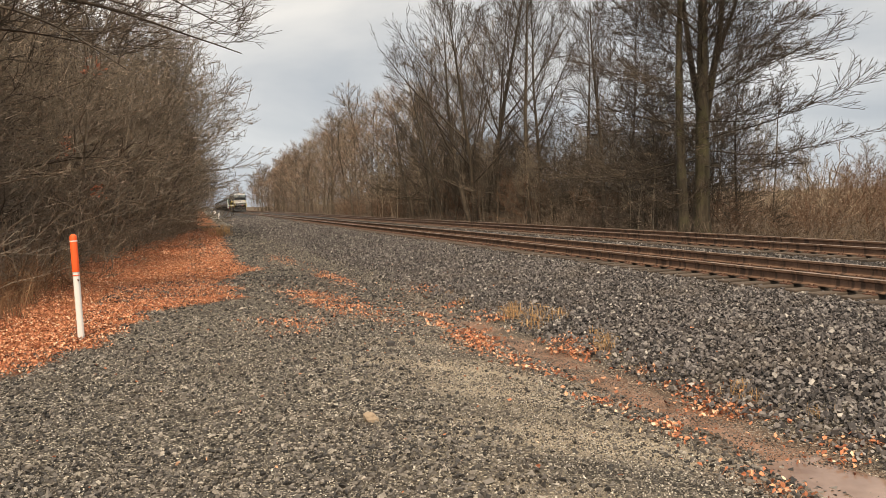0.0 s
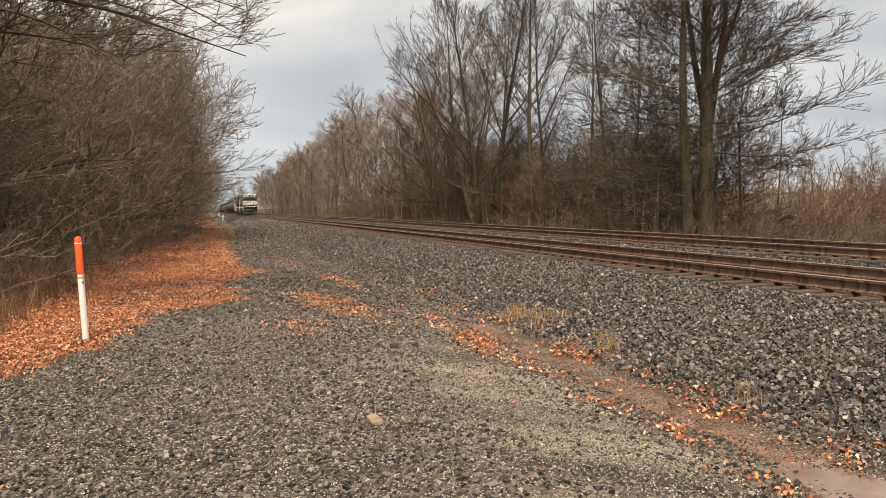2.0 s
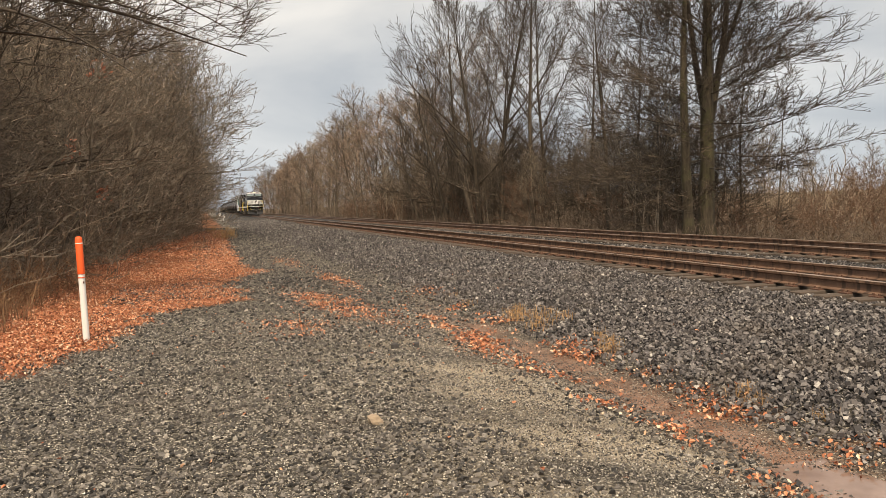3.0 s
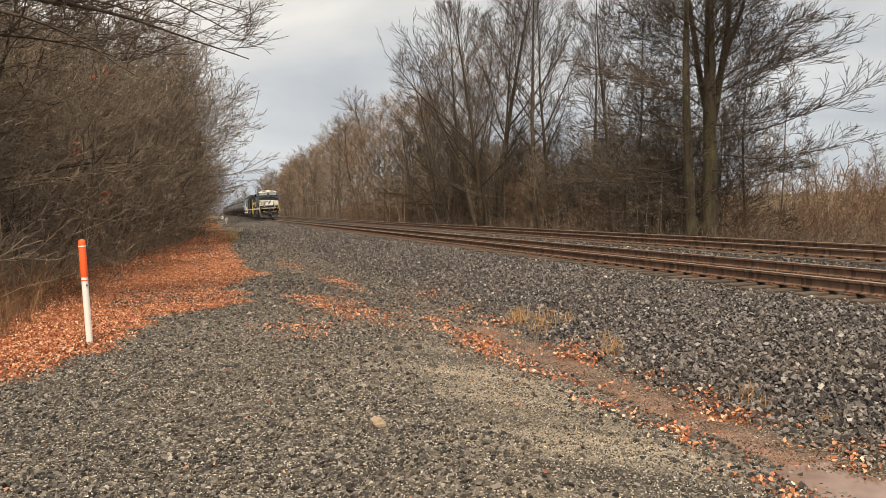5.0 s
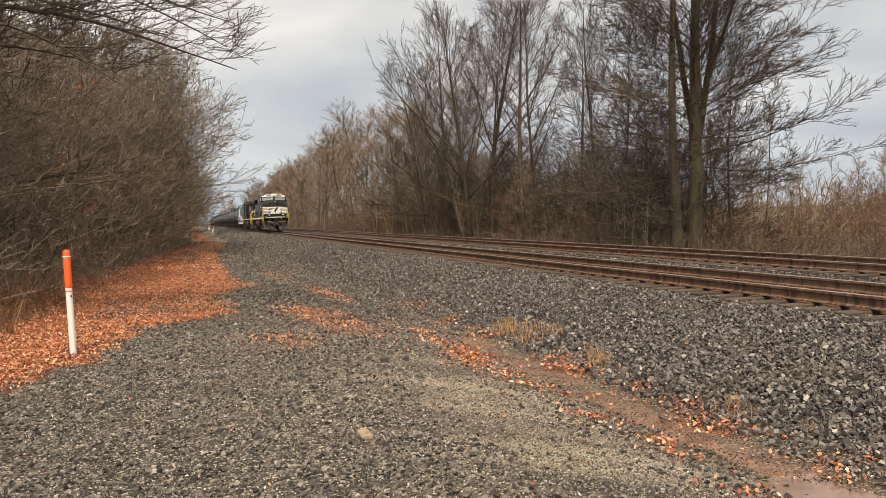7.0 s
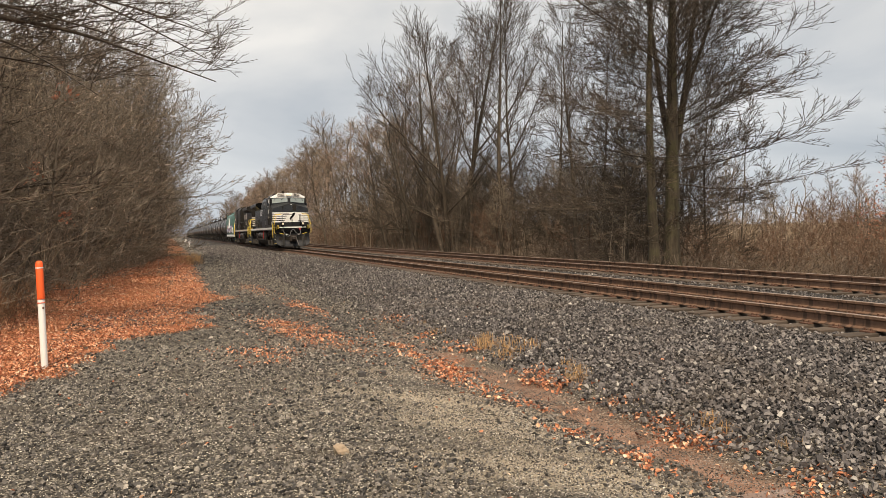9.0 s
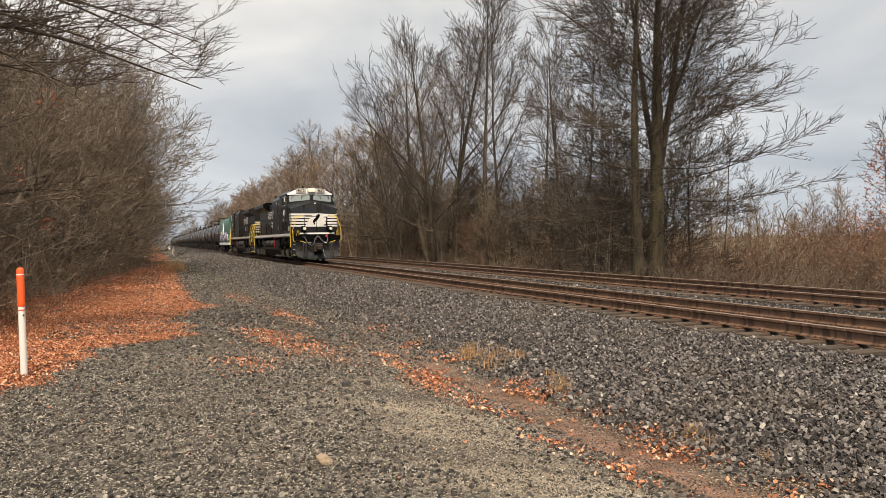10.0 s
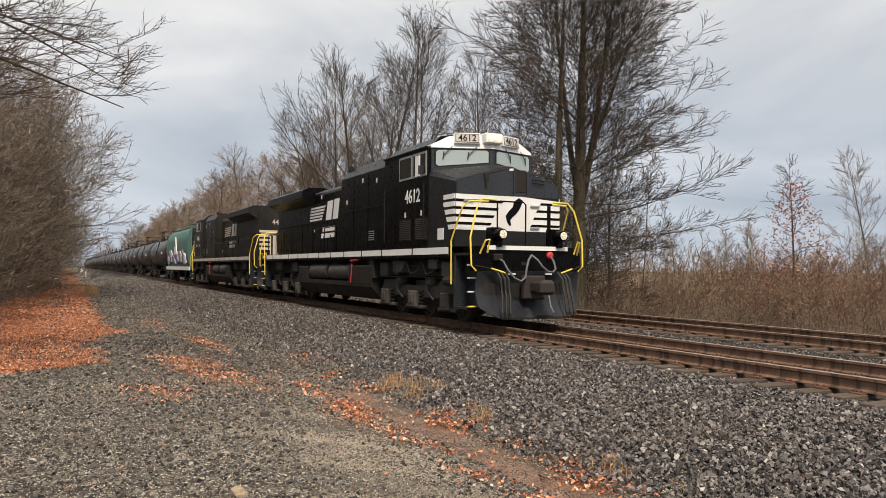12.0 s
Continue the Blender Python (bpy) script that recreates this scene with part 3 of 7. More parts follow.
def lay_stones():
    rng = np.random.default_rng(5)
    # ballast bank: thick close by, thinning out along the line
    xs, ys = [], []
    for u0, u1, y0, y1, per in ((4.15, 8.8, 3.2, 10, 1120), (4.1, 8.8, 10, 18, 680), (3.9, 8.8, 18, 30, 270), (3.3, 8.8, 30, 55, 105), (3.0, 8.8, 55, 120, 36), (8.8, 16.6, 4, 22, 115), (8.8, 16.6, 22, 45, 42)):
        n = int((u1 - u0) * (y1 - y0) * per)
        x, y = scatter(rng, n, u0, u1, y0, y1)
        xs.append(x), ys.append(y)
    x, y = np.concatenate(xs), np.concatenate(ys)
    u, a = x - BEND * y ** 2, across(x, y)
    keep = rng.random(len(x)) < np.clip((a - 4.0) / 0.8, 0.0, 1)
    for c in (NEAR_X, FAR_X):
        for s in (-1, 1):
            keep &= np.abs(u - c - s * GAUGE / 2) > 0.1
    x, y, u = x[keep], y[keep], u[keep]
    size = (0.022 + 0.036 * rng.random(len(x)) ** 1.6) * np.interp(y, [10, 18, 40, 60, 120], [1, 1.1, 1.35, 1.8, 2.6])
    lift = ground_z(x, y) + rng.uniform(-0.024, 0.05, len(x)) - 0.035 * ((np.abs(u - NEAR_X) < 1.5) | (np.abs(u - FAR_X) < 1.5))
    stones("ballast_stones", x, y, size, 0.72, 0.6, MAT["ballast"], "angular dark grey crushed ballast banked beside rails", 6, 0.1, lift)
    # gravel track: flat chips
    xs, ys = [], []
    for u0, u1, y0, y1, per in ((-2.8, 3.75, 2.2, 6, 1750), (-3.4, 3.75, 6, 11, 900), (-2.0, 4.3, 11, 20, 380), (-0.5, 4.0, 20, 40, 130), (-0.5, 4.6, 40, 80, 45)):
        n = int((u1 - u0) * (y1 - y0) * per)
        x, y = scatter(rng, n, u0, u1, y0, y1)
        xs.append(x), ys.append(y)
    x, y = np.concatenate(xs), np.concatenate(ys)
    worn = np.exp(-((x - 2.6) / 0.75) ** 2) * (y < 9.5) * 1.1 + np.exp(-((x - 0.2) / 0.7) ** 2) * 0.35
    keep = (rng.random(len(x)) > worn * 0.85) & (across(x, y) < np.where(y < 9.5, 3.75, 4.4))
    x, y = x[keep], y[keep]
    size = rng.gamma(3.0, 0.0082, len(x)).clip(0.008, 0.052) * np.interp(y, [10, 12, 30, 60], [1, 1.25, 1.5, 2.6])
    # fine grit on the worn strip
    n = 44000
    gx, gy = 2.6 + rng.normal(0, 0.62, n), rng.uniform(2.6, 9.6, n)
    gx[:9000] = rng.uniform(3.45, 4.3, 9000)
    x, y, size = np.concatenate([x, gx]), np.concatenate([y, gy]), np.concatenate([size, rng.uniform(0.006, 0.018, n)])
    # washed stones along the runnel
    n = 2600
    gy = rng.uniform(11.5, 44, n)
    gx = 3.62 + rng.normal(0, 0.07, n) + 0.1 * np.sin(gy * 0.9)
    gx += gx - across(gx, gy)
    x, y, size = np.concatenate([x, gx]), np.concatenate([y, gy]), np.concatenate([size, rng.uniform(0.015, 0.05, n)])
    n = 52000
    gy = 2.2 + 11 * rng.random(n) ** 1.5
    gx = rng.uniform(-3.2, 3.7, n) * np.interp(gy, [2, 8], [0.8, 1.0])
    take = gx > leaf_edge(gy) - 0.4
    stones("pale_grit", gx[take], gy[take], rng.uniform(0.006, 0.0145, int(take.sum())), 0.6, 0.4, MAT["pale_grit"], "fine pale grit strewn over the gravel track", 17, 0.05, ground_z(gx[take], gy[take]) + rng.uniform(0.0, 0.012, int(take.sum())))
    stones("gravel_chips", x, y, size, 0.46, 0.36, MAT["slate_chips"], "flat dark slate gravel chips pressed into track", 7, 0.1)


lay_stones()

LEAF_V = np.array([(0, -0.5, 0.0), (0.3, -0.12, 0.1), (0.17, 0.3, 0.12), (0, 0.5, 0.02), (-0.17, 0.3, 0.12), (-0.3, -0.12, 0.1)])
LEAF_F = np.array([(0, 1, 2, 3), (0, 3, 4, 5)])


def leaves(name, x, y, z, size, tilt, mat, label, seed, thing_of=None):
    rng = np.random.default_rng(seed)
    n = len(x)
    v = LEAF_V[None] * np.stack([rng.uniform(0.7, 1.3, n), np.ones(n), rng.uniform(-0.6, 2.4, n)], -1)[:, None] + rng.uniform(-0.06, 0.06, (n, 6, 3))
    v = np.einsum("nij,nkj->nki", turns(rng, n, tilt), v * size[:, None, None])
    v += np.stack([x, y, z], -1)[:, None]
    f = (LEAF_F[None] + 6 * np.arange(n)[:, None, None]).reshape(-1, 4)
    me = quick_mesh(name, v.reshape(-1, 3), f, mat)
    if thing_of is not None:
        ob = new(name, me)
        ob.parent = thing_of
        return ob
    return tagged(new(name, me), label, "leaves", kind="stuff")


def lay_leaves():
    rng = np.random.default_rng(8)
    xs, ys = [], []
    for x0, x1, y0, y1, per in ((-5.5, 3, 7, 16, 1250), (-5, 3.4, 16, 30, 420), (-4, 3.5, 30, 70, 130), (3, 5.4, 2.5, 16, 900), (3, 5.4, 16, 40, 60)):
        n = int((x1 - x0) * (y1 - y0) * per)
        xs.append(rng.uniform(x0, x1, n)), ys.append(rng.uniform(y0, y1, n))
    x, y = np.concatenate(xs), np.concatenate(ys)
    keep = rng.random(len(x)) < litter_mask(x, y) ** 1.3
    x, y = x[keep], y[keep]
    # single leaves blown over the gravel and the bank
    n = 420
    lx, ly = rng.uniform(-3, 6.2, n), rng.uniform(2.2, 22, n)
    x, y = np.concatenate([x, lx]), np.concatenate([y, ly])
    # rows of leaves caught along both banks of the ditch
    n = 6600
    ly = rng.uniform(2.6, 13, n)
    bank = np.where(rng.random(n) < 0.5, 3.42, 4.3) + rng.normal(0, 0.13, n)
    lx = bank + BEND * ly ** 2
    lx += lx - across(lx, ly)
    take = soft_noise(lx, ly, 3.1) + 0.6 * soft_noise(lx + 9, ly, 1.1) > rng.uniform(-0.3, 0.75, n)
    x, y = np.concatenate([x, lx[take]]), np.concatenate([y, ly[take]])
    size = rng.uniform(0.02, 0.052, len(x)) * np.interp(y, [4, 9, 28, 34], [0.85, 1, 1.1, 1.8]) * np.where((x > 3) & (y < 16), 1.2, 1.0)
    z = ground_z(x, y) + rng.uniform(0.012, 0.05, len(x))
    leaves("fallen_leaves", x, y, z, size, 0.65, MAT["leaf_fallen"], "dry orange-brown oak leaves carpeting the verge", 9)


lay_leaves()


# ---- bare trees ----
class Wood:
    """Branch pieces of one tree: stems and limbs as tapered tubes, twigs as fine spikes."""

    def __init__(self, seed):
        self.rng = random.Random(seed)
        self.tubes, self.twigs = [], []

    def wander(self, p, d, length, r, steps, bendy, lift, end=0.35):
        """A line of pieces from p along d; returns its nodes."""
        rng = self.rng
        out = [(p, d, r)]
        for i in range(steps):
            d = (d + Vector((rng.gauss(0, bendy), rng.gauss(0, bendy), rng.gauss(0, bendy) + lift))).normalized()
            p = p + d * (length / steps)
            out.append((p, d, r * (1 - (1 - end) * (i + 1) / steps)))
        return out

    def keep(self, nodes):
        for a, b in zip(nodes, nodes[1:]):
            self.tubes.append((a[0], b[0], a[2], b[2]))

    def side(self, d, angle, turn=None):
        rng = self.rng
        if turn is not None:
            v = Vector((math.cos(turn), math.sin(turn), 0))
            u = (v - d * v.dot(d)).normalized()
            return (d * math.cos(angle) + u * math.sin(angle)).normalized()
        u = d.cross(Vector((rng.gauss(0, 1), rng.gauss(0, 1), rng.gauss(0, 1)))).normalized()
        return (d * math.cos(angle) + u * math.sin(angle)).normalized()

    def grow(self, nodes, level, plan):
        """plan: per level (count, length, angle, steps, bendy, lift, first, girth); no steps makes twigs."""
        if level >= len(plan):
            return
        rng = self.rng
        count, length, angle, steps, bendy, lift, first, girth = plan[level]
        for k in range(count):
            f = first + (1 - first) * (k + rng.random()) / count
            i = min(int(f * (len(nodes) - 1)), len(nodes) - 2)
            w = f * (len(nodes) - 1) - i
            p = nodes[i][0].lerp(nodes[i + 1][0], w)
            r = nodes[i][2] * (1 - w) + nodes[i + 1][2] * w
            ln = length * (1.15 - 0.7 * f) * rng.uniform(0.6, 1.25)
            turn = 2.4 * k + rng.uniform(-0.4, 0.4) if level == 0 and nodes[0][2] > 0.05 else None
            d = self.side(nodes[i][1], radians(angle * rng.uniform(0.75, 1.25) * (1.3 - 0.55 * f if turn is not None else 1)), turn)
            if d.z < -0.2:
                d.z *= -0.3
                d.normalize()
            if steps == 0:
                d = (d + Vector((0, 0, lift))).normalized()
                self.twigs.append((p, p + d * ln))
                continue
            child = self.wander(p, d, ln, max(r * girth, 0.005), steps, bendy, lift, 0.25)
            self.keep(child)
            self.grow(child, level + 1, plan)

    def crown(self, nodes, form):
        """Limbs set round a stem; their angle, length and lift go by the height at which they leave it."""
        rng = self.rng
        a, b = form["span"]
        n = form["limbs"]
        spin = rng.uniform(0, 6.28)
        for k in range(n):
            f = a + (b - a) * (k + rng.uniform(0.1, 0.9)) / n
            i = min(int(f * (len(nodes) - 1)), len(nodes) - 2)
            w = f * (len(nodes) - 1) - i
            p = nodes[i][0].lerp(nodes[i + 1][0], w)
            r = nodes[i][2] * (1 - w) + nodes[i + 1][2] * w
            angle, ln, lift = (float(np.interp(f, *form[key])) for key in ("angle", "length", "lift"))
            ln *= rng.uniform(0.62, 1.12)
            d = self.side(nodes[i][1], radians(angle + rng.gauss(0, 7)), spin + 2.4 * k + rng.uniform(-0.5, 0.5))
            limb = self.wander(p, d, ln, min(r * 0.8, max(form["girth"] * ln * rng.uniform(0.75, 1.2), 0.012)), form["steps"], form["bendy"], lift, 0.2)
            self.keep(limb)
            self.grow(limb, 1, [None] + form["rest"])

    def tube_arrays(self, thin, fine=0.03):
        """Thick pieces with six sides, thin ones with three."""
        vs, fs, k0 = [], [], 0
        for sides, pick in ((6, lambda q: q[2] >= fine), (3, lambda q: q[2] < fine)):
            s = [q for q in self.tubes if pick(q)]
            if not s:
                continue
            a, b = np.array([q[0] for q in s]), np.array([q[1] for q in s])
            ra, rb = np.maximum([q[2] for q in s], thin), np.maximum([q[3] for q in s], thin * 0.8)
            d = b - a
            d /= np.linalg.norm(d, axis=1, keepdims=True) + 1e-9
            ref = np.where(np.abs(d[:, 2:]) > 0.9, [[1.0, 0, 0]], [[0, 0, 1.0]])
            u = np.cross(d, ref)
            u /= np.linalg.norm(u, axis=1, keepdims=True)
            w = np.cross(d, u)
            th = 2 * np.pi * np.arange(sides) / sides
            ring = u[:, None] * np.cos(th)[None, :, None] + w[:, None] * np.sin(th)[None, :, None]
            v = np.concatenate([a[:, None] + ring * ra[:, None, None], b[:, None] + ring * rb[:, None, None]], 1).reshape(-1, 3)
            k = np.arange(sides)
            f = np.stack([k, (k + 1) % sides, sides + (k + 1) % sides, sides + k], -1)
            fs.append((f[None] + 2 * sides * np.arange(len(s))[:, None, None]).reshape(-1, 4) + k0)
            vs.append(v)
            k0 += len(v)
        return np.concatenate(vs), np.concatenate(fs)

    def twig_arrays(self, thick):
        a, b = np.array([q[0] for q in self.twigs]), np.array([q[1] for q in self.twigs])
        d = b - a
        u = np.cross(d, [[0.3, 0.5, 0.81]])
        u /= np.linalg.norm(u, axis=1, keepdims=True) + 1e-9
        w = np.cross(d, u)
        w /= np.linalg.norm(w, axis=1, keepdims=True) + 1e-9
        v = np.stack([a + u * thick, a - u * thick * 0.5 + w * thick * 0.87, a - u * thick * 0.5 - w * thick * 0.87, b], 1)
        f = np.array([(0, 1, 3), (1, 2, 3), (2, 0, 3)])
        return v.reshape(-1, 3), (f[None] + 4 * np.arange(len(a))[:, None, None]).reshape(-1, 3)


def tree(name, label, seed, height, radius, plan, bark_mat, twig_mat, lean=(0, 0), trunk_bend=0.05, stems=1, spread=0.0, thin=0.006, thick=0.006, group="", category="tree", steps=12, boughs=(), leader=None, limb_mat=None):
    """A leafless tree: one or more tapered stems with their limbs, and a crown of fine twigs."""
    t = thing(name, label, category, group=group)
    crown = Wood(seed + 1000)
    for k in range(stems):
        w = Wood(seed * 7 + k)
        w.twigs = crown.twigs
        a = 2 * math.pi * k / max(stems, 1) + seed
        off = Vector((math.cos(a), math.sin(a), 0)) * spread * (stems > 1)
        d = (Vector((lean[0], lean[1], 1)) + off * 0.35).normalized()
        h = height * (1 if k == 0 else w.rng.uniform(0.7, 0.95))
        r = radius * (1 if k == 0 else w.rng.uniform(0.6, 0.85))
        nodes = w.wander(off * 0.6 + Vector((0, 0, -0.25)), d, h, r, steps, trunk_bend, 0.05, 0.1)
        if stems == 1:
            nodes[0] = (nodes[0][0], nodes[0][1], r * 1.3)
        w.keep(nodes)
        w.crown(nodes, plan)
        if k == 0:
            for j, (p, d2, ln, r2, lift) in enumerate(boughs):
                wb = Wood(seed * 31 + j)
                wb.tubes, wb.twigs = w.tubes, w.twigs
                bn = wb.wander(Vector(p), Vector(d2).normalized(), ln, r2, 14, 0.045, lift, 0.15)
                wb.keep(bn)
                if r2 > 0.1:
                    wb.crown(bn, leader)
                else:
                    wb.grow(bn, 1, [None] + plan["bough"])
        every = w.tubes
        w.tubes = [q for q in every if q[2] >= radius * 0.42]
        v, f = w.tube_arrays(thin)
        o = new("trunk", quick_mesh("trunk", v, f, bark_mat, True))
        o.parent = t
        w.tubes = [q for q in every if q[2] < radius * 0.42]
        v, f = w.tube_arrays(thin)
        o = tagged(new("branching", quick_mesh("branching", v, f, limb_mat or bark_mat, True)), kind="stuff")
        o.parent = t
    v, f = crown.twig_arrays(thick)
    o = tagged(new("crown", quick_mesh("crown", v, f, twig_mat)), kind="stuff")
    o.parent = t
    return t


def put(ob, x, y, rz, s=1.0, sink=0.0):
    ob.matrix_basis = pose(x, y, float(ground_z(x, y)) - sink, 0, 0, rz) @ Matrix.Diagonal((s, s, s, 1))
    return ob


def again(ob, x, y, rz, s=1.0, sx=1.0):
    keep = ob.scale.copy()
    ob.scale = (1, 1, 1)
    made = copy_thing(ob, pose(x, y, float(ground_z(x, y)), 0, 0, rz) @ Matrix.Diagonal((s * sx, s * sx, s, 1)))
    ob.scale = keep
    return made


# how the kinds of tree carry their limbs: against the height on the stem, the angle from it, the length and the upward turn;
# then (count, length, angle, steps, bendy, lift, first, girth) for branches, shoots, twigs
OAK = dict(limbs=66, span=(0.085, 0.96), angle=((0.1, 0.2, 0.32, 0.5, 0.7, 1.0), (108, 96, 78, 56, 42, 26)), length=((0.1, 0.2, 0.34, 0.55, 0.75, 1.0), (5.2, 7.6, 8.8, 7.8, 5.0, 2.2)),
           lift=((0.1, 0.25, 0.6), (0.0, 0.03, 0.02)), girth=0.0055, steps=9, bendy=0.075,
           rest=[(13, 2.4, 36, 4, 0.1, 0.012, 0.14, 0.6), (6, 1.05, 38, 2, 0.13, 0.01, 0.15, 0.6), (2, 0.6, 40, 0, 0, 0.03, 0.2, 0)])
LEADER = dict(OAK, limbs=16, span=(0.06, 0.97), angle=((0, 0.4, 1), (56, 42, 24)), length=((0, 0.4, 1.0), (5.6, 4.6, 1.8)))
SPINDLE = dict(OAK, limbs=28, span=(0.22, 0.97), angle=((0.2, 0.4, 0.7, 1), (88, 66, 45, 28)), length=((0.2, 0.4, 0.7, 1), (4.6, 5.6, 4.4, 1.8)))
VASE = dict(limbs=17, span=(0.13, 0.95), angle=((0.1, 0.22, 0.4, 0.7, 1.0), (72, 46, 36, 28, 18)), length=((0.1, 0.22, 0.35, 0.6, 0.85, 1.0), (4.5, 8.8, 9.6, 6.8, 3.6, 1.6)),
            lift=((0.1, 0.5), (0.03, 0.015)), girth=0.0075, steps=8, bendy=0.045,
            rest=[(10, 2.7, 27, 3, 0.07, 0.03, 0.2, 0.55), (4, 1.15, 30, 2, 0.1, 0.03, 0.2, 0.6), (1, 0.7, 32, 0, 0, 0.06, 0.4, 0)])
OPEN = dict(VASE, limbs=20, span=(0.25, 0.96), angle=((0.2, 0.5, 1.0), (64, 40, 22)), length=((0.2, 0.5, 0.8, 1.0), (6.0, 7.0, 4.0, 1.6)), bendy=0.07)
FAR_WOOD = dict(limbs=19, span=(0.08, 0.97), angle=((0.05, 0.3, 1.0), (66, 42, 20)), length=((0.05, 0.3, 0.6, 1.0), (4.6, 7.2, 5.0, 1.8)), lift=((0, 1), (0.04, 0.03)), girth=0.009, steps=4, bendy=0.07,
                rest=[(9, 2.4, 36, 2, 0.1, 0.05, 0.15, 0.6), (6, 1.2, 38, 0, 0, 0.1, 0.1, 0)])
SLIP = dict(limbs=13, span=(0.25, 0.97), angle=((0.2, 1.0), (58, 30)), length=((0.2, 0.6, 1.0), (1.9, 1.6, 0.7)), lift=((0, 1), (0.04, 0.04)), girth=0.007, steps=4, bendy=0.1,
            rest=[(6, 0.8, 42, 2, 0.15, 0.03, 0.2, 0.6), (3, 0.45, 42, 0, 0, 0.05, 0.2, 0)])
THICKET = dict(limbs=24, span=(0.2, 0.98), angle=((0.1, 0.4, 0.7, 1.0), (84, 66, 46, 24)), length=((0.1, 0.4, 0.7, 1.0), (4.2, 4.8, 3.4, 1.3)), lift=((0, 0.4, 1), (0.02, 0.05, 0.05)), girth=0.0075, steps=7, bendy=0.1,
               rest=[(7, 1.8, 40, 4, 0.14, 0.03, 0.15, 0.6), (3, 0.85, 42, 2, 0.18, 0.03, 0.2, 0.65), (1, 0.45, 44, 0, 0, 0.03, 0.4, 0)])
THICKET_LOW = dict(THICKET, limbs=25, span=(0.04, 0.98), angle=((0, 0.3, 0.7, 1.0), (86, 74, 52, 26)), length=((0, 0.3, 0.6, 1.0), (3.2, 4.2, 3.4, 1.3)), bendy=0.15)
SHRUB = dict(limbs=8, span=(0.1, 0.97), angle=((0, 1), (50, 34)), length=((0, 0.5, 1), (1.7, 1.5, 0.7)), lift=((0, 1), (0.03, 0.05)), girth=0.009, steps=4, bendy=0.14, rest=[(7, 0.7, 44, 2, 0.18, 0.04, 0.1, 0.6), (2, 0.4, 44, 0, 0, 0.04, 0.2, 0)])
SAPLING = dict(SHRUB, limbs=26, span=(0.15, 0.98), angle=((0.1, 0.5, 1.0), (74, 62, 38)), length=((0.1, 0.35, 0.7, 1.0), (2.3, 2.2, 1.2, 0.4)), bendy=0.07)
ROADSIDE = dict(OAK, limbs=20, span=(0.45, 0.97), length=((0.4, 0.7, 1), (5.5, 4.5, 1.6)), angle=((0.4, 1), (66, 28)),
                bough=[(17, 2.2, 42, 5, 0.13, 0.0, 0.14, 0.55), (7, 0.95, 44, 3, 0.16, 0.01, 0.14, 0.6), (3, 0.42, 44, 0, 0, 0.03, 0.15, 0)])

G_R = "woods beyond the tracks"
G_L = "thicket along the gravel track"


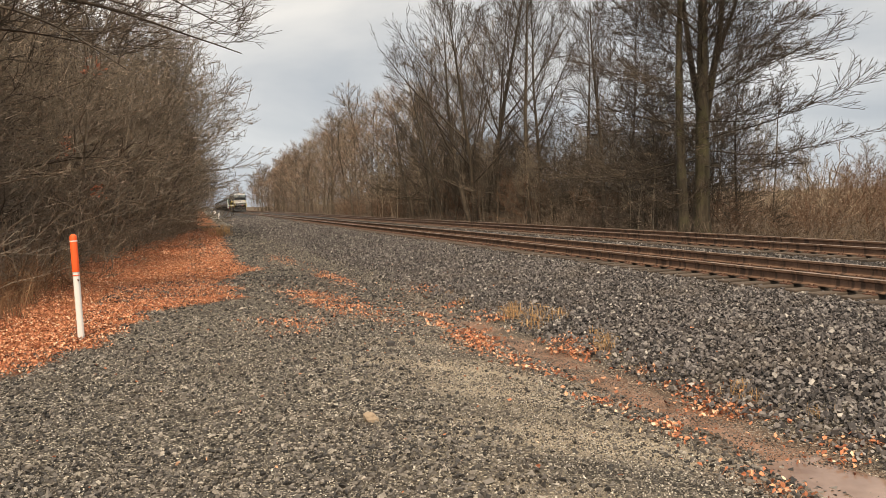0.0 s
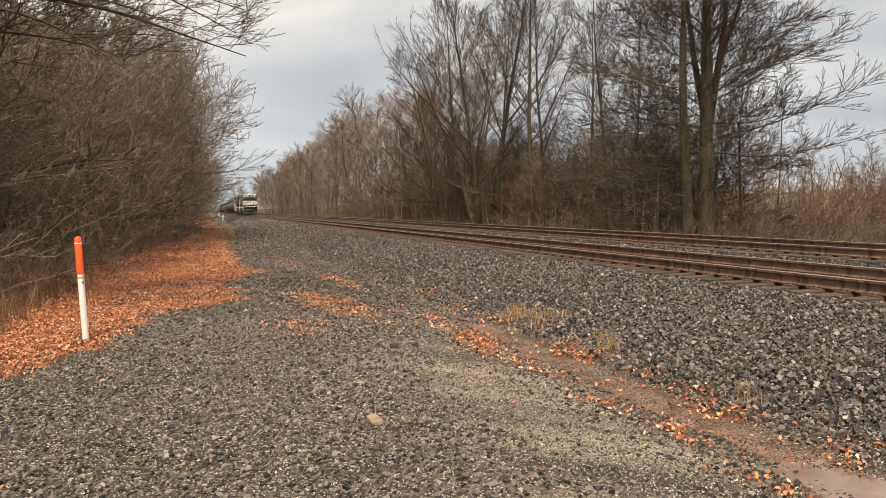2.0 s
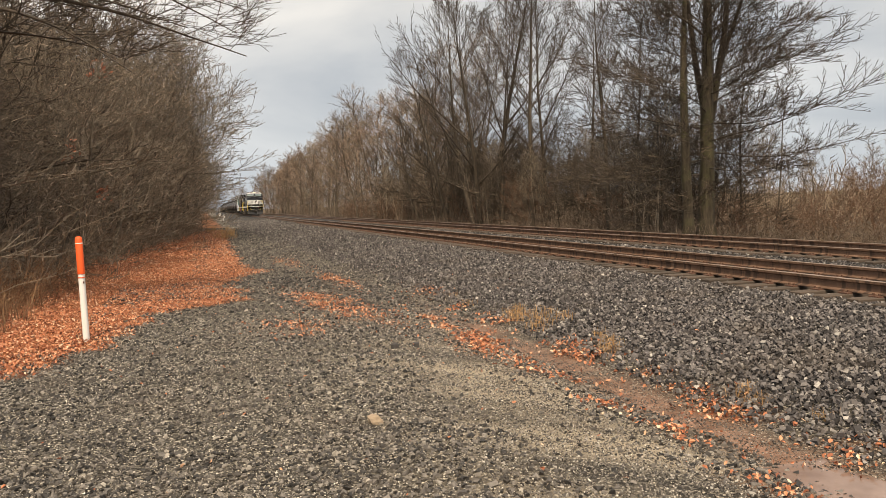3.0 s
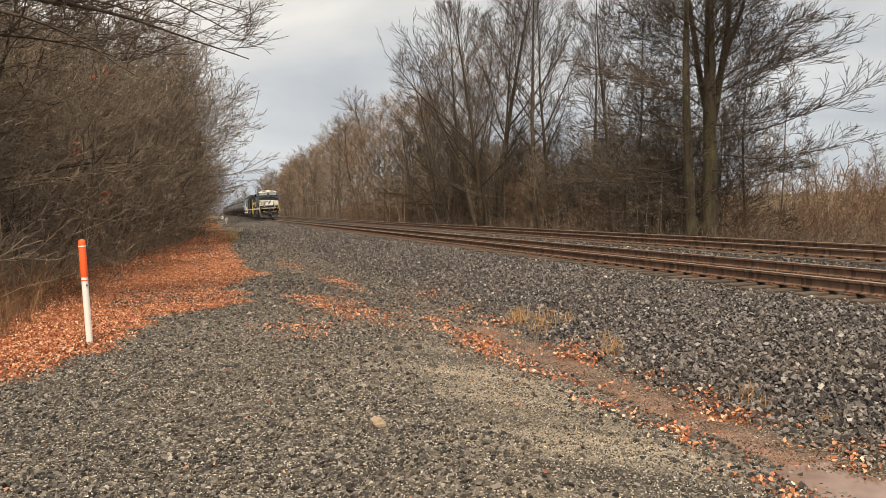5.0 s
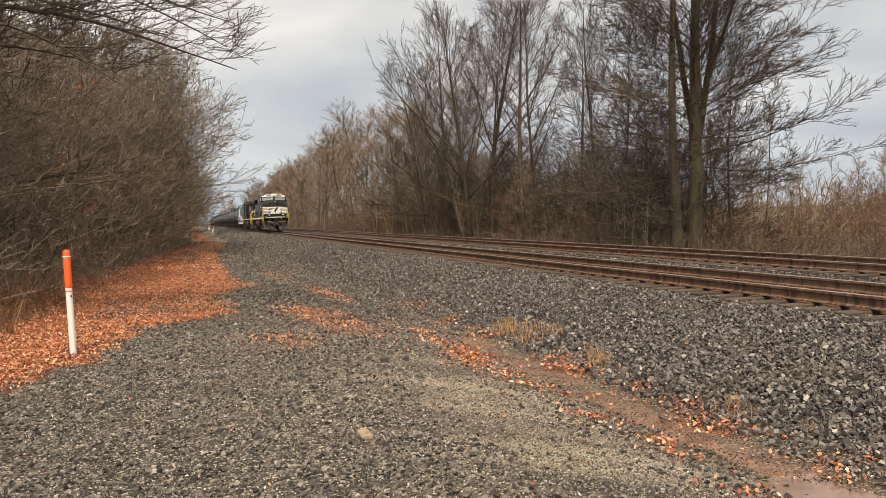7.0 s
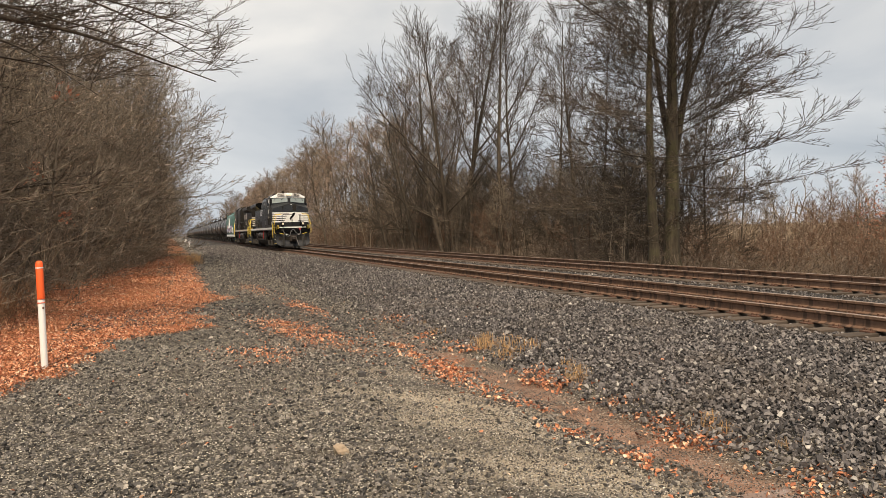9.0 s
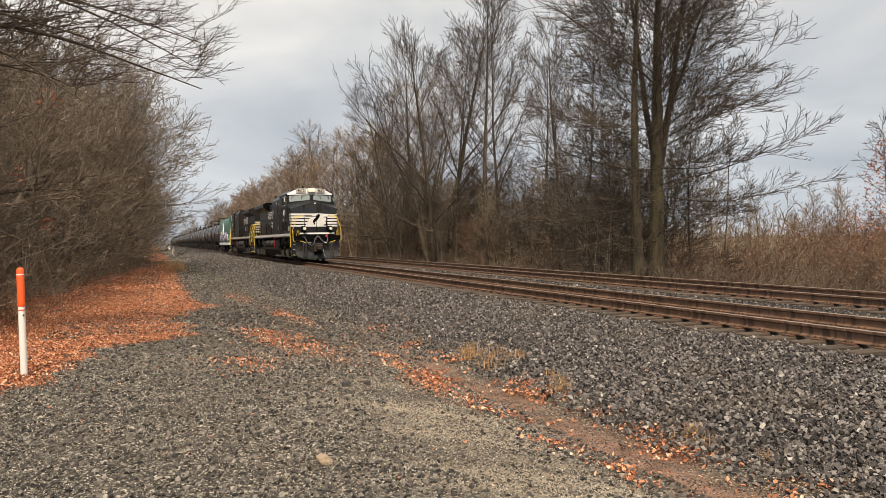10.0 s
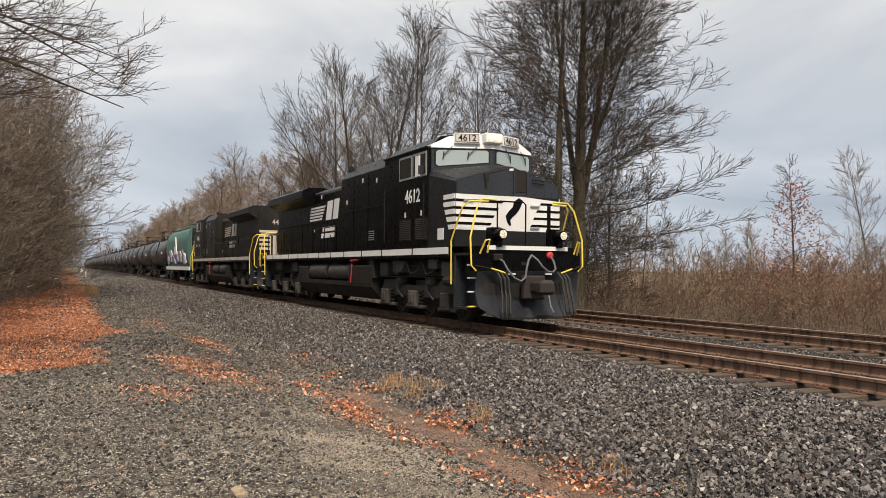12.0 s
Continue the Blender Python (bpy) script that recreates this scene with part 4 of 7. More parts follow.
def far_side():
    """The woods and brush beyond the tracks; returns the low dark trees, which crowd the near side too."""
    # the pair of big trees close to the line
    big = tree("oak_tree", "large bare oak with mossy furrowed trunk beside tracks", 21, 19.0, 0.4, OAK, MAT["bark_moss"], MAT["twig_grey"], lean=(0.01, 0), trunk_bend=0.03, thin=0.0115, thick=0.011, steps=16, limb_mat=MAT["bark_grey"],
               boughs=(((0.05, 0, 4.6), (0.16, -0.1, 1), 12.5, 0.2, 0.03), ((0, 0.05, 6.0), (-0.08, 0.16, 1), 11.0, 0.17, 0.03), ((0.1, 0, 5.4), (0.34, 0.14, 1), 10.5, 0.15, 0.03)), leader=LEADER)
    put(big, 22.4, 30.6, 0)
    slim = tree("oak_tree", "tall slim bare tree with mossy trunk", 22, 17.0, 0.27, SPINDLE, MAT["bark_moss"], MAT["twig_grey"], lean=(-0.03, 0), trunk_bend=0.02, thin=0.0115, thick=0.011, limb_mat=MAT["bark_grey"])
    put(slim, 21.3, 30.4, 100)
    tall = [tree("woodland_tree", "tall bare woodland tree with ascending branches", 30 + k, 20.0 - k, (0.27, 0.24, 0.17, 0.2)[k], (VASE, OPEN, OPEN, VASE)[k], MAT["bark_grey"], MAT["twig_grey"],
                 trunk_bend=0.025, thin=0.0125, thick=0.012, stems=(3, 1, 1, 2)[k], spread=0.8, group=G_R) for k in range(4)]
    spots = [(21.2, 58, 1.06), (22.5, 50.8, 1.02), (23.8, 51, 1.0), (21.5, 66, 0.9), (22.3, 56, 0.94), (24.5, 43.3, 0.8), (25.2, 41.4, 0.74), (22.6, 73, 0.84), (28.5, 53, 0.8), (27.5, 34.5, 0.55)]
    rng = random.Random(4)
    for k, (x, y, s) in enumerate(spots):
        (put if k < 4 else again)(tall[k if k < 4 else (2, 1, 2, 3, 1, 2)[k - 4]], x, y, rng.uniform(0, 360), s)
    far = [tree("woodland_tree", "bare tan-grey tree in dense woodland edge", 50 + k, 15.5 + k % 2, 0.16, FAR_WOOD, MAT["bark_pale" if k == 3 else "bark_dark"], MAT["twig_rose" if k == 2 else "twig_tan"],
                trunk_bend=0.05, thin=0.02, thick=0.02, group=G_R, steps=7) for k in range(4)]
    n = 0
    for y in np.arange(74, 330, 6.6):
        for row in range(2):
            x = 23.0 + bend(y) + row * 5.5 + rng.uniform(-1.6, 2.0)
            yy = y + rng.uniform(-3, 3)
            s = rng.uniform(0.8, 1.16) * (1.05 if row else 0.86)
            if n < 4:
                put(far[n], x, yy, rng.uniform(0, 360), s)
            else:
                again(far[n % 4], x, yy, rng.uniform(0, 360), s, rng.uniform(1.1, 1.45))
            n += 1
    for k in range(22):
        x, y = rng.uniform(32, 56), rng.uniform(40, 100)
        again(far[k % 3], x, y, rng.uniform(0, 360), rng.uniform(0.4, 0.7) * (0.5 if x > 0.8 * y else 1.0))
    # slender growth between the big trunks
    slips = [tree("sapling", "slender leafless sapling in the woods", 130 + k, 6.0 + k, 0.035 + 0.008 * k, SLIP, MAT[("bark_grey", "bark_pale", "bark_grey", "bark_dark")[k]], MAT["twig_grey"], trunk_bend=0.07, stems=1 + k % 2, spread=0.6,
                  thin=0.011, thick=0.01, group="saplings in the woods", steps=8) for k in range(4)]
    for k in range(92):
        y = rng.uniform(33, 92)
        x = rng.uniform(20.6, 27.5) if k % 3 else rng.uniform(25, 34)
        (put if k < 4 else again)(slips[k % 4], x, y, rng.uniform(0, 360), rng.uniform(0.55, 1.15))
    dusky = [tree("woodland_tree", "low dark leafless tree crowding the woods", 150 + k, 8.5 + k, 0.1, dict(THICKET_LOW, limbs=26), MAT["bark_grey"], MAT["twig_grey"], trunk_bend=0.06, stems=2, spread=0.9,
                  thin=0.012, thick=0.012, group=G_R) for k in range(3)]
    for k in range(52):
        y = rng.uniform(40, 105)
        x = rng.uniform(23.5, 37) + bend(y)
        (put if k < 3 else again)(dusky[k % 3], x, y, rng.uniform(0, 360), rng.uniform(0.5, 0.95))
    # a dark broken tree with dead level limbs and a pale foot
    snag = tree("dead_tree", "dark broken tree with dead level limbs", 141, 8.5, 0.2, dict(OPEN, limbs=9, length=((0.2, 1.0), (3.4, 1.4)), bough=[(5, 0.8, 55, 2, 0.2, 0.02, 0.3, 0.6)]), MAT["bark_grey"], MAT["twig_grey"], lean=(0.06, 0), trunk_bend=0.09,
                thin=0.014, thick=0.013, boughs=(((0, 0, 2.5), (-0.95, -0.25, 0.04), 2.6, 0.08, 0.0), ((0, 0, 2.2), (0.95, -0.25, 0.02), 4.2, 0.09, 0.0), ((0, 0, 2.6), (0.8, -0.2, 0.5), 3.6, 0.08, 0.02)))
    put(snag, 20.4, 73.8, 0)
    # low, far trees past the brush
    for k in range(22):
        x, y = rng.uniform(55, 100), rng.uniform(-6, 75)
        again(far[k % 3], x, y, rng.uniform(0, 360), rng.uniform(0.2, 0.32), 1.6)
    for x, y, s in ((71, 49, 0.8),):
        again(far[1], x, y, 40, s)
    # across the end of the view
    for k in range(14):
        again(far[k % 3], rng.uniform(-45, 75), rng.uniform(380, 460), rng.uniform(0, 360), rng.uniform(0.7, 1.0), 1.3)
    # shrubs between the far track and the woods
    bush = [tree("shrub", "leafless many-stemmed brown shrub beside the woods", 110 + k, 3.6 + 0.4 * k, 0.03, SHRUB, MAT["bark_red"], MAT["twig_red" if k % 2 else "twig_brown"], trunk_bend=0.1,
                 stems=5, spread=1.1, thin=0.0095, thick=0.0095, group="shrubs beyond the far track", category="shrub", steps=6) for k in range(3)]
    for k in range(96):
        if k < 40:
            x, y, s = rng.uniform(21.5, 29), rng.uniform(3, 34), rng.uniform(0.35, 0.72)
        elif k < 66:
            x, y, s = rng.uniform(27, 44), rng.uniform(-4, 34), rng.uniform(0.65, 1.02)
        else:
            x, y, s = rng.uniform(20.5, 27), rng.uniform(34, 130), rng.uniform(0.5, 1.2)
        (put if k < 3 else again)(bush[k % 3], x + bend(y), y, rng.uniform(0, 360), s)
    # a sapling that has kept its rust-red leaves
    red = tree("sapling", "young oak still holding rust-red leaves", 121, 6.9, 0.07, SAPLING, MAT["bark_grey"], MAT["twig_grey"], stems=1, thin=0.0095, thick=0.0095, trunk_bend=0.03, category="tree", steps=8)
    put(red, 27.9, 22.7, 0)
    lr = np.random.default_rng(77)
    m = 1500
    hz = 1.3 + 4.6 * lr.random(m) ** 1.35
    rad = np.interp(hz, [1.3, 2.4, 3.6, 6.0], [2.0, 2.1, 1.3, 0.3]) * np.sqrt(lr.random(m))
    th = lr.uniform(0, 6.28, m)
    leaves("foliage", np.cos(th) * rad, np.sin(th) * rad, hz, lr.uniform(0.07, 0.13, m), 0.9, MAT["leaf_red"], "", 78, red)
    return dusky


dark_trees = far_side()


def near_side():
    """The thicket that closes in on the gravel track."""
    rng = random.Random(12)
    kinds = [tree("thicket_tree", "leafless thicket tree with tangled brown branches", 70 + k, 9.0 + k % 3, 0.085 + 0.012 * (k % 3), THICKET, MAT["bark_dark"], MAT["twig_brown"],
                  lean=(0.04, -0.03 * (k % 2)), trunk_bend=0.06, stems=2, spread=0.9, thin=0.0105, thick=0.0105, limb_mat=MAT["bark_limb"], group=G_L) for k in range(3)]
    low = [tree("thicket_tree", "leafless thicket tree branched low, grey-brown tangled twigs", 80 + k, 8.4 + k % 3, 0.07 + 0.012 * (k % 3), THICKET_LOW, MAT["bark_dark"], MAT["twig_brown"],
                lean=(0.05, -0.04 * (k % 2)), trunk_bend=0.09, stems=2, spread=1.0, thin=0.0105, thick=0.0105, limb_mat=MAT["bark_limb"], group=G_L) for k in range(4)]
    n = {"high": 0, "low": 0}
    for y in np.arange(12.5, 140, 2.7):
        edge = float(np.interp(y, [8, 15, 35, 50, 64, 100, 160], [-6.8, -6.0, -3.9, -2.8, -2.4, -2.2, -1.8]))
        for row in range(2 if y < 20 else 4 if y < 62 else 2 if y < 84 else 1):
            x = edge - row * 2.6 + rng.uniform(-1.0, 0.4)
            s = rng.uniform(0.8, 1.06) * (1.0 + 0.05 * row) * float(np.interp(y, [10, 20, 30, 42, 60, 75, 150], [0.7, 0.86, 1.04, 1.24, 1.24, 1.0, 0.8]))
            # back rows take dark-coloured trees to stand in for the thicket's shaded depth
            if row > 1:
                again(dark_trees[rng.randrange(3)], x, y + rng.uniform(-1.2, 1.2), rng.uniform(-180, 180), s * (0.8 if y < 34 else 0.95))
                continue
            sort, pool = ("high", kinds) if y > 42 and row == 0 else ("low", low)
            (put if n[sort] < len(pool) else again)(pool[n[sort] % len(pool)], x, y + rng.uniform(-1.2, 1.2), rng.uniform(-180, 180), s)
            n[sort] += 1
    over = tree("roadside_tree", "bare tree with long boughs reaching over the gravel track", 90, 11, 0.2, ROADSIDE, MAT["bark_grey"], MAT["twig_grey"], lean=(0.05, 0.0), trunk_bend=0.04, thin=0.0062, thick=0.0055,
                boughs=(((0, 0, 6.4), (0.98, 0.02, 0.14), 7.6, 0.075, -0.04), ((0, 0, 5.9), (0.97, -0.1, 0.1), 6.6, 0.06, -0.03), ((0, 0, 6.9), (0.98, 0.1, 0.14), 7.8, 0.07, -0.035),
                        ((0, 0, 7.3), (0.98, -0.05, 0.16), 7.6, 0.065, -0.03), ((0, 0, 5.4), (0.95, 0.2, 0.1), 5.4, 0.055, -0.02), ((0, 0, 7.0), (0.97, 0.02, 0.05), 6.6, 0.06, -0.02)))
    put(over, -6.5, 15.3, 0, 1.0, 0.6)
    for x, y, s in ((-9.5, 18, 0.95), (-7.6, 23, 1.0)):
        again(dark_trees[int(y) % 3], x, y, rng.uniform(-60, 60), s)
    # the same kind of growth fills the wood's edge beyond the tracks
    for k in range(30):
        y = rng.uniform(32, 110)
        again((kinds + low)[k % 7], rng.uniform(22.5, 31) + bend(y), y, rng.uniform(0, 360), rng.uniform(0.4, 0.8))
    # dark trees again, colouring the shaded interior further back
    for k in range(18):
        x, y = rng.uniform(-24, -12), rng.uniform(16, 90)
        again(dark_trees[k % 3], x, y, rng.uniform(0, 360), rng.uniform(0.8, 1.0))


near_side()


def brush(name, label, mat, seed, spots, stems=5, twigs=9, thick=0.006):
    """Upright bare stalks with side shoots, too many to count."""
    w = Wood(seed)
    rng = w.rng
    for x, y, h0 in spots:
        z = float(ground_z(x, y)) - 0.05
        for k in range(stems):
            h = h0 * rng.uniform(0.5, 1.1)
            d = Vector((rng.gauss(0, 0.6), rng.gauss(0, 0.6), 1)).normalized()
            nodes = w.wander(Vector((x + rng.gauss(0, 0.35), y + rng.gauss(0, 0.35), z)), d, h, thick * 1.2 + 0.0025 * h, 4, 0.3, 0.06, 0.3)
            w.keep(nodes)
            w.grow(nodes, 0, [(twigs + 3, h * 0.27, 52, 0, 0, 0.06, 0.12, 0)])
    v, f = w.tube_arrays(0.004)
    v2, f2 = w.twig_arrays(thick)
    a = quick_mesh(name, v, f, mat)
    ob = tagged(new(name, a), label, "woods" if name == "far_woods" else "underbrush", kind="stuff")
    fine = new("shoots", quick_mesh("shoots", v2, f2, mat))
    fine.parent = ob
    tagged(fine, kind="stuff")
    return ob


def lay_brush():
    rng = random.Random(31)

    def spots(n, u0, u1, y0, y1, h0, h1):
        out = []
        for _ in range(n):
            y = rng.uniform(y0, y1)
            out.append((rng.uniform(u0, u1) + bend(y), y, rng.uniform(h0, h1)))
        return out
    brush("underbrush", "tangle of bare brown brush at the woodland edge", MAT["twig_brush"], 41, spots(260, 19.5, 27, 30, 75, 0.4, 2.2) + spots(170, 20, 28, 75, 170, 1.0, 4.2) + spots(90, 21, 28, 170, 300, 2.0, 6.0), 4, 9, 0.01)
    brush("underbrush", "bare reddish-brown shrubs beside the far track", MAT["twig_brush"], 42, spots(300, 19.6, 26, 2, 32, 0.3, 1.4) + spots(230, 26, 44, 0, 34, 0.5, 3.4), 4, 9, 0.008)
    brush("far_woods", "distant bare woodland past the brush", MAT["twig_tan"], 45, spots(460, 44, 80, -14, 150, 1.2, 4.6) + spots(130, 55, 130, 100, 300, 3.0, 9.0) + spots(260, 27, 46, 78, 330, 3.0, 10.0) + spots(180, 33, 60, 25, 90, 1.8, 5.0), 3, 12, 0.03)
    brush("underbrush", "dense bare brown undergrowth in the woods", MAT["twig_brown"], 43, spots(200, 27, 46, 34, 110, 1.5, 4.5) + spots(80, 28, 50, 110, 240, 2.0, 5.0), 4, 8, 0.012)
    left = []
    for _ in range(300):
        y = rng.uniform(9.5, 70)
        edge = float(np.interp(y, [8, 15, 35, 64, 100], [-5.0, -4.3, -3.1, -0.5, -0.5]))
        left.append((edge - abs(rng.gauss(0, 1.2)), y, rng.uniform(0.7, 3.6)))
    for _ in range(110):
        y = rng.uniform(70, 160)
        left.append((-0.7 - abs(rng.gauss(0, 1.2)), y, rng.uniform(1.0, 3.0)))
    foot = []
    for _ in range(120):
        y = rng.uniform(10, 21)
        foot.append((float(np.interp(y, [8, 15, 21], [-4.6, -3.7, -3.2])) - abs(rng.gauss(0, 0.7)), y, rng.uniform(0.4, 1.4)))
    brush("underbrush", "dry reddish-brown stalks at the edge of the leaves", MAT["bracken"], 46, foot, 6, 6, 0.005)
    brush("underbrush", "bare tan stalks along the thicket's foot", MAT["twig_tan"], 44, left, 4, 7, 0.0075)


lay_brush()


# ---- the train ----
def words(text, size, mat, m, name, parent, depth=0.004):
    """Lettering with the built-in font, as a mesh in its thing's space."""
    cu = bpy.data.curves.new("lettering", "FONT")
    cu.body, cu.size, cu.extrude = text, size, depth
    cu.align_x, cu.align_y = "CENTER", "CENTER"
    cu.offset = size * 0.012
    tmp = bpy.data.objects.new("lettering", cu)
    scene.collection.objects.link(tmp)
    me = bpy.data.meshes.new_from_object(tmp.evaluated_get(bpy.context.evaluated_depsgraph_get()))
    bpy.data.objects.remove(tmp)
    me.materials.clear()
    me.materials.append(mat)
    ob = new(name, me)
    ob.parent = parent
    ob.matrix_basis = m
    return ob


SIDE_L = Matrix(((0, 0, -1, 0), (-1, 0, 0, 0), (0, 1, 0, 0), (0, 0, 0, 1)))   # reads along -y, seen from -x
SIDE_R = Matrix(((0, 0, 1, 0), (1, 0, 0, 0), (0, 1, 0, 0), (0, 0, 0, 1)))     # reads along +y, seen from +x
REAR = Matrix(((-1, 0, 0, 0), (0, 0, 1, 0), (0, 1, 0, 0), (0, 0, 0, 1)))      # seen from +y
FRONT = Matrix(((1, 0, 0, 0), (0, 0, -1, 0), (0, 1, 0, 0), (0, 0, 0, 1)))     # seen from -y


def wheelset(parent, y, r, name="wheelset"):
    s = Shape()
    for side in (-1, 1):
        c = side * 0.755
        s.lathe([(c - 0.065 * side, r + 0.028), (c - 0.035 * side, r + 0.026), (c - 0.03 * side, r), (c + 0.065 * side, r - 0.006), (c + 0.066 * side, r - 0.07),
                 (c + 0.02 * side, r - 0.09), (c + 0.02 * side, 0.2), (c + 0.07 * side, 0.16), (c + 0.07 * side, 0.01)], (0, 0, 0), "x", 16)
    s.lathe([(-0.95, 0.08), (0.95, 0.08)], (0, 0, 0), "x", 6)
    for side in (-1, 1):
        for k in range(4):
            a = k * math.pi / 2
            s.box(side * 0.79 - 0.02, side * 0.79 + 0.02, math.cos(a) * 0.3 - 0.04, math.cos(a) * 0.3 + 0.04, math.sin(a) * 0.3 - 0.04, math.sin(a) * 0.3 + 0.04)
    o = part(name, s, MAT["wheel_steel"], parent)
    o.location = (0, y, r)
    o["radius"] = r
    return o


def coil(s, x, y, z0, z1, r):
    pts = [(x + math.cos(k * 1.2) * r, y + math.sin(k * 1.2) * r, z0 + (z1 - z0) * k / 20) for k in range(21)]
    s.tube(pts, 0.022, 3)


def loco_truck(loco, ys):
    """A three-axle truck: side frames, springs, journal boxes, brake gear."""
    a, b = ys[0], ys[-1]
    fr = Shape()
    for side in (-1, 1):
        x0, x1 = sorted((side * 1.0, side * 1.2))
        fr.prism([(a - 0.55, 0.62), (a - 0.35, 1.0), (a + 0.5, 1.02), (a + 0.75, 0.86), (b - 0.75, 0.86), (b - 0.5, 1.02), (b + 0.35, 1.0), (b + 0.6, 0.62),
                  (b + 0.35, 0.5), (b + 0.3, 0.72), (b - 0.35, 0.72), (b - 0.4, 0.55), (ys[1] + 0.4, 0.55), (ys[1] + 0.35, 0.7), (ys[1] - 0.35, 0.7), (ys[1] - 0.4, 0.55),
                  (a + 0.4, 0.55), (a + 0.35, 0.72), (a - 0.3, 0.72), (a - 0.35, 0.5)], x0, x1, "x")
    fr.box(-1.0, 1.0, ys[1] - 0.5, ys[1] + 0.5, 0.75, 1.0)
    truck = part("truck", fr, MAT["truck_grey"], loco, "dusty grey three-axle truck")
    for side in (-1, 1):
        for y in ys:
            j = Shape().box(side * 1.24 - 0.13, side * 1.24 + 0.13, y - 0.24, y + 0.24, 0.27, 0.72, 0.03)
            j.box(side * 1.36 - 0.03, side * 1.36 + 0.03, y - 0.12, y + 0.12, 0.38, 0.64, 0.015)
            j.box(side * 1.2 - 0.09, side * 1.2 + 0.09, y - 0.52, y + 0.52, 0.24, 0.34, 0.02)
            part("journal_box", j, MAT["truck_grey"], truck)
            for dy in (-0.4, 0.4):
                c = Shape()
                coil(c, side * 1.22, y + dy, 0.34, 0.72, 0.085)
                part("coil_spring", c, MAT["under_dark"], truck)
        for y in ((ys[0] + ys[1]) / 2, (ys[1] + ys[2]) / 2):
            c = Shape().lathe([(0, 0.11), (0.28, 0.11), (0.3, 0.08)], (side * 1.22, y - 0.15, 0.98), "y", 12)
            c.box(side * 1.2 - 0.06, side * 1.2 + 0.06, y + 0.1, y + 0.34, 0.78, 1.08, 0.02)
            c.tube([(side * 1.26, y + 0.3, 1.0), (side * 1.28, y + 0.1, 0.7), (side * 1.26, y - 0.2, 0.5)], 0.025)
            part("brake_cylinder", c, MAT["truck_grey"], truck)
        p = Shape().tube([(side * 1.3, a - 0.4, 1.06), (side * 1.32, ys[1], 1.1), (side * 1.3, b + 0.4, 1.06)], 0.022)
        part("air_pipe", p, MAT["under_dark"], truck)
    for y in ys:
        wheelset(loco, y, 0.53)


def stripes(loco, at_y, n, z0, z1, x0, x1, slant, mat, mid=None):
    """White horizontal bars 6 mm proud of the plate at at_y."""
    h = (z1 - z0) / (2 * n - 1)
    for k in range(n):
        z = z0 + 2 * k * h
        part("stripe", Shape().prism([(x0 + slant * k, z), (x1, z), (x1, z + h), (x0 + slant * (k + 0.5), z + h)], at_y - 0.006, at_y - 0.001, "y"), mat, loco)


def handrail(loco, pts, mat, r=0.022):
    part("handrail", Shape().tube(pts, r, 6), mat, loco, "yellow grab rail" if mat is MAT["rail_yellow"] else "")


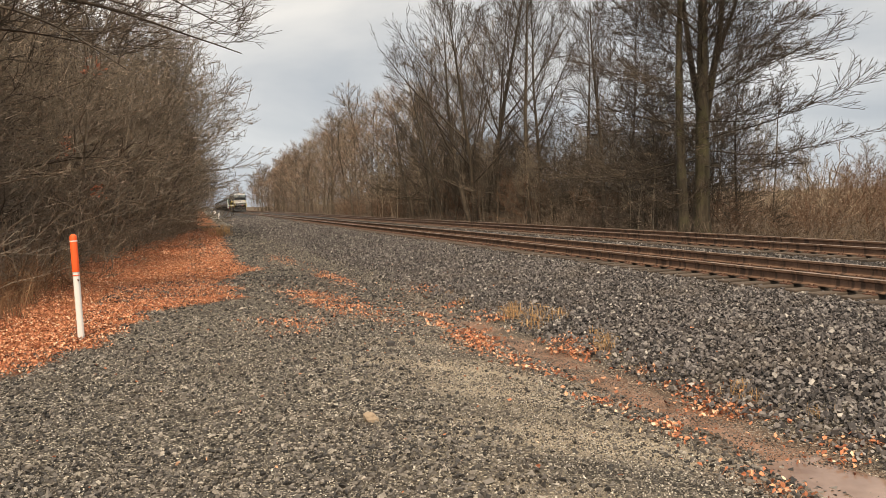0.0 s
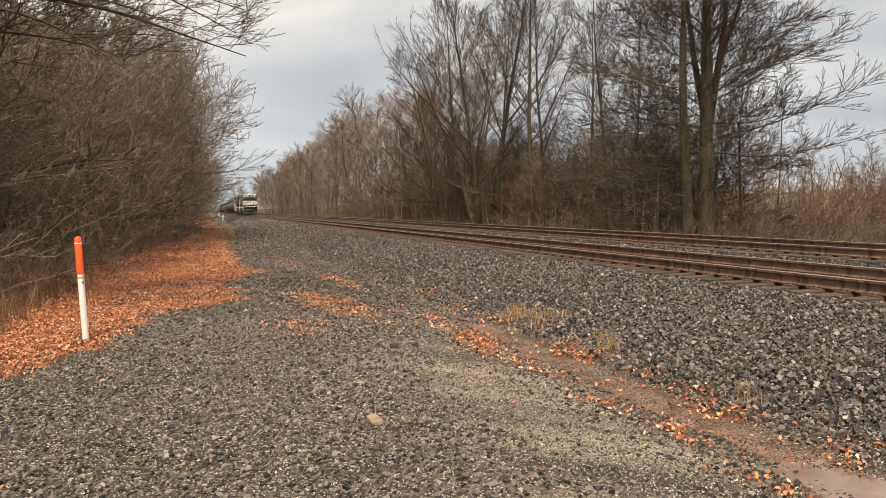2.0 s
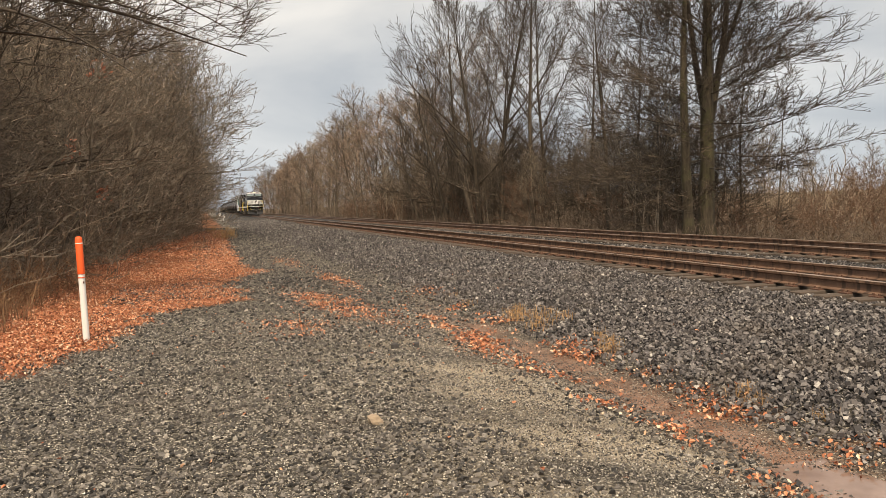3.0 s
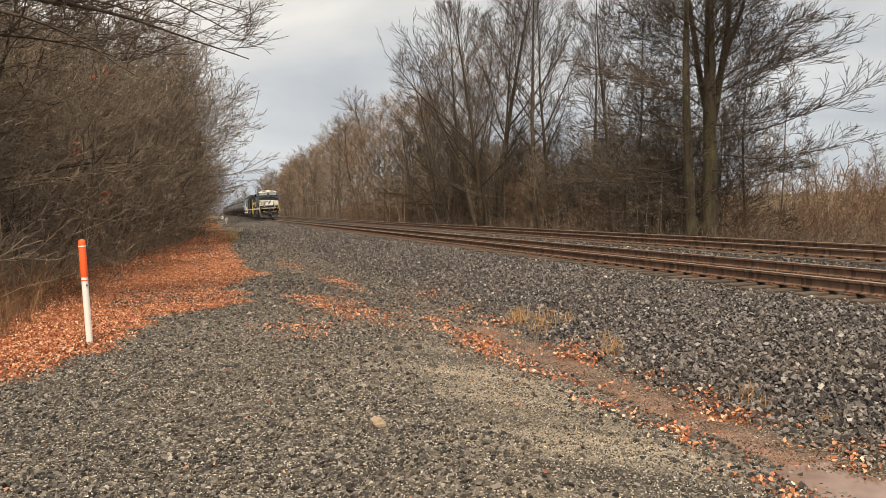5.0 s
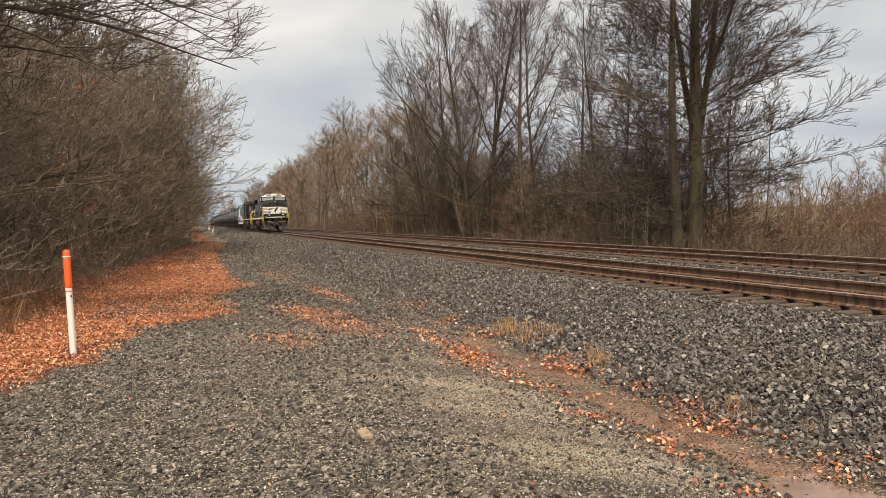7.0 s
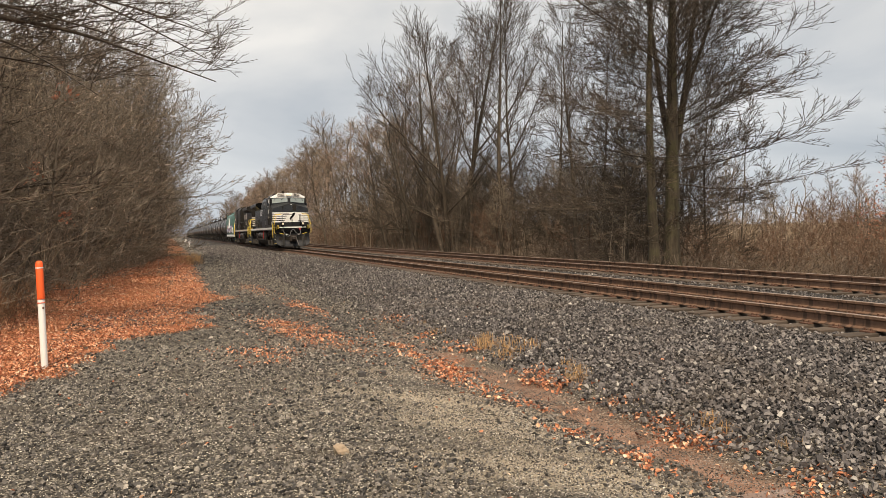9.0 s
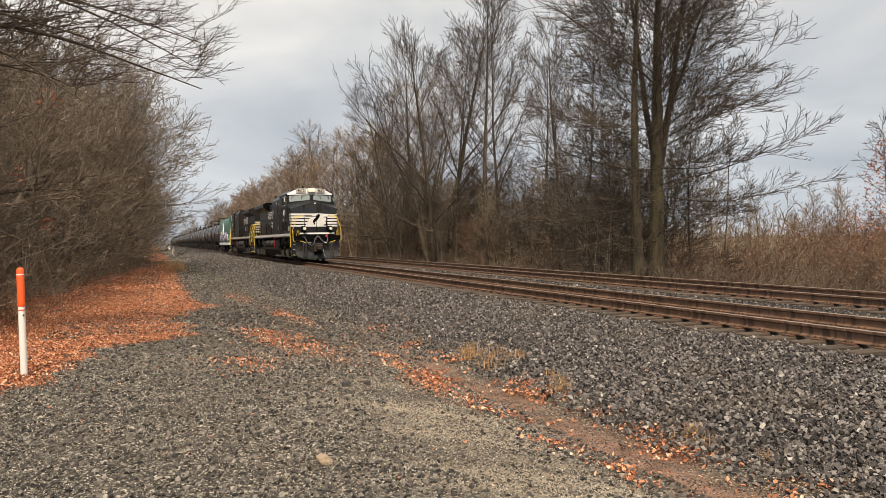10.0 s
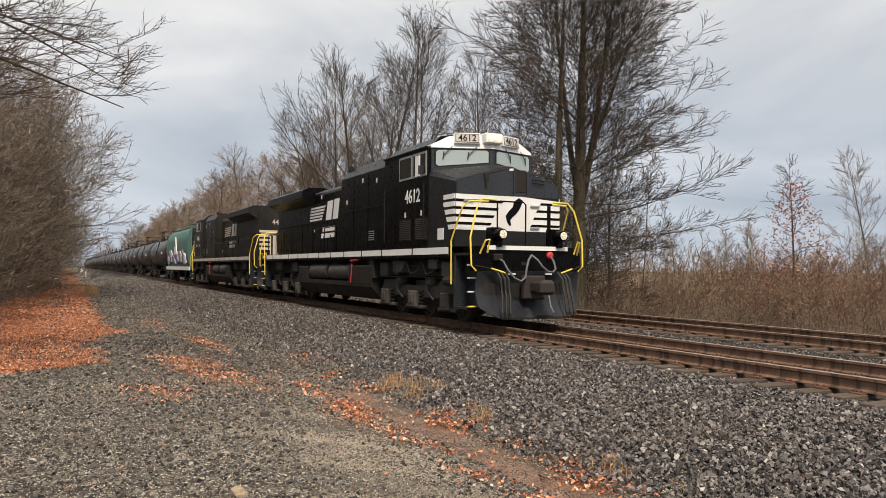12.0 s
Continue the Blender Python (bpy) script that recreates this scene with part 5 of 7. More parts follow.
def locomotive(number, group, worn=False):
    L = 21.2
    blk, wht, yel = (MAT["loco_grimy"], MAT["loco_dulled"], MAT["rail_yellow"]) if worn else (MAT["loco_black"], MAT["loco_white"], MAT["rail_yellow"])
    loco = thing("locomotive", "dusty black six-axle diesel locomotive coupled behind the leader" if worn else "black six-axle diesel freight locomotive with white nose stripes", "locomotive", group=group)
    # frame, deck and sill
    part("frame", Shape().box(-1.25, 1.25, 0.25, L - 0.15, 1.12, 1.66).box(-1.5, 1.5, 0.15, L - 0.1, 1.64, 1.7), MAT["under_dark"], loco)
    for side in (-1, 1):
        x0, x1 = sorted((side * 1.54, side * 1.5))
        part("side_sill", Shape().box(x0, x1, 1.2, L - 1.2, 1.6, 1.86), blk, loco)
        y = 1.25
        gaps = [3.4, 5.6, 7.3, 9.0, 10.4, 11.8, 13.2, 14.6, 16.0, 17.4, 18.7, 19.9]
        for g in gaps:
            part("sill_stripe", Shape().box(side * 1.546 - 0.004, side * 1.546 + 0.004, y, g - 0.05, 1.68, 1.85), wht, loco)
            y = g + 0.05
    # nose: flat faced, with a low peak
    prof = [(-1.5, 1.86), (1.5, 1.86), (1.5, 3.42), (1.42, 3.48), (0.1, 3.87), (-0.1, 3.87), (-1.42, 3.48), (-1.5, 3.42)]
    n = len(prof)
    back = [(-1.55, 1.86), (1.55, 1.86), (1.55, 3.72), (1.5, 3.84), (0.1, 4.1), (-0.1, 4.1), (-1.5, 3.84), (-1.55, 3.72)]
    nose = Shape().add([(x * 0.995, 1.0, z) for x, z in prof] + [(x, 1.07, z + 0.02 * (z > 2)) for x, z in prof] + [(x, 2.45, z) for x, z in back],
                       [tuple(range(n))[::-1]] + [(r * n + i, r * n + (i + 1) % n, (r + 1) * n + (i + 1) % n, (r + 1) * n + i) for r in range(2) for i in range(n)])
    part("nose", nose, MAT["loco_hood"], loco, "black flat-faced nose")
    # thin plate added over the face to carry the bluish sky reflection
    part("nose_face", Shape().prism([(-1.47, 3.135), (1.47, 3.135), (1.47, 3.42), (1.4, 3.47), (0.1, 3.855), (-0.1, 3.855), (-1.4, 3.47), (-1.47, 3.42)], 0.986, 0.996, "y"), MAT["loco_nose"], loco, "black plate above the stripes, tinted blue for reflected sky")
    part("nose_door", Shape().box(0.16, 0.5, 0.975, 1.0, 3.24, 3.8, 0.008), MAT["under_dark"], loco, "recessed dark nose door")
    part("door_frame", Shape().box(0.12, 0.16, 0.965, 1.0, 3.18, 3.82).box(0.5, 0.53, 0.965, 1.0, 3.18, 3.76), MAT["loco_nose"], loco)
    part("nose_latch", Shape().box(-0.72, -0.6, 0.95, 1.0, 3.5, 3.66).box(-0.69, -0.64, 0.955, 1.0, 3.3, 3.5), MAT["under_dark"], loco)
    part("nose_seam", Shape().box(-0.64, -0.625, 0.99, 0.999, 3.14, 3.66).tube([(-0.62, 0.985, 3.66), (0.1, 0.985, 3.86)], 0.014, 4), MAT["loco_dusty"], loco)
    part("nose_label", Shape().box(0.0, 0.13, 0.985, 0.996, 3.77, 3.83), wht, loco)
    for z in (3.5, 3.58):
        part("grab_iron", Shape().tube([(0.66, 1.0, z), (0.68, 0.93, z), (1.0, 0.93, z - 0.03), (1.02, 1.0, z - 0.03)], 0.012, 5), MAT["under_dark"], loco)
    # nose marking: a white field across the face, cut by dark bars that end on a slant
    part("nose_panel", Shape().prism([(-1.49, 2.27), (1.49, 2.27), (1.49, 3.06), (0.42, 3.13), (0.24, 3.23), (0.14, 3.13), (-1.49, 3.13)], 0.988, 0.997, "y"), wht, loco, "white field across the nose")
    for k, (a, b) in enumerate(((-0.54, 0.62), (-0.46, 0.7), (-0.34, 0.79), (-0.2, 0.9))):
        z = 2.39 + 0.185 * k
        part("nose_bar", Shape().prism([(-1.492, z), (a, z), (a + 0.05, z + 0.066), (-1.492, z + 0.066)], 0.982, 0.99, "y"), blk, loco)
        part("nose_bar", Shape().prism([(b, z), (1.492, z), (1.492, z + 0.06), (b + 0.05, z + 0.06)], 0.982, 0.99, "y"), blk, loco)
    device = [(-0.1, 2.64), (-0.06, 2.5), (0.0, 2.4), (0.06, 2.42), (0.03, 2.54), (0.1, 2.62), (0.2, 2.7), (0.31, 2.84), (0.4, 3.04), (0.28, 3.1), (0.14, 3.0), (0.1, 2.86), (0.0, 2.78)]
    part("nose_device", Shape().prism(device, 0.976, 0.983, "y"), blk, loco, "dark emblem shape on white field")
    for x, z in ((-1.28, 2.95), (0.62, 2.88), (0.62, 2.33)):
        part("nose_step", Shape().box(x, x + 0.26, 0.955, 0.99, z, z + 0.05).box(x + 0.04, x + 0.22, 0.95, 0.958, z + 0.012, z + 0.038), MAT["steel_grey"], loco)
    for side in (-1, 1):
        for k in range(5):
            z = 2.275 + k * 0.185
            part("side_stripe", Shape().prism([(1.0, z), (1.3 + 0.09 * k, z), (1.36 + 0.09 * k, z + 0.118), (1.0, z + 0.118)], side * 1.513 - 0.006, side * 1.513 + 0.006, "x"), wht, loco)
    # cab
    cabp = [(-1.55, 1.86), (1.55, 1.86), (1.55, 4.42), (1.22, 4.74), (0.7, 4.84), (-0.7, 4.84), (-1.22, 4.74), (-1.55, 4.42)]
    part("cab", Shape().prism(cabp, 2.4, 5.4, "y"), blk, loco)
    # the windscreen and its white brow come forward to a shallow point

    def vee(x, lean=0.0):
        return 1.8 + 0.36 * abs(x) + lean
    brow = [(-1.5, 4.42), (0.0, 4.42), (1.5, 4.42), (1.5, 4.5), (1.02, 4.74), (0.0, 4.78), (-1.02, 4.74), (-1.5, 4.5)]
    nb = len(brow)
    part("cab_roof_band", Shape().add([(x, vee(x, 0.25 * (z - 4.42)), z) for x, z in brow] + [(x, 2.62, z) for x, z in brow],
                                      [(0, 1, 5, 6, 7), (1, 2, 3, 4, 5), tuple(range(nb, 2 * nb))] + [(i, (i + 1) % nb, nb + (i + 1) % nb, nb + i) for i in range(nb)]), wht, loco, "white brow above the windscreen")
    part("windscreen_frame", Shape().add([(x, vee(x), z) for x, z in ((-1.5, 3.82), (0, 3.97), (1.5, 3.82), (1.5, 4.42), (0, 4.42), (-1.5, 4.42))] + [(x, 2.5, z) for x, z in ((-1.5, 3.82), (0, 3.97), (1.5, 3.82), (1.5, 4.42), (0, 4.42), (-1.5, 4.42))],
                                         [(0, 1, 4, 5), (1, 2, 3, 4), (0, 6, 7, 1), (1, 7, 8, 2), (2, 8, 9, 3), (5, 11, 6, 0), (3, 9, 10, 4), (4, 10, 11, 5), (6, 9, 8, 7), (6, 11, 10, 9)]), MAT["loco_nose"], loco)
    for side in (-1, 1):
        pane = [(0.12, 4.06), (1.34, 3.95), (1.4, 4.0), (1.4, 4.31), (1.34, 4.36), (0.17, 4.37), (0.12, 4.33)]
        nw = len(pane)

        def sheet(grow, out):
            cx, cz = 0.75, 4.17
            return [(side * (cx + (x - cx) * grow), vee(cx + (x - cx) * grow, out), cz + (z - cz) * grow) for x, z in pane]
        gasket = Shape().add(sheet(1.06, -0.012) + sheet(1.06, 0.02), [tuple(range(nw)), tuple(range(nw, 2 * nw))] + [(i, (i + 1) % nw, nw + (i + 1) % nw, nw + i) for i in range(nw)])
        fr = part("windscreen_gasket", gasket, MAT["under_dark"], loco)
        part("windscreen", Shape().add(sheet(1.0, -0.022) + sheet(1.0, -0.008), [tuple(range(nw)), tuple(range(nw, 2 * nw))] + [(i, (i + 1) % nw, nw + (i + 1) % nw, nw + i) for i in range(nw)]), MAT["glass"], fr, "windscreen pane with pale sky reflection in its colour")
        for x in (0.42, 1.02):
            part("wiper", Shape().tube([(side * x, vee(x, -0.07), 4.46), (side * (x + 0.2), vee(x + 0.2, -0.06), 4.24)], 0.012, 5).tube([(side * (x + 0.2), vee(x + 0.2, -0.05), 4.32), (side * (x + 0.22), vee(x + 0.22, -0.04), 4.12)], 0.016, 5), MAT["rubber"], loco)
        part("cab_visor_edge", Shape().tube([(0.0, 1.78, 4.41), (side * 1.5, vee(1.5, -0.02), 4.41)], 0.014, 5), MAT["rubber"], loco)
        # cab side windows
        xs = sorted((side * 1.552, side * 1.572))
        for y0, y1 in ((2.5, 3.36), (3.42, 4.28)):
            fr = part("side_window", Shape().box(xs[0], xs[1], y0, y1, 3.72, 4.36), MAT["steel_grey"], loco, "bright-framed cab side window")
            part("pane", Shape().box(side * 1.576 - 0.004, side * 1.576 + 0.004, y0 + 0.06, y1 - 0.06, 3.78, 4.3), MAT["under_dark"], fr)
        part("drip_rail", Shape().box(*xs, 2.5, 5.3, 4.38, 4.42), blk, loco)
        part("sun_visor", Shape().box(side * 1.59 - 0.01, side * 1.59 + 0.01, 2.86, 3.14, 3.74, 4.28), wht, loco)
        part("mirror", Shape().box(side * 1.66 - 0.08, side * 1.66 + 0.08, 2.62, 2.65, 3.75, 3.98, 0.01), MAT["loco_nose"], loco)
    part("awning", Shape().box(-1.6, 1.6, 2.5, 5.4, 4.43, 4.47), blk, loco)
    # number boards and headlamps on the brow
    for side in (-1, 1):
        m = Matrix.Translation((side * 0.64, vee(0.64, 0.0), 4.66)) @ pose(0, 0, 0, -6, 0, 19.8 * side)
        nb = part("number_board", Shape().box(-0.34, 0.34, -0.05, 0.2, -0.13, 0.15, 0.012), wht, loco, "white number board with dark digits")
        nb.matrix_basis = m
        part("board_rim", Shape().box(-0.31, 0.31, -0.056, -0.048, -0.105, 0.125, 0.003), MAT["board_grey"], nb)
        part("board_plate", Shape().box(-0.29, 0.29, -0.062, -0.052, -0.085, 0.105), MAT["board_white"], nb)
        words(number, 0.235, blk, Matrix.Translation((0, -0.064, 0.008)) @ FRONT, "board_number", nb)
    hl = part("headlamp_housing", Shape().box(-0.25, 0.25, 1.72, 2.1, 4.55, 4.82, 0.03), wht, loco)
    for x in (-0.115, 0.115):
        part("headlamp", Shape().lathe([(0, 0.085), (0.03, 0.1), (0.06, 0.1)], (x, 1.68, 4.68), "y", 18), MAT["lamp"], hl, "lit round headlamp")
    # ditch lights
    for x in (-0.84, 0.84):
        d = part("ditch_light", Shape().lathe([(0, 0.115), (0.02, 0.13), (0.3, 0.13)], (x, -0.16, 2.13), "y", 18).box(x - 0.06, x + 0.06, -0.02, 0.3, 1.84, 2.02).box(x - 0.15, x + 0.15, 0.14, 0.4, 1.86, 2.3, 0.02), blk, loco)
        part("lens", Shape().lathe([(0, 0.05), (0.02, 0.095), (0.03, 0.1)], (x, -0.185, 2.13), "y", 18), MAT["ditch_lens"], d, "dim clear ditch lamp lens")
    # front plate, anticlimber, plow, couplers
    for end in (0, 1):
        def fy(v):
            return v if end == 0 else L - v
        part("end_plate", Shape().box(-1.5, 1.5, *sorted((fy(0.1), fy(0.2))), 1.28, 1.72), blk, loco)
        part("end_stripe", Shape().box(-1.12, 1.12, *sorted((fy(0.085), fy(0.1))), 1.775, 1.875), wht, loco)
        part("anticlimber", Shape().box(-1.3, 1.3, *sorted((fy(0.1), fy(0.95))), 1.7, 1.86), blk, loco)
        # a broad concave blade with its lower corners cut away
        blade = [(1.27, 1.4, 0.0), (1.0, 1.41, 0.1), (0.75, 1.41, 0.11), (0.52, 1.4, 0.03), (0.43, 1.37, -0.03), (0.3, 1.16, -0.14), (0.19, 0.94, -0.23)]
        nbl = len(blade)
        bv = [(sx * hw, fy(yy + dy), z) for dy in (0.0, 0.05) for sx in (-1, 1) for z, hw, yy in blade]
        bf = [(i, i + 1, nbl + i + 1, nbl + i) for i in range(nbl - 1)] + [(2 * nbl + i, 3 * nbl + i, 3 * nbl + i + 1, 2 * nbl + i + 1) for i in range(nbl - 1)]
        bf += [(q + i, 2 * nbl + q + i, 2 * nbl + q + i + 1, q + i + 1) for q in (0, nbl) for i in range(nbl - 1)] + [(0, nbl, 3 * nbl, 2 * nbl), (nbl - 1, 3 * nbl - 1, 4 * nbl - 1, 2 * nbl - 1)]
        pl = part("snow_plow", Shape().add(bv, bf), MAT["plow_grey"], loco, "scuffed grey-blue steel snow plow", smooth=True)
        part("plow_brace", Shape().box(-1.2, 1.2, *sorted((fy(0.1), fy(0.22))), 0.5, 1.28), MAT["under_dark"], pl)
        part("plow_lip", Shape().box(-0.93, 0.93, *sorted((fy(-0.26), fy(-0.22))), 0.17, 0.22).box(0.05, 0.5, *sorted((fy(-0.215), fy(-0.195))), 0.22, 0.25), MAT["under_dark"], pl)
        cp = Shape().box(-0.14, 0.14, *sorted((fy(-0.6), fy(0.2))), 0.8, 1.04, 0.03).box(-0.2, 0.18, *sorted((fy(-0.8), fy(-0.5))), 0.74, 1.08, 0.07)
        cp.box(-0.3, 0.3, *sorted((fy(-0.22), fy(-0.02))), 0.62, 1.18, 0.04)
        part("coupler", cp, MAT["coupler_iron"], loco, "rust-brown knuckle coupler")
        for x in (-0.95, -0.85, -0.75, 0.72, 0.82, 0.92):
            part("brake_hose", Shape().tube([(x, fy(-0.08), 1.25), (x * 1.01, fy(-0.26), 1.1), (x * 1.02, fy(-0.36), 0.7), (x * 1.06, fy(-0.42), 0.32)], 0.028, 6)
                 .lathe([(0, 0.03), (0.1, 0.05)], (x * 1.06, fy(-0.42), 0.24), "z", 8), MAT["rubber"], loco, "black rubber brake hose")
        for pts in ([(-0.85, 0.06, 1.58), (-0.8, -0.1, 1.5), (-0.72, -0.18, 1.3), (-0.58, -0.24, 1.12), (-0.42, -0.26, 1.05), (-0.3, -0.26, 1.14), (-0.24, -0.22, 1.36), (-0.14, -0.14, 1.54), (0.02, -0.02, 1.66)],
                    [(0.02, -0.02, 1.66), (0.12, -0.14, 1.54), (0.2, -0.2, 1.4), (0.34, -0.22, 1.28), (0.5, -0.2, 1.26), (0.62, -0.14, 1.34), (0.64, -0.04, 1.5), (0.6, 0.04, 1.64)]):
            part("mu_cable", Shape().tube([(x, fy(y), z) for x, y, z in pts], 0.026, 6), MAT["hose_grey"], loco, "grey jumper cable")
        part("cable_socket", Shape().box(-0.98, -0.74, *sorted((fy(-0.02), fy(0.12))), 1.5, 1.68, 0.03).box(-0.2, 0.0, *sorted((fy(0.08), fy(0.1))), 1.42, 1.5), MAT["loco_dusty"], loco)
        for side in (-1, 1):
            part("cut_lever", Shape().tube([(side * 1.45, fy(0.04), 1.4), (side * 1.25, fy(-0.08), 1.36), (side * 1.12, fy(-0.1), 1.32)], 0.014, 5), MAT["under_dark"], loco)
            part("cut_lever_grip", Shape().tube([(side * 1.12, fy(-0.1), 1.34), (side * 0.78, fy(-0.14), 1.24)], 0.02, 5), yel, loco, "yellow lever end")
            part("step_light", Shape().box(*sorted((side * 0.42, side * 0.6)), *sorted((fy(-0.02), fy(0.08))), 1.2, 1.23), wht, loco)
        part("plow_chain", Shape().tube([(0.24, fy(-0.3), 0.95), (0.3, fy(-0.34), 0.7), (0.34, fy(-0.36), 0.45)], 0.018, 5).tube([(0.34, fy(-0.36), 0.45), (0.42, fy(-0.36), 0.32)], 0.02, 5), MAT["steel_grey"], loco)
        part("marker_lamp", Shape().lathe([(0, 0.05), (0.03, 0.09), (0.08, 0.09)], (0.6, fy(0.02), 1.66), "y", 12), MAT["red_paint"], loco, "red marker disc")
        for side in (-1, 1):
            # step wells with bright-edged treads
            st = part("step_well", Shape().box(*sorted((side * 1.1, side * 1.5)), *sorted((fy(0.95), fy(1.05))), 0.42, 1.7).box(*sorted((side * 1.1, side * 1.14)), *sorted((fy(0.2), fy(1.0))), 0.42, 1.7)
                      .box(*sorted((side * 1.1, side * 1.52)), *sorted((fy(0.35), fy(1.02))), 0.38, 0.43), MAT["loco_nose"], loco)
            for z in (0.44, 0.78, 1.1, 1.4):
                part("tread", Shape().box(*sorted((side * 1.14, side * 1.51)), *sorted((fy(0.25), fy(0.34))), z, z + 0.03), yel if z < 0.5 else wht, st)
            handrail(loco, [(side * 1.55, fy(1.08), 0.95), (side * 1.57, fy(1.05), 2.0), (side * 1.5, fy(0.62), 2.78), (side * 1.36, fy(0.5), 2.92), (side * 0.9, fy(0.42), 2.92)], yel)
            handrail(loco, [(side * 1.42, fy(0.08), 1.28), (side * 1.55, fy(0.06), 1.4), (side * 1.56, fy(0.1), 2.05), (side * 1.36, fy(0.16), 2.75), (side * 1.2, fy(0.2), 2.95), (side * 0.8, fy(0.22), 2.95)], yel)
            handrail(loco, [(side * 1.35, fy(0.02), 1.68), (side * 1.3, fy(-0.16), 1.98), (side * 1.22, fy(-0.2), 2.0), (side * 1.2, fy(-0.06), 1.7)], yel)
        part("end_rail", Shape().tube([(-0.78, fy(0.22), 1.86), (-0.78, fy(0.22), 2.86), (-0.72, fy(0.22), 2.92), (-0.06, fy(0.22), 2.92), (0.0, fy(0.22), 2.86), (0.0, fy(0.22), 1.86)], 0.02, 5), blk, loco)
        part("end_post", Shape().box(0.62, 0.7, *sorted((fy(0.2), fy(0.24))), 1.86, 2.86), blk, loco)
    # hood behind the cab
    part("equipment_hood", Shape().prism([(-1.45, 1.86), (1.45, 1.86), (1.45, 4.3), (1.2, 4.66), (-1.2, 4.66), (-1.45, 4.3)], 5.4, 9.6, "y"), blk, loco)
    part("engine_hood", Shape().prism([(-1.05, 1.7), (1.05, 1.7), (1.05, 4.1), (0.85, 4.32), (-0.85, 4.32), (-1.05, 4.1)], 9.6, 19.7, "y"), blk, loco)
    part("exhaust_stack", Shape().box(-0.35, 0.35, 10.6, 11.7, 4.3, 4.55, 0.03), MAT["under_dark"], loco)
    rad = [(-1.0, 3.75), (1.0, 3.75), (1.56, 4.08), (1.56, 4.34), (1.3, 4.46), (-1.3, 4.46), (-1.56, 4.34), (-1.56, 4.08)]
    part("radiator_housing", Shape().prism(rad, 14.0, 19.6, "y"), blk, loco, "flared radiator housing")
    part("roof_edge", Shape().box(-1.03, -0.98, 9.7, 14.0, 4.2, 4.23).box(0.98, 1.03, 9.7, 14.0, 4.2, 4.23), MAT["steel_grey"], loco)
    for side in (-1, 1):
        # hood doors and cab panels
        y = 9.8
        while y < 19.2:
            d = part("hood_door", Shape().box(*sorted((side * 1.05, side * 1.068)), y, y + 0.78, 1.95, 3.0), blk, loco)
            part("door_latch", Shape().box(*sorted((side * 1.068, side * 1.085)), y + 0.36, y + 0.42, 2.4, 2.52), MAT["under_dark"], d)
            y += 0.84
        for y0, y1 in ((5.6, 6.9), (7.0, 8.2), (8.3, 9.5)):
            part("cabinet_door", Shape().box(*sorted((side * 1.45, side * 1.468)), y0, y1, 1.98, 3.15).box(*sorted((side * 1.45, side * 1.464)), y0, y1, 3.22, 4.22), blk, loco)
        for y0 in (5.15, 6.42):
            for k in range(5):
                part("louvre", Shape().box(*sorted((side * 1.47, side * 1.49)), y0, y0 + 0.42, 2.17 + k * 0.065, 2.195 + k * 0.065), MAT["steel_grey"], loco)
        for y0 in (2.44, 3.5):
            g = part("grille", Shape().box(*sorted((side * 1.55, side * 1.562)), y0, y0 + 0.74, 2.06, 2.64), MAT["under_dark"], loco)
            for k in range(11):
                part("slat", Shape().box(*sorted((side * 1.562, side * 1.578)), y0 + 0.04, y0 + 0.7, 2.09 + k * 0.05, 2.11 + k * 0.05), MAT["truck_grey"], g)
            part("grille_lug", Shape().box(*sorted((side * 1.55, side * 1.575)), y0 + 0.34, y0 + 0.4, 2.7, 2.84), MAT["board_white"], loco)
        part("data_plate", Shape().box(*sorted((side * 1.53, side * 1.546)), 1.54, 1.86, 2.04, 2.32), wht, loco)
        for y, z in ((8.9, 3.42), (6.2, 3.9), (7.4, 4.0), (10.0, 2.2), (13.0, 3.95), (13.9, 2.7)):
            xx = 1.56 if y < 5.4 else 1.47 if y < 9.6 else 1.07
            part("placard", Shape().box(*sorted((side * xx, side * (xx + 0.008))), y, y + 0.09, z, z + 0.14), wht, loco)
        part("belt_rail", Shape().tube([(side * 1.485, 5.5, 3.18), (side * 1.485, 9.6, 3.18), (side * 1.1, 9.9, 3.08), (side * 1.1, 19.6, 3.08)], 0.018, 5), MAT["loco_dusty"], loco)
        # walkway railing
        part("walkway_rail", Shape().tube([(side * 1.5, 9.7, 2.75), (side * 1.5, L - 1.3, 2.75)], 0.018, 5), blk, loco)
        for y in np.arange(9.9, L - 1.2, 1.4):
            part("stanchion", Shape().tube([(side * 1.5, float(y), 1.86), (side * 1.5, float(y), 2.75)], 0.018, 5), blk, loco)
        # markings: slanted bars and a block emblem, with two unreadable lines below
        def my(v):
            return v if side < 0 else 25.3 - v
        for k in range(5):
            z = 3.14 + k * 0.115
            part("emblem_bar", Shape().prism([(my(12.6 - 0.1 * k + 0.4), z), (my(14.6 - 0.03 * k), z), (my(14.57 - 0.03 * k), z + 0.07), (my(12.95 - 0.1 * k), z + 0.07)], side * 1.074 - 0.006, side * 1.074 + 0.006, "x"), wht, loco)
        slab = [(12.5, 3.1), (11.86, 3.1), (11.62, 3.8), (12.26, 3.8)]
        slab_b = [(11.66, 3.1), (11.1, 3.1), (10.9, 3.82), (11.46, 3.82)]
        for o in (slab, slab_b):
            part("emblem_block", Shape().prism([(my(q[0]), q[1]) for q in o], side * 1.074 - 0.006, side * 1.074 + 0.006, "x"), wht, loco, "white block emblem shape")
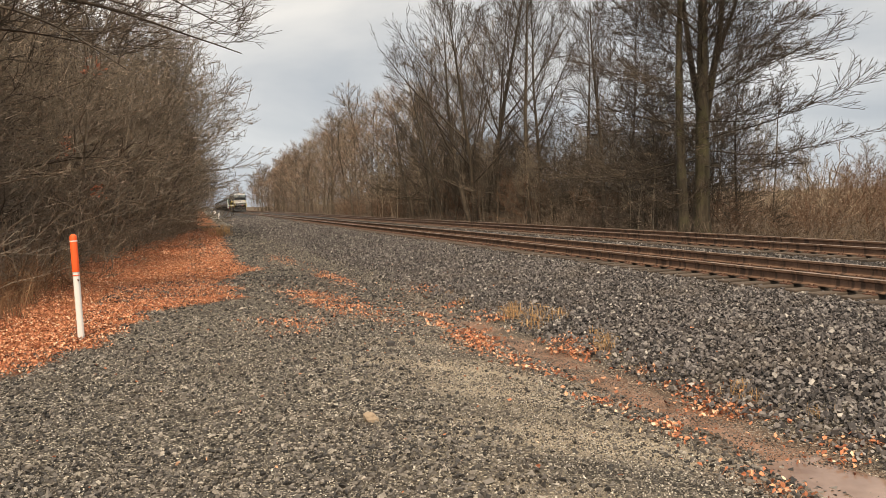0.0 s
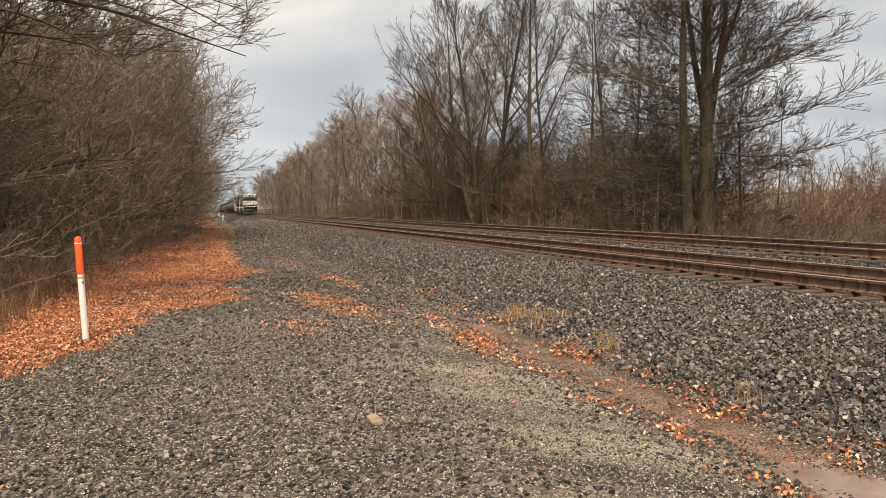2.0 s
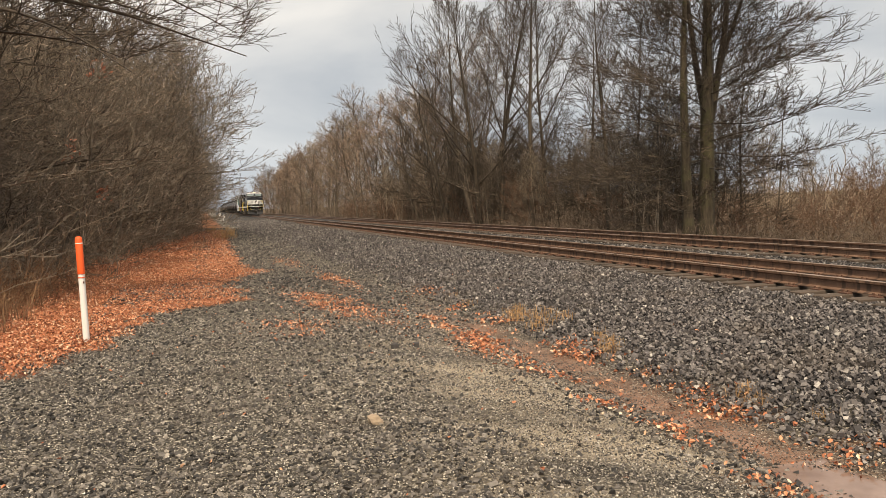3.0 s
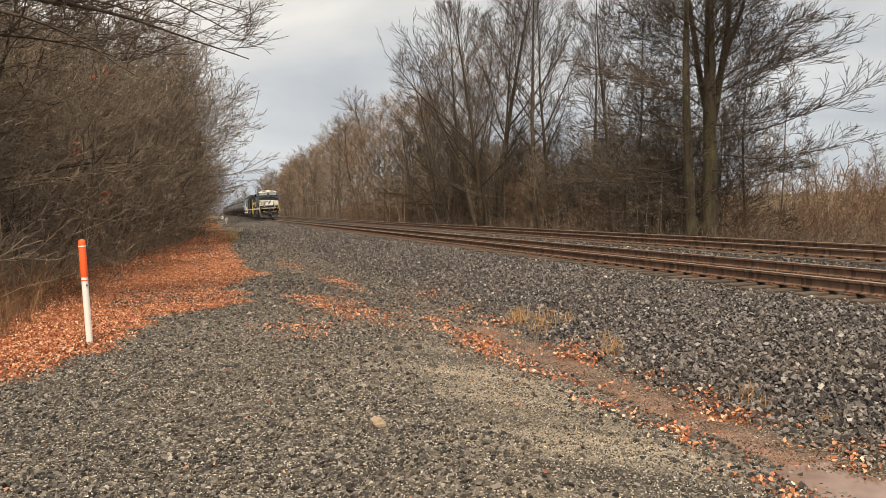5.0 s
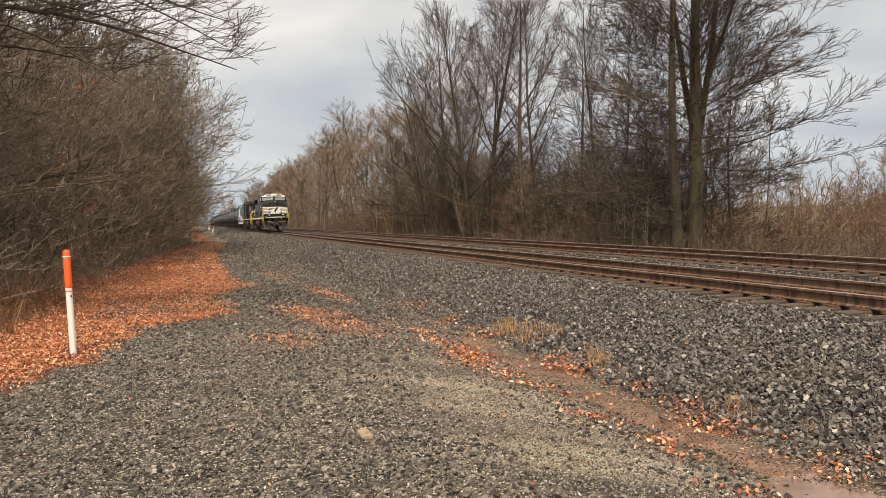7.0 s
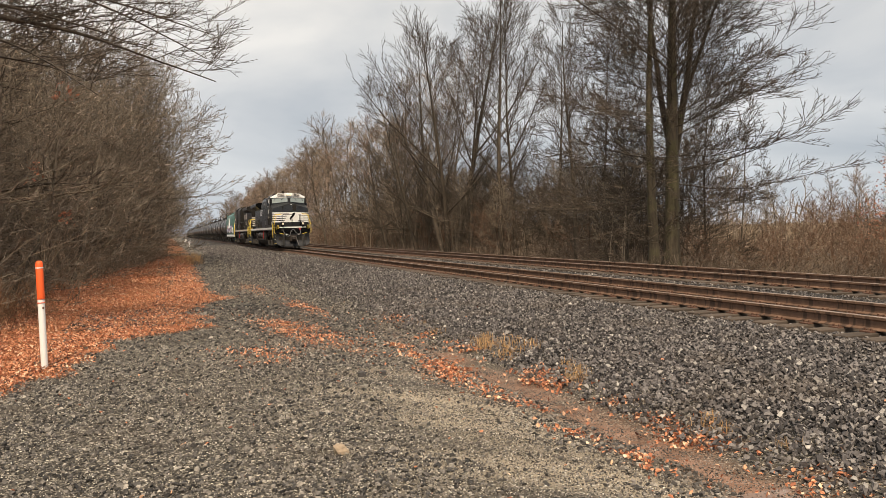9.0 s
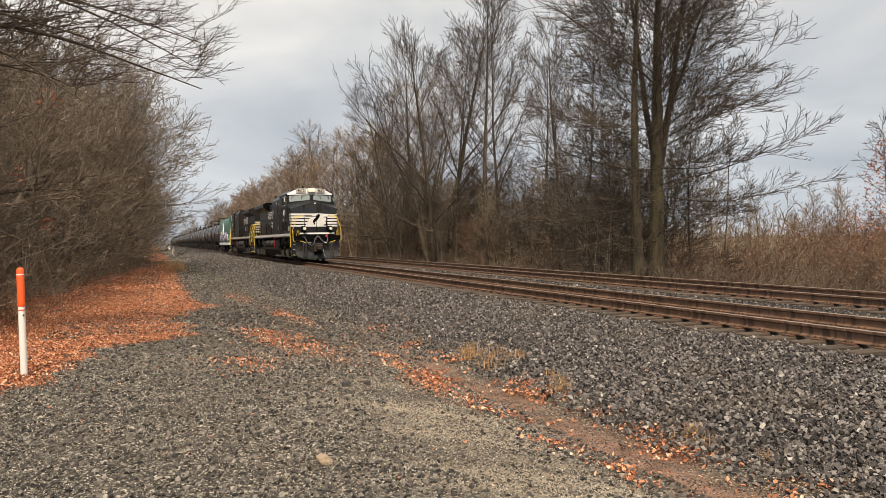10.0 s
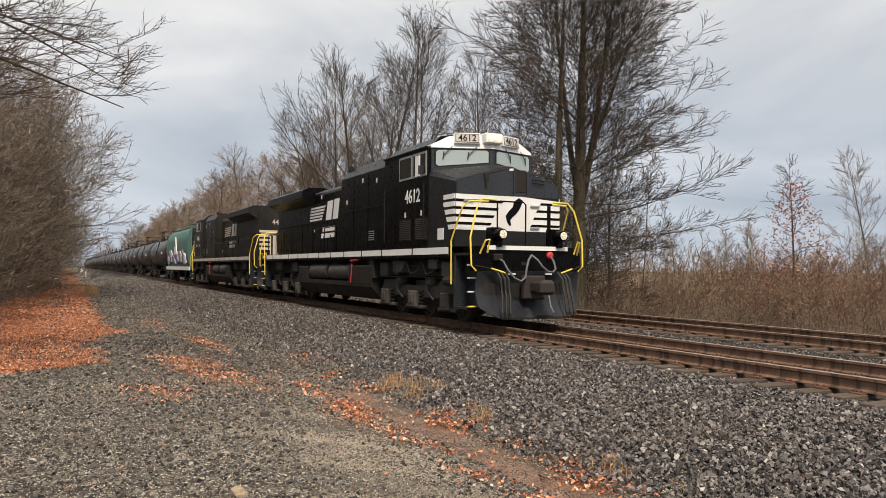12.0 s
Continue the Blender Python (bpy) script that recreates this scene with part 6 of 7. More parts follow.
        for row, (z, gaps) in enumerate(((2.68, (0.17, 0.17, 0.16, 0.13, 0.18, 0.12, 0.15)), (2.44, (0.14, 0.17, 0.16, 0.12, 0.16, 0.13, 0.16, 0.17)))):
            y = my(11.45) if side < 0 else my(11.45) - 1.6
            for g in gaps:
                part("name_bar", Shape().box(side * 1.076 - 0.006, side * 1.076 + 0.006, y, y + g, z, z + 0.17), wht, loco)
                y += g + 0.055
    words(number, 0.5, wht, Matrix.Translation((-1.558, 3.4, 3.23)) @ SIDE_L, "cab_number", loco)
    words(number, 0.5, wht, Matrix.Translation((1.558, 3.4, 3.23)) @ SIDE_R, "cab_number", loco)
    # rear end bars
    for k in range(5):
        z = 2.2 + k * 0.22
        part("rear_stripe", Shape().box(-1.0, 1.0, 19.7, 19.708, z, z + 0.12), wht, loco)
    words(number, 0.36, wht, Matrix.Translation((0, 19.704, 3.62)) @ REAR, "hood_number", loco)
    part("rear_panel", Shape().box(-0.45, 0.45, 19.708, 19.716, 1.95, 2.95), wht, loco)
    # fuel tank, air reservoirs
    tank = Shape().prism([(-1.5, 0.75), (-1.15, 0.36), (1.15, 0.36), (1.5, 0.75), (1.5, 0.88), (0.85, 0.9), (0.85, 1.3), (-0.85, 1.3), (-0.85, 0.9), (-1.5, 0.88)], 6.5, 14.6, "y")
    tk = part("fuel_tank", tank, MAT["loco_dusty"], loco, "dusty dark fuel tank")
    for side in (-1, 1):
        part("tank_box", Shape().box(*sorted((side * 0.8, side * 1.51)), 6.5, 8.62, 0.8, 1.4, 0.03), MAT["loco_dusty"], tk)
        part("tank_end_box", Shape().box(*sorted((side * 0.8, side * 1.505)), 13.35, 14.6, 0.8, 1.38, 0.03), MAT["loco_dusty"], tk)
    for side in (-1, 1):
        for y in (8.8, 11.2):
            part("air_reservoir", Shape().lathe([(0, 0.1), (0.08, 0.26), (0.2, 0.3), (2.0, 0.3), (2.12, 0.26), (2.2, 0.1)], (side * 1.2, y, 1.19), "y", 18), MAT["reservoir"], loco, smooth=True)
        part("shutoff_handle", Shape().tube([(side * 1.54, 8.2, 1.45), (side * 1.54, 8.3, 0.85)], 0.02, 5).tube([(side * 1.5, 7.6, 1.6), (side * 1.5, 8.4, 1.55)], 0.045, 6), MAT["red_paint"], loco)
        part("under_piping", Shape().tube([(side * 1.25, 1.4, 1.3), (side * 1.28, 3.0, 1.38), (side * 1.2, 6.8, 1.34)], 0.035, 6).tube([(side * 1.1, 14.7, 1.35), (side * 1.2, 20.0, 1.35)], 0.035, 6)
             .box(*sorted((side * 0.9, side * 1.3)), 2.4, 3.6, 1.25, 1.55), MAT["under_dark"], loco)
    # equipment hung under the cab and deck
    for side in (-1, 1):
        for y0, y1, z0, z1, xx in ((1.3, 1.9, 1.12, 1.5, 1.42), (2.1, 2.6, 1.3, 1.58, 1.46), (4.3, 5.1, 1.2, 1.56, 1.4), (5.6, 6.2, 1.08, 1.5, 1.36), (15.2, 16.0, 1.15, 1.55, 1.4), (17.6, 18.6, 1.2, 1.55, 1.4)):
            part("under_box", Shape().box(*sorted((side * (xx - 0.35), side * xx)), y0, y1, z0, z1, 0.03), MAT["truck_grey"], loco)
        part("air_filter", Shape().lathe([(0, 0.05), (0.05, 0.13), (0.45, 0.13), (0.5, 0.05)], (side * 1.4, 1.15, 1.02), "y", 14), MAT["loco_dusty"], loco)
        for k in range(3):
            part("cable_run", Shape().tube([(side * 1.42, 2.0 + k, 1.55), (side * 1.45, 2.3 + k, 1.25), (side * 1.42, 2.8 + k, 1.18), (side * 1.4, 3.1 + k, 1.5)], 0.022, 5), MAT["rubber"], loco)
        part("jacking_pad", Shape().box(*sorted((side * 1.25, side * 1.5)), 6.4, 6.75, 1.0, 1.62, 0.02), MAT["under_dark"], loco)
        part("grab_iron", Shape().tube([(side * 1.56, 2.55, 2.05), (side * 1.61, 2.55, 2.1), (side * 1.61, 2.55, 3.5), (side * 1.56, 2.55, 3.55)], 0.014, 5), MAT["loco_dusty"], loco)
        part("grab_iron", Shape().tube([(side * 1.56, 5.25, 2.05), (side * 1.61, 5.25, 2.1), (side * 1.61, 5.25, 3.5), (side * 1.56, 5.25, 3.55)], 0.014, 5), MAT["loco_dusty"], loco)
        part("cab_door", Shape().box(*sorted((side * 1.55, side * 1.556)), 4.55, 5.2, 1.95, 3.62), blk, loco)
        part("lift_lug", Shape().box(*sorted((side * 1.2, side * 1.3)), 9.1, 9.4, 4.55, 4.75, 0.02), MAT["loco_dusty"], loco)
    part("roof_horn", Shape().lathe([(0, 0.09), (0.1, 0.05), (0.4, 0.035)], (-0.3, 3.2, 4.98), "y", 10).box(-0.35, -0.25, 3.45, 3.55, 4.82, 4.98), MAT["loco_dusty"], loco)
    part("roof_antenna", Shape().box(-0.2, 0.2, 3.9, 4.5, 4.83, 4.9, 0.02).tube([(0.3, 4.0, 4.84), (0.3, 4.0, 5.15)], 0.012, 5), MAT["under_dark"], loco)
    loco_truck(loco, (1.85, 3.85, 5.85))
    loco_truck(loco, (L - 5.85, L - 3.85, L - 1.85))
    return loco


def freight_truck(car, y):
    """Two axles under a freight car."""
    fr = Shape()
    for side in (-1, 1):
        fr.prism([(y - 1.1, 0.36), (y - 1.1, 0.6), (y - 0.6, 0.66), (y - 0.35, 0.84), (y + 0.35, 0.84), (y + 0.6, 0.66), (y + 1.1, 0.6), (y + 1.1, 0.36), (y + 0.7, 0.42), (y + 0.4, 0.22), (y - 0.4, 0.22), (y - 0.7, 0.42)],
                 *sorted((side * 0.93, side * 1.08)), "x")
    fr.box(-1.0, 1.0, y - 0.22, y + 0.22, 0.45, 0.8)
    tr = part("truck", fr, MAT["under_dark"], car)
    for side in (-1, 1):
        c = Shape()
        for dy in (-0.12, 0.12):
            coil(c, side * 1.0, y + dy, 0.3, 0.6, 0.07)
        part("coil_spring", c, MAT["truck_grey"], tr)
    for dy in (-0.89, 0.89):
        wheelset(car, y + dy, 0.46)


def car_ends(car, L, mat):
    for e in (0, 1):
        def fy(v):
            return v if e == 0 else L - v
        part("coupler", Shape().box(-0.12, 0.12, *sorted((fy(0.0), fy(0.9))), 0.78, 1.02, 0.03).box(-0.2, 0.2, *sorted((fy(-0.08), fy(0.3))), 0.7, 1.1, 0.05), MAT["rusty_iron"], car)
        for side in (-1, 1):
            part("end_ladder", Shape().tube([(side * 1.35, fy(0.85), 0.6), (side * 1.35, fy(0.85), 2.2)], 0.02, 4).tube([(side * 1.0, fy(0.85), 0.6), (side * 1.0, fy(0.85), 2.2)], 0.02, 4)
                 .box(*sorted((side * 1.0, side * 1.35)), *sorted((fy(0.84), fy(0.87))), 0.6, 0.63).box(*sorted((side * 1.0, side * 1.35)), *sorted((fy(0.84), fy(0.87))), 1.0, 1.03)
                 .box(*sorted((side * 1.0, side * 1.35)), *sorted((fy(0.84), fy(0.87))), 1.4, 1.43).box(*sorted((side * 1.0, side * 1.35)), *sorted((fy(0.84), fy(0.87))), 1.8, 1.83), mat, car)


TANK_L = 16.1


def tank_car():
    car = thing("tank_car", "dull black cylindrical railway tank car on two trucks", "tank car", group="train of tank cars")
    blk = MAT["tank_black"]
    c, r = 2.62, 1.48
    prof = [(0.95, 0.3), (1.0, 0.75), (1.12, 1.15), (1.3, 1.38), (1.55, r)] + [(q, r) for q in (4.6, 8.05, 11.5)] + [(14.55, r), (14.8, 1.38), (14.98, 1.15), (15.1, 0.75), (15.15, 0.3)]
    part("tank", Shape().lathe(prof, (0, 0, c), "y", 24), blk, car, "dull black weathered steel tank", smooth=True)
    for y in (4.6, 8.05, 11.5):
        part("seam_band", Shape().lathe([(-0.04, r + 0.012), (0.04, r + 0.012)], (0, y, c), "y", 24), blk, car)
    part("manway_housing", Shape().lathe([(0, 0.5), (0.38, 0.5), (0.44, 0.42)], (0, 8.05, c + r - 0.06), "z", 16), blk, car)
    rl = Shape()
    for side in (-1, 1):
        rl.tube([(side * 0.9, 6.7, c + r + 0.7), (side * 0.9, 9.4, c + r + 0.7)], 0.022, 4)
        for y in (6.7, 7.6, 8.5, 9.4):
            rl.tube([(side * 0.9, y, c + r - 0.3), (side * 0.9, y, c + r + 0.7)], 0.022, 4)
    for y in (6.7, 9.4):
        rl.tube([(-0.9, y, c + r + 0.7), (0.9, y, c + r + 0.7)], 0.022, 4)
    part("platform_rail", rl, MAT["under_dark"], car)
    part("top_platform", Shape().box(-0.95, -0.5, 6.7, 9.4, c + r - 0.12, c + r - 0.07).box(0.5, 0.95, 6.7, 9.4, c + r - 0.12, c + r - 0.07), MAT["under_dark"], car)
    lad = Shape()
    for side in (-1, 1):
        for y in (7.75, 8.25):
            lad.tube([(side * 1.52, y, 0.7), (side * 1.54, y, 2.6), (side * 1.2, y, c + 1.15), (side * 0.9, y, c + r)], 0.022, 4)
        for z in np.arange(0.8, 3.5, 0.36):
            lad.tube([(side * 1.54, 7.75, float(z)), (side * 1.54, 8.25, float(z))], 0.016, 4)
    part("ladder", lad, MAT["under_dark"], car)
    part("underframe", Shape().box(-0.35, 0.35, 0.5, 15.6, 0.82, 1.16).box(-1.45, 1.45, 0.75, 0.95, 0.9, 1.16).box(-1.45, 1.45, 15.15, 15.35, 0.9, 1.16)
         .box(-1.2, 1.2, 2.1, 2.8, 0.95, 1.5).box(-1.2, 1.2, 13.3, 14.0, 0.95, 1.5), MAT["under_dark"], car)
    for side in (-1, 1):
        part("side_sill", Shape().box(*sorted((side * 1.36, side * 1.46)), 0.8, 3.6, 1.06, 1.16).box(*sorted((side * 1.36, side * 1.46)), 12.5, 15.3, 1.06, 1.16), MAT["under_dark"], car)
        part("data_panel", Shape().box(*sorted((side * 1.47, side * 1.486)), 3.0, 4.2, 2.5, 2.7), MAT["loco_white"], car)
    part("end_rail", Shape().tube([(-1.4, 0.8, 1.1), (-1.4, 0.8, 2.1), (1.4, 0.8, 2.1), (1.4, 0.8, 1.1)], 0.02, 4).tube([(-1.4, 15.3, 1.1), (-1.4, 15.3, 2.1), (1.4, 15.3, 2.1), (1.4, 15.3, 1.1)], 0.02, 4), MAT["under_dark"], car)
    car_ends(car, TANK_L, MAT["under_dark"])
    freight_truck(car, 2.45)
    freight_truck(car, 13.65)
    return car


HOP_L = 15.6


def hopper_car():
    car = thing("hopper_car", "faded teal covered hopper car with graffiti on its side", "hopper car")
    teal = MAT["teal"]
    half = [(0.0, 1.1), (0.9, 1.1), (1.3, 1.28), (1.48, 1.9), (1.54, 2.6), (1.5, 3.4), (1.36, 4.0), (1.05, 4.3), (0.0, 4.42)]
    prof = half + [(-x, z) for x, z in half[-2:0:-1]]
    n = len(prof)
    ys = [(0.9, 0.0, 2.3), (1.0, 1.0, 0.0), (HOP_L - 1.0, 1.0, 0.0), (HOP_L - 0.9, 0.0, 0.0)]
    part("body", Shape().prism(prof, 1.3, HOP_L - 1.3, "y"), teal, car, "faded teal rounded hopper body", smooth=True)
    for y in (1.3, HOP_L - 1.3):
        part("end_band", Shape().prism([(x * 1.02, 1.1 + (z - 1.1) * 1.01) for x, z in prof], y - 0.09, y + 0.09, "y"), teal, car)
    part("running_board", Shape().box(-0.35, 0.35, 0.7, HOP_L - 0.7, 4.56, 4.61).box(-1.2, 1.2, 1.2, 1.6, 4.5, 4.54).box(-1.2, 1.2, HOP_L - 1.6, HOP_L - 1.2, 4.5, 4.54), MAT["under_dark"], car)
    for k in range(8):
        part("roof_hatch", Shape().box(-0.9, 0.9, 1.9 + k * 1.5, 2.7 + k * 1.5, 4.4, 4.53, 0.03), teal, car)
    part("side_sill", Shape().box(-1.5, -1.4, 0.6, HOP_L - 0.6, 1.02, 1.3).box(1.4, 1.5, 0.6, HOP_L - 0.6, 1.02, 1.3), MAT["loco_white"], car, "whitened side sill")
    part("underframe", Shape().box(-0.3, 0.3, 0.5, HOP_L - 0.5, 0.85, 1.12).box(-1.3, 1.3, 1.9, 2.7, 0.95, 1.1).box(-1.3, 1.3, HOP_L - 2.7, HOP_L - 1.9, 0.95, 1.1), MAT["under_dark"], car)
    for k in range(3):
        y = 4.6 + k * 3.2
        part("hopper_gate", Shape().prism([(y - 1.2, 1.1), (y + 1.2, 1.1), (y + 0.4, 0.4), (y - 0.4, 0.4)], -0.8, 0.8, "x"), MAT["under_dark"], car)
    for e in (1.0, HOP_L - 1.0):
        slope = 1 if e < 5 else -1
        part("slope_sheet", Shape().prism([(e + 0.3 * slope, 4.2), (e + 0.3 * slope, 1.15), (e - 0.3 * slope, 3.4), (e - 0.3 * slope, 4.2)], -1.2, 1.2, "x"), MAT["under_dark"], car)
        part("corner_post", Shape().box(-1.42, -1.3, e - 0.4, e - 0.28, 1.1, 4.4).box(1.3, 1.42, e - 0.4, e - 0.28, 1.1, 4.4), teal, car)
    # sprayed lettering, past reading: upright flame shapes and blotches
    rng = random.Random(3)
    cols = [painted("graffiti_white", (0.7, 0.74, 0.76), 0.6), painted("graffiti_violet", (0.18, 0.16, 0.4), 0.6), painted("graffiti_brown", (0.3, 0.13, 0.08), 0.6), painted("graffiti_blue", (0.35, 0.45, 0.62), 0.6)]
    for side in (-1, 1):
        for k in range(22):
            y, w, h = 2.3 + k * 0.5, rng.uniform(0.35, 0.9), rng.uniform(0.35, 1.1)
            z = rng.uniform(1.5, 1.75)
            x = 1.5
            pts = [(y, z, x), (y + w, z, x), (y + w * 1.1, z + h * 0.6, x + 0.06), (y + w * 0.6, z + h, x + 0.06), (y - w * 0.1, z + h * 0.7, x + 0.06)]
            s = Shape().add([(side * (q[2] + 0.012 + 0.002 * (k % 3)), q[0], q[1]) for q in pts] + [(side * (q[2] - 0.1), q[0], q[1]) for q in pts],
                            [(0, 1, 2, 3, 4), (0, 5, 6, 1), (1, 6, 7, 2), (2, 7, 8, 3), (3, 8, 9, 4), (4, 9, 5, 0)])
            part("graffiti", s, cols[(0, 3, 1, 2)[k % 4]], car)
        part("graffiti", Shape().prism([(7.3, 2.3), (8.6, 2.3), (8.9, 2.9), (8.1, 3.0), (8.0, 3.75), (7.6, 2.9)], side * 1.54 - 0.06, side * 1.54 + 0.014, "x"), cols[0], car, "white sprayed spike shape")
    car_ends(car, HOP_L, teal)
    freight_truck(car, 2.3)
    freight_truck(car, HOP_L - 2.3)
    return car


lead = locomotive("4612", "pair of locomotives")
trail = locomotive("4466", "pair of locomotives", True)
hopper = hopper_car()
tank = tank_car()
tanks = [tank] + [copy_thing(tank, Matrix()) for _ in range(27)]


# ---- verge, ditch and small things ----
def tuft(name, label, seed, spots, mat, blades, h0, group=""):
    """Tussocks of dry grass; each tussock is a thing."""
    rng = random.Random(seed)
    made = []
    for x, y, s in spots:
        v, f = [], []
        for k in range(blades):
            a, lean, h = rng.uniform(0, 6.28), rng.uniform(0.1, 0.9), h0 * rng.uniform(0.45, 1.1)
            bx, by = rng.gauss(0, 0.09), rng.gauss(0, 0.09)
            w = rng.uniform(0.003, 0.006)
            dx, dy = math.cos(a), math.sin(a)
            n = len(v)
            for q, (out, up, ww) in enumerate(((0, 0, 1), (0.35, 0.7, 0.8), (0.9, 0.95 - 0.3 * lean, 0.15))):
                px, py, pz = bx + dx * out * lean * h, by + dy * out * lean * h, up * h * (1 - 0.25 * lean)
                v += [(px - dy * w * ww, py + dx * w * ww, pz), (px + dy * w * ww, py - dx * w * ww, pz + 0.001), (px, py, pz + w * ww)]
            for r in range(2):
                f += [(n + r * 3 + i, n + r * 3 + (i + 1) % 3, n + r * 3 + 3 + (i + 1) % 3, n + r * 3 + 3 + i) for i in range(3)]
        me = bpy.data.meshes.new(name)
        me.from_pydata(v, [], f)
        me.materials.append(mat)
        ob = tagged(new(name, me), label, "dry grass", group)
        ob.matrix_basis = pose(x, y, float(ground_z(x, y)) - 0.01, 0, 0, 0) @ Matrix.Diagonal((s, s, s, 1))
        made.append(ob)
    return made


def lay_grass():
    rng = random.Random(61)
    tuft("grass_tussock", "tussock of dry straw-coloured grass on the gravel", 62,
         [(4.62 + rng.gauss(0, 0.22), 10.5 + rng.gauss(0, 0.6), rng.uniform(0.6, 1.0)) for _ in range(11)] +
         [(4.5 + rng.gauss(0, 0.15), rng.uniform(4.2, 14), rng.uniform(0.4, 0.8)) for _ in range(12)], MAT["straw"], 26, 0.3, "tussocks by the ditch")
    tuft("grass_tussock", "tall tan grass clump at the thicket's foot", 63,
         [(rng.uniform(-5.6, -3.0), rng.uniform(10.5, 17), rng.uniform(0.9, 1.5)) for _ in range(36)], MAT["bracken"], 40, 0.55, "grass along the thicket")
    tuft("grass_tussock", "pale tan grass clump beside the far verge", 64,
         [(rng.uniform(0.2, 1.9), rng.uniform(48, 70), rng.uniform(0.9, 1.6)) for _ in range(16)], MAT["straw"], 40, 0.55, "grass along the thicket")


lay_grass()


def marker_post(x, y):
    """A flat-backed plastic marker: white shaft, orange head, two dark bands."""
    p = thing("marker_post", "white plastic marker post with orange top standing in leaves", "marker post", (x, y, float(ground_z(x, y))))
    r = 0.045

    def sleeve(z0, z1, rr, dome=False):
        s = Shape()
        prof = [(z0, rr), (z1, rr)] + ([(z1 + 0.025, rr * 0.8), (z1 + 0.04, rr * 0.4)] if dome else [])
        return s.lathe(prof, (0, 0, 0), "z", 20)
    part("shaft", sleeve(-0.2, 0.97, r), MAT["post_white"], p, "white shaft", True)
    part("head", sleeve(0.99, 1.47, r + 0.004, True), MAT["post_orange"], p, "orange domed head", True)
    part("white_band", sleeve(1.405, 1.42, r + 0.007), MAT["post_white"], p)
    for z in (0.975, 0.92):
        part("dark_band", sleeve(z, z + 0.012, r + 0.006), MAT["post_orange"], p)
    part("sticker", Shape().box(0.018, 0.036, -r - 0.002, -r + 0.03, 0.84, 0.87), MAT["rusty_iron"], p)
    p.matrix_basis = pose(x, y, float(ground_z(x, y)), 0, -0.9, 0)
    return p


marker_post(-1.69, 11.93)
for x, y, h in ((2.95, 128, 1.0), (4.3, 176, 0.8)):
    q = thing("marker_stake", "small white marker stake beside the ballast", "marker stake", group="white stakes")
    part("stake", Shape().box(-0.07, 0.07, -0.03, 0.03, -0.1, h, 0.01), MAT["post_white"], q)
    put(q, x, y, 0)
cab = thing("signal_box", "small white trackside equipment box", "equipment box")
part("cabinet", Shape().box(-0.35, 0.35, -0.3, 0.3, 0.3, 1.0, 0.03), MAT["post_white"], cab)
part("leg", Shape().box(-0.05, 0.05, -0.05, 0.05, -0.1, 0.3), MAT["steel_grey"], cab)
put(cab, 3.6, 190, 0)


def line_pole(x, y):
    p = thing("line_pole", "old leaning timber line pole with two crossarms", "utility pole")
    part("pole", Shape().tube([(0, 0, -0.3), (0.05, 0, 1.6), (0.12, 0, 3.5)], [0.13, 0.12, 0.1], 8), MAT["tie"], p)
    for z in (2.75, 3.25):
        part("crossarm", Shape().box(-0.95, 1.1, -0.06, 0.06, z, z + 0.12), MAT["tie"], p)
    put(p, x, y, -8)


line_pole(18.8, 140)


def lumps():
    spec = [("fieldstone", "tan fieldstone lying on the gravel track", 1.27, 6.16, 0.072, "fieldstone"), ("ballast_lump", "dark stone lump on the gravel track", 2.48, 9.32, 0.06, "dark_stone"),
            ("ballast_lump", "dark stone lump on the gravel track", 2.22, 9.36, 0.07, "dark_stone")]
    for k, (name, label, x, y, s, mat) in enumerate(spec):
        bm = bmesh.new()
        bmesh.ops.create_icosphere(bm, subdivisions=2, radius=s)
        for q in bm.verts:
            n = noise.noise(q.co * 14 + Vector((k * 5, 0, 0)))
            q.co = q.co * (1 + 0.75 * n)
            q.co = Vector((max(-0.8 * s, min(0.85 * s, q.co.x)), max(-0.7 * s, q.co.y), min(0.6 * s, q.co.z * 0.85)))
        me = bpy.data.meshes.new(name)
        bm.to_mesh(me)
        bm.free()
        me.materials.append(MAT[mat])
        ob = tagged(new(name, me), label, "stone")
        ob.location = (x, y, float(ground_z(x, y)) + s * 0.35)


lumps()


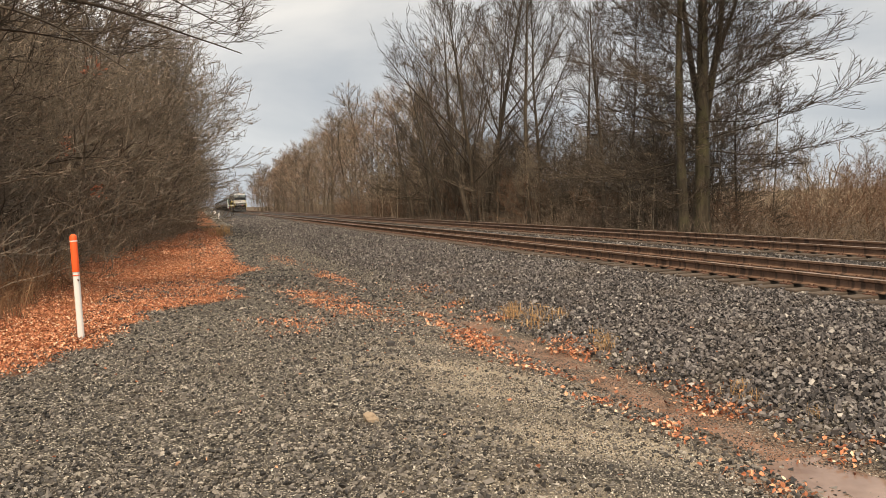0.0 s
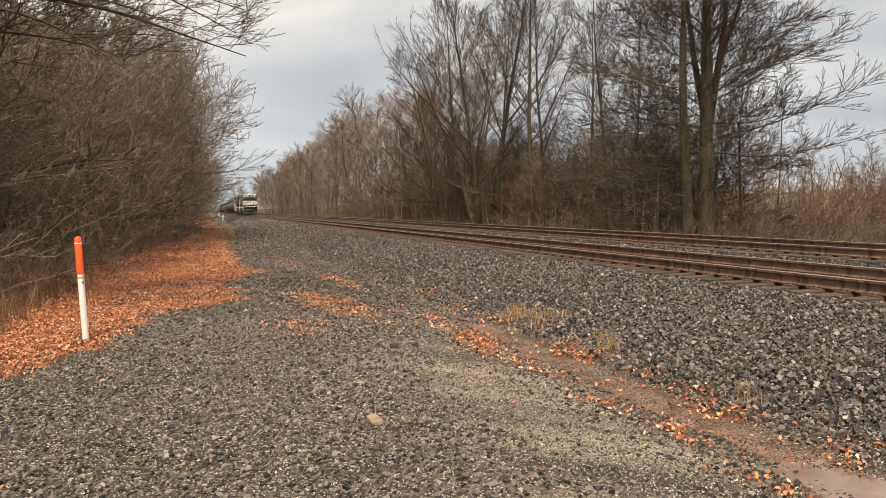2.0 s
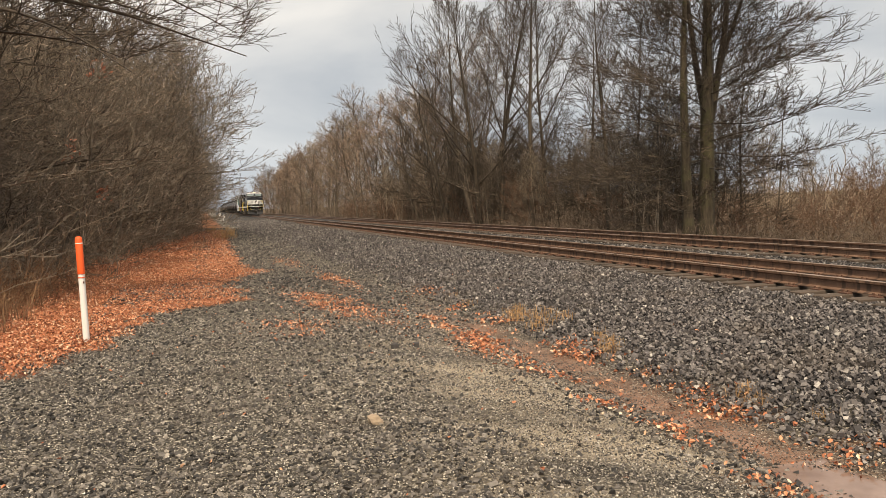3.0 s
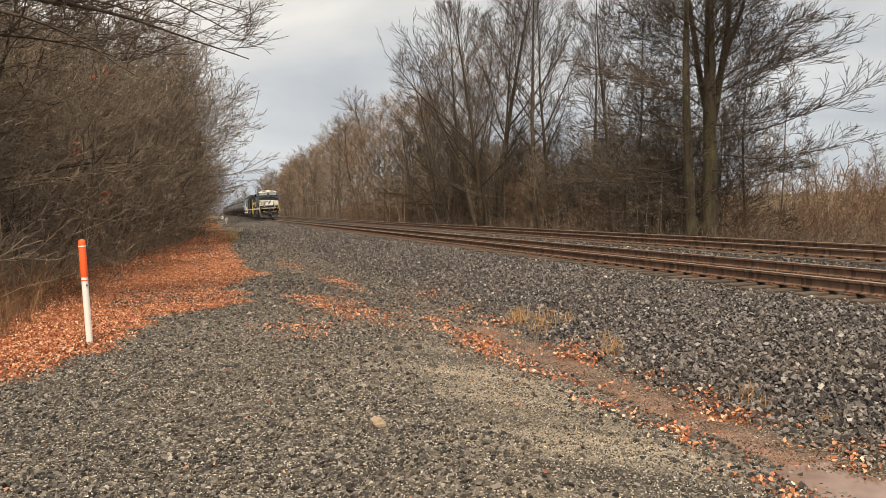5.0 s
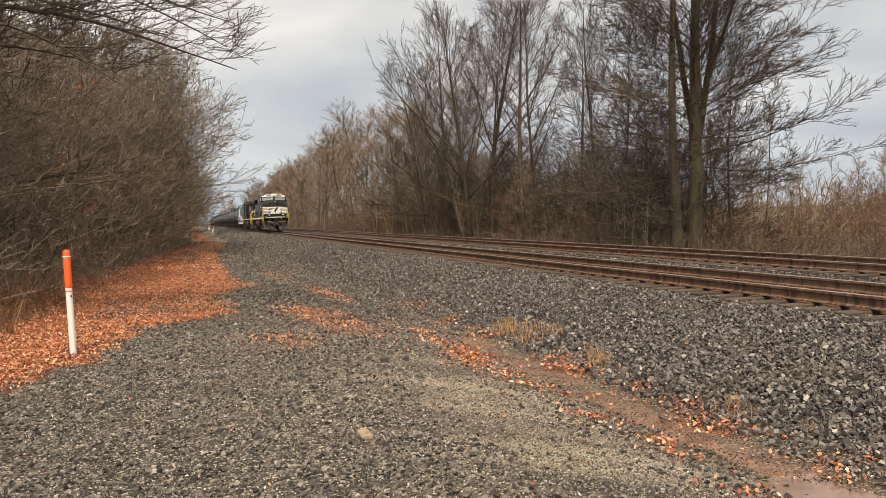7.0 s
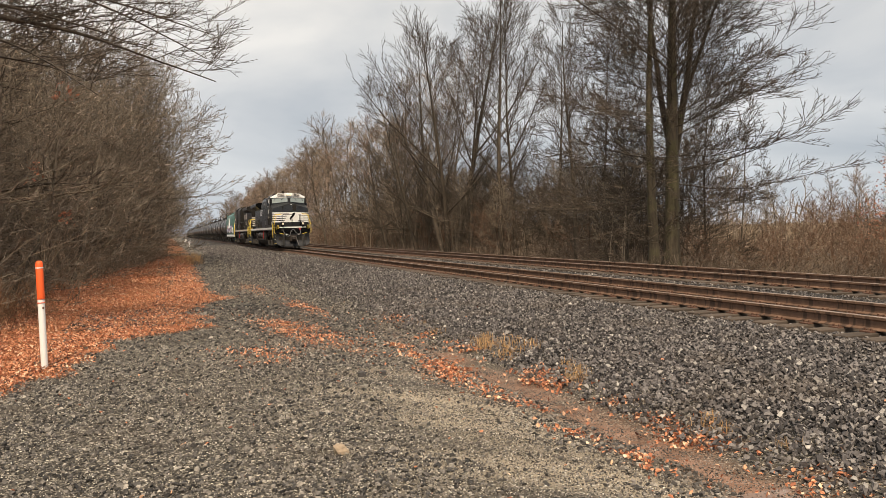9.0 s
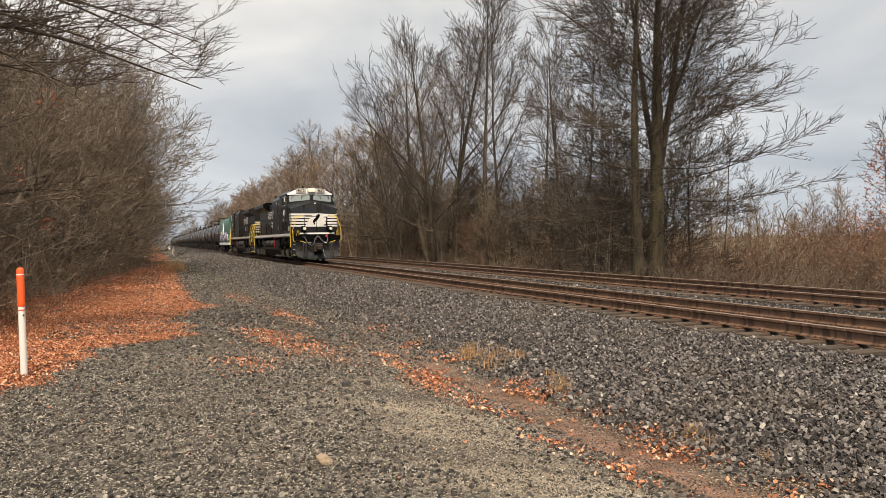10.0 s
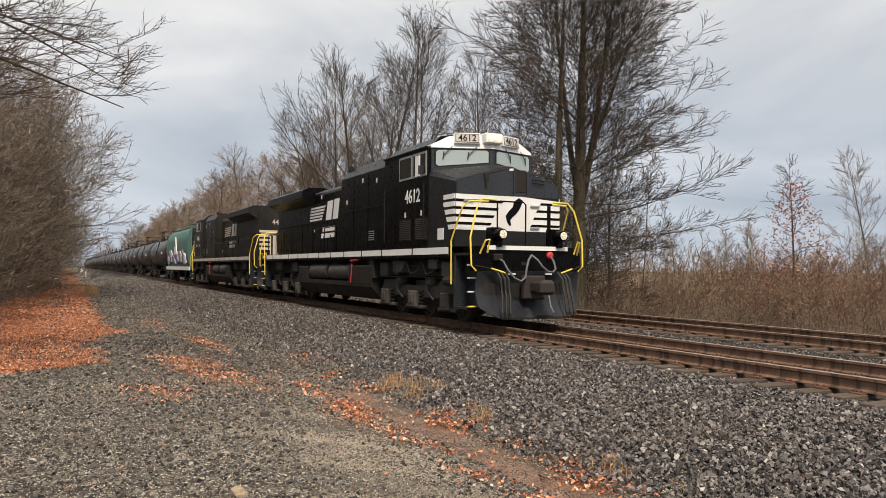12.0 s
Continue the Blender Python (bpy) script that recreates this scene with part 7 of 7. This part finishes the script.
def puddle():
    """Shallow brown water that stands wherever the ditch dips below its level."""
    s = Shape().box(3.2, 4.6, 1.2, 4.3, -0.3, -0.09)
    return tagged(new("water", s.mesh("water", MAT["water"])), "shallow muddy water standing in the ditch", "puddle", kind="structure")


puddle()


def hanging_leaves():
    """Last clusters of leaves caught in the thicket."""
    rng = np.random.default_rng(91)
    for k, (x, y, z, s) in enumerate(((-3.81, 26.0, 3.81, 0.34), (-2.93, 26.0, 6.18, 0.38), (-2.97, 26.0, 2.43, 0.22))):
        t = thing("leaf_cluster", "dry rust-red leaf cluster caught in bare twigs", "leaf cluster", group="leaf clusters in the thicket")
        t.location = (x, y, z)
        for i in range(16):
            v = rng.normal(0, s * 0.5, (1, 3))
            leaves("leaf", v[:, 0], v[:, 1], v[:, 2], rng.uniform(0.14, 0.24, 1), 1.0, MAT["leaf_red"], "", 92 + 20 * k + i, t)


hanging_leaves()


# ---- movement ----
def nose_y(t):
    """Where the leading locomotive's front stands at t seconds."""
    s = 12.0 - t
    return 15.33 + 17.1 * s - 0.107 * s * s


def on_line(y0, length, flip=False):
    """The pose of a vehicle whose front end stands at y0."""
    y1 = y0 + length
    x0, x1 = NEAR_X + bend(y0), NEAR_X + bend(y1)
    head = math.degrees(math.atan2(-(x1 - x0), length))
    if flip:
        return pose(x1, y1, RAIL_Z, 0, 0, head + 180)
    return pose(x0, y0, RAIL_Z, 0, 0, head)


def motions():
    times = [k * 0.75 for k in range(17)]
    L = 21.2
    consist = [(lead, 0.0, L, False), (trail, L + 1.1, L, True), (hopper, 2 * L + 1.75, HOP_L, False)]
    y = 2 * L + 1.75 + HOP_L + 0.1
    for c in tanks:
        consist.append((c, y, TANK_L, False))
        y += TANK_L + 0.1
    for ob, off, length, flip in consist:
        walk(ob, [(t, on_line(nose_y(t) + off, length, flip)) for t in times])
    # wheels roll without slipping
    for ob, off, length, flip in consist[:6]:
        for w in ob.children:
            if "radius" in w:
                r, at = w["radius"], w.location.copy()
                way = -1 if flip else 1
                walk(w, [(k / 30, pose(*at, math.degrees((nose_y(0) - nose_y(k / 30)) / r) * way % 360)) for k in range(361)])


motions()
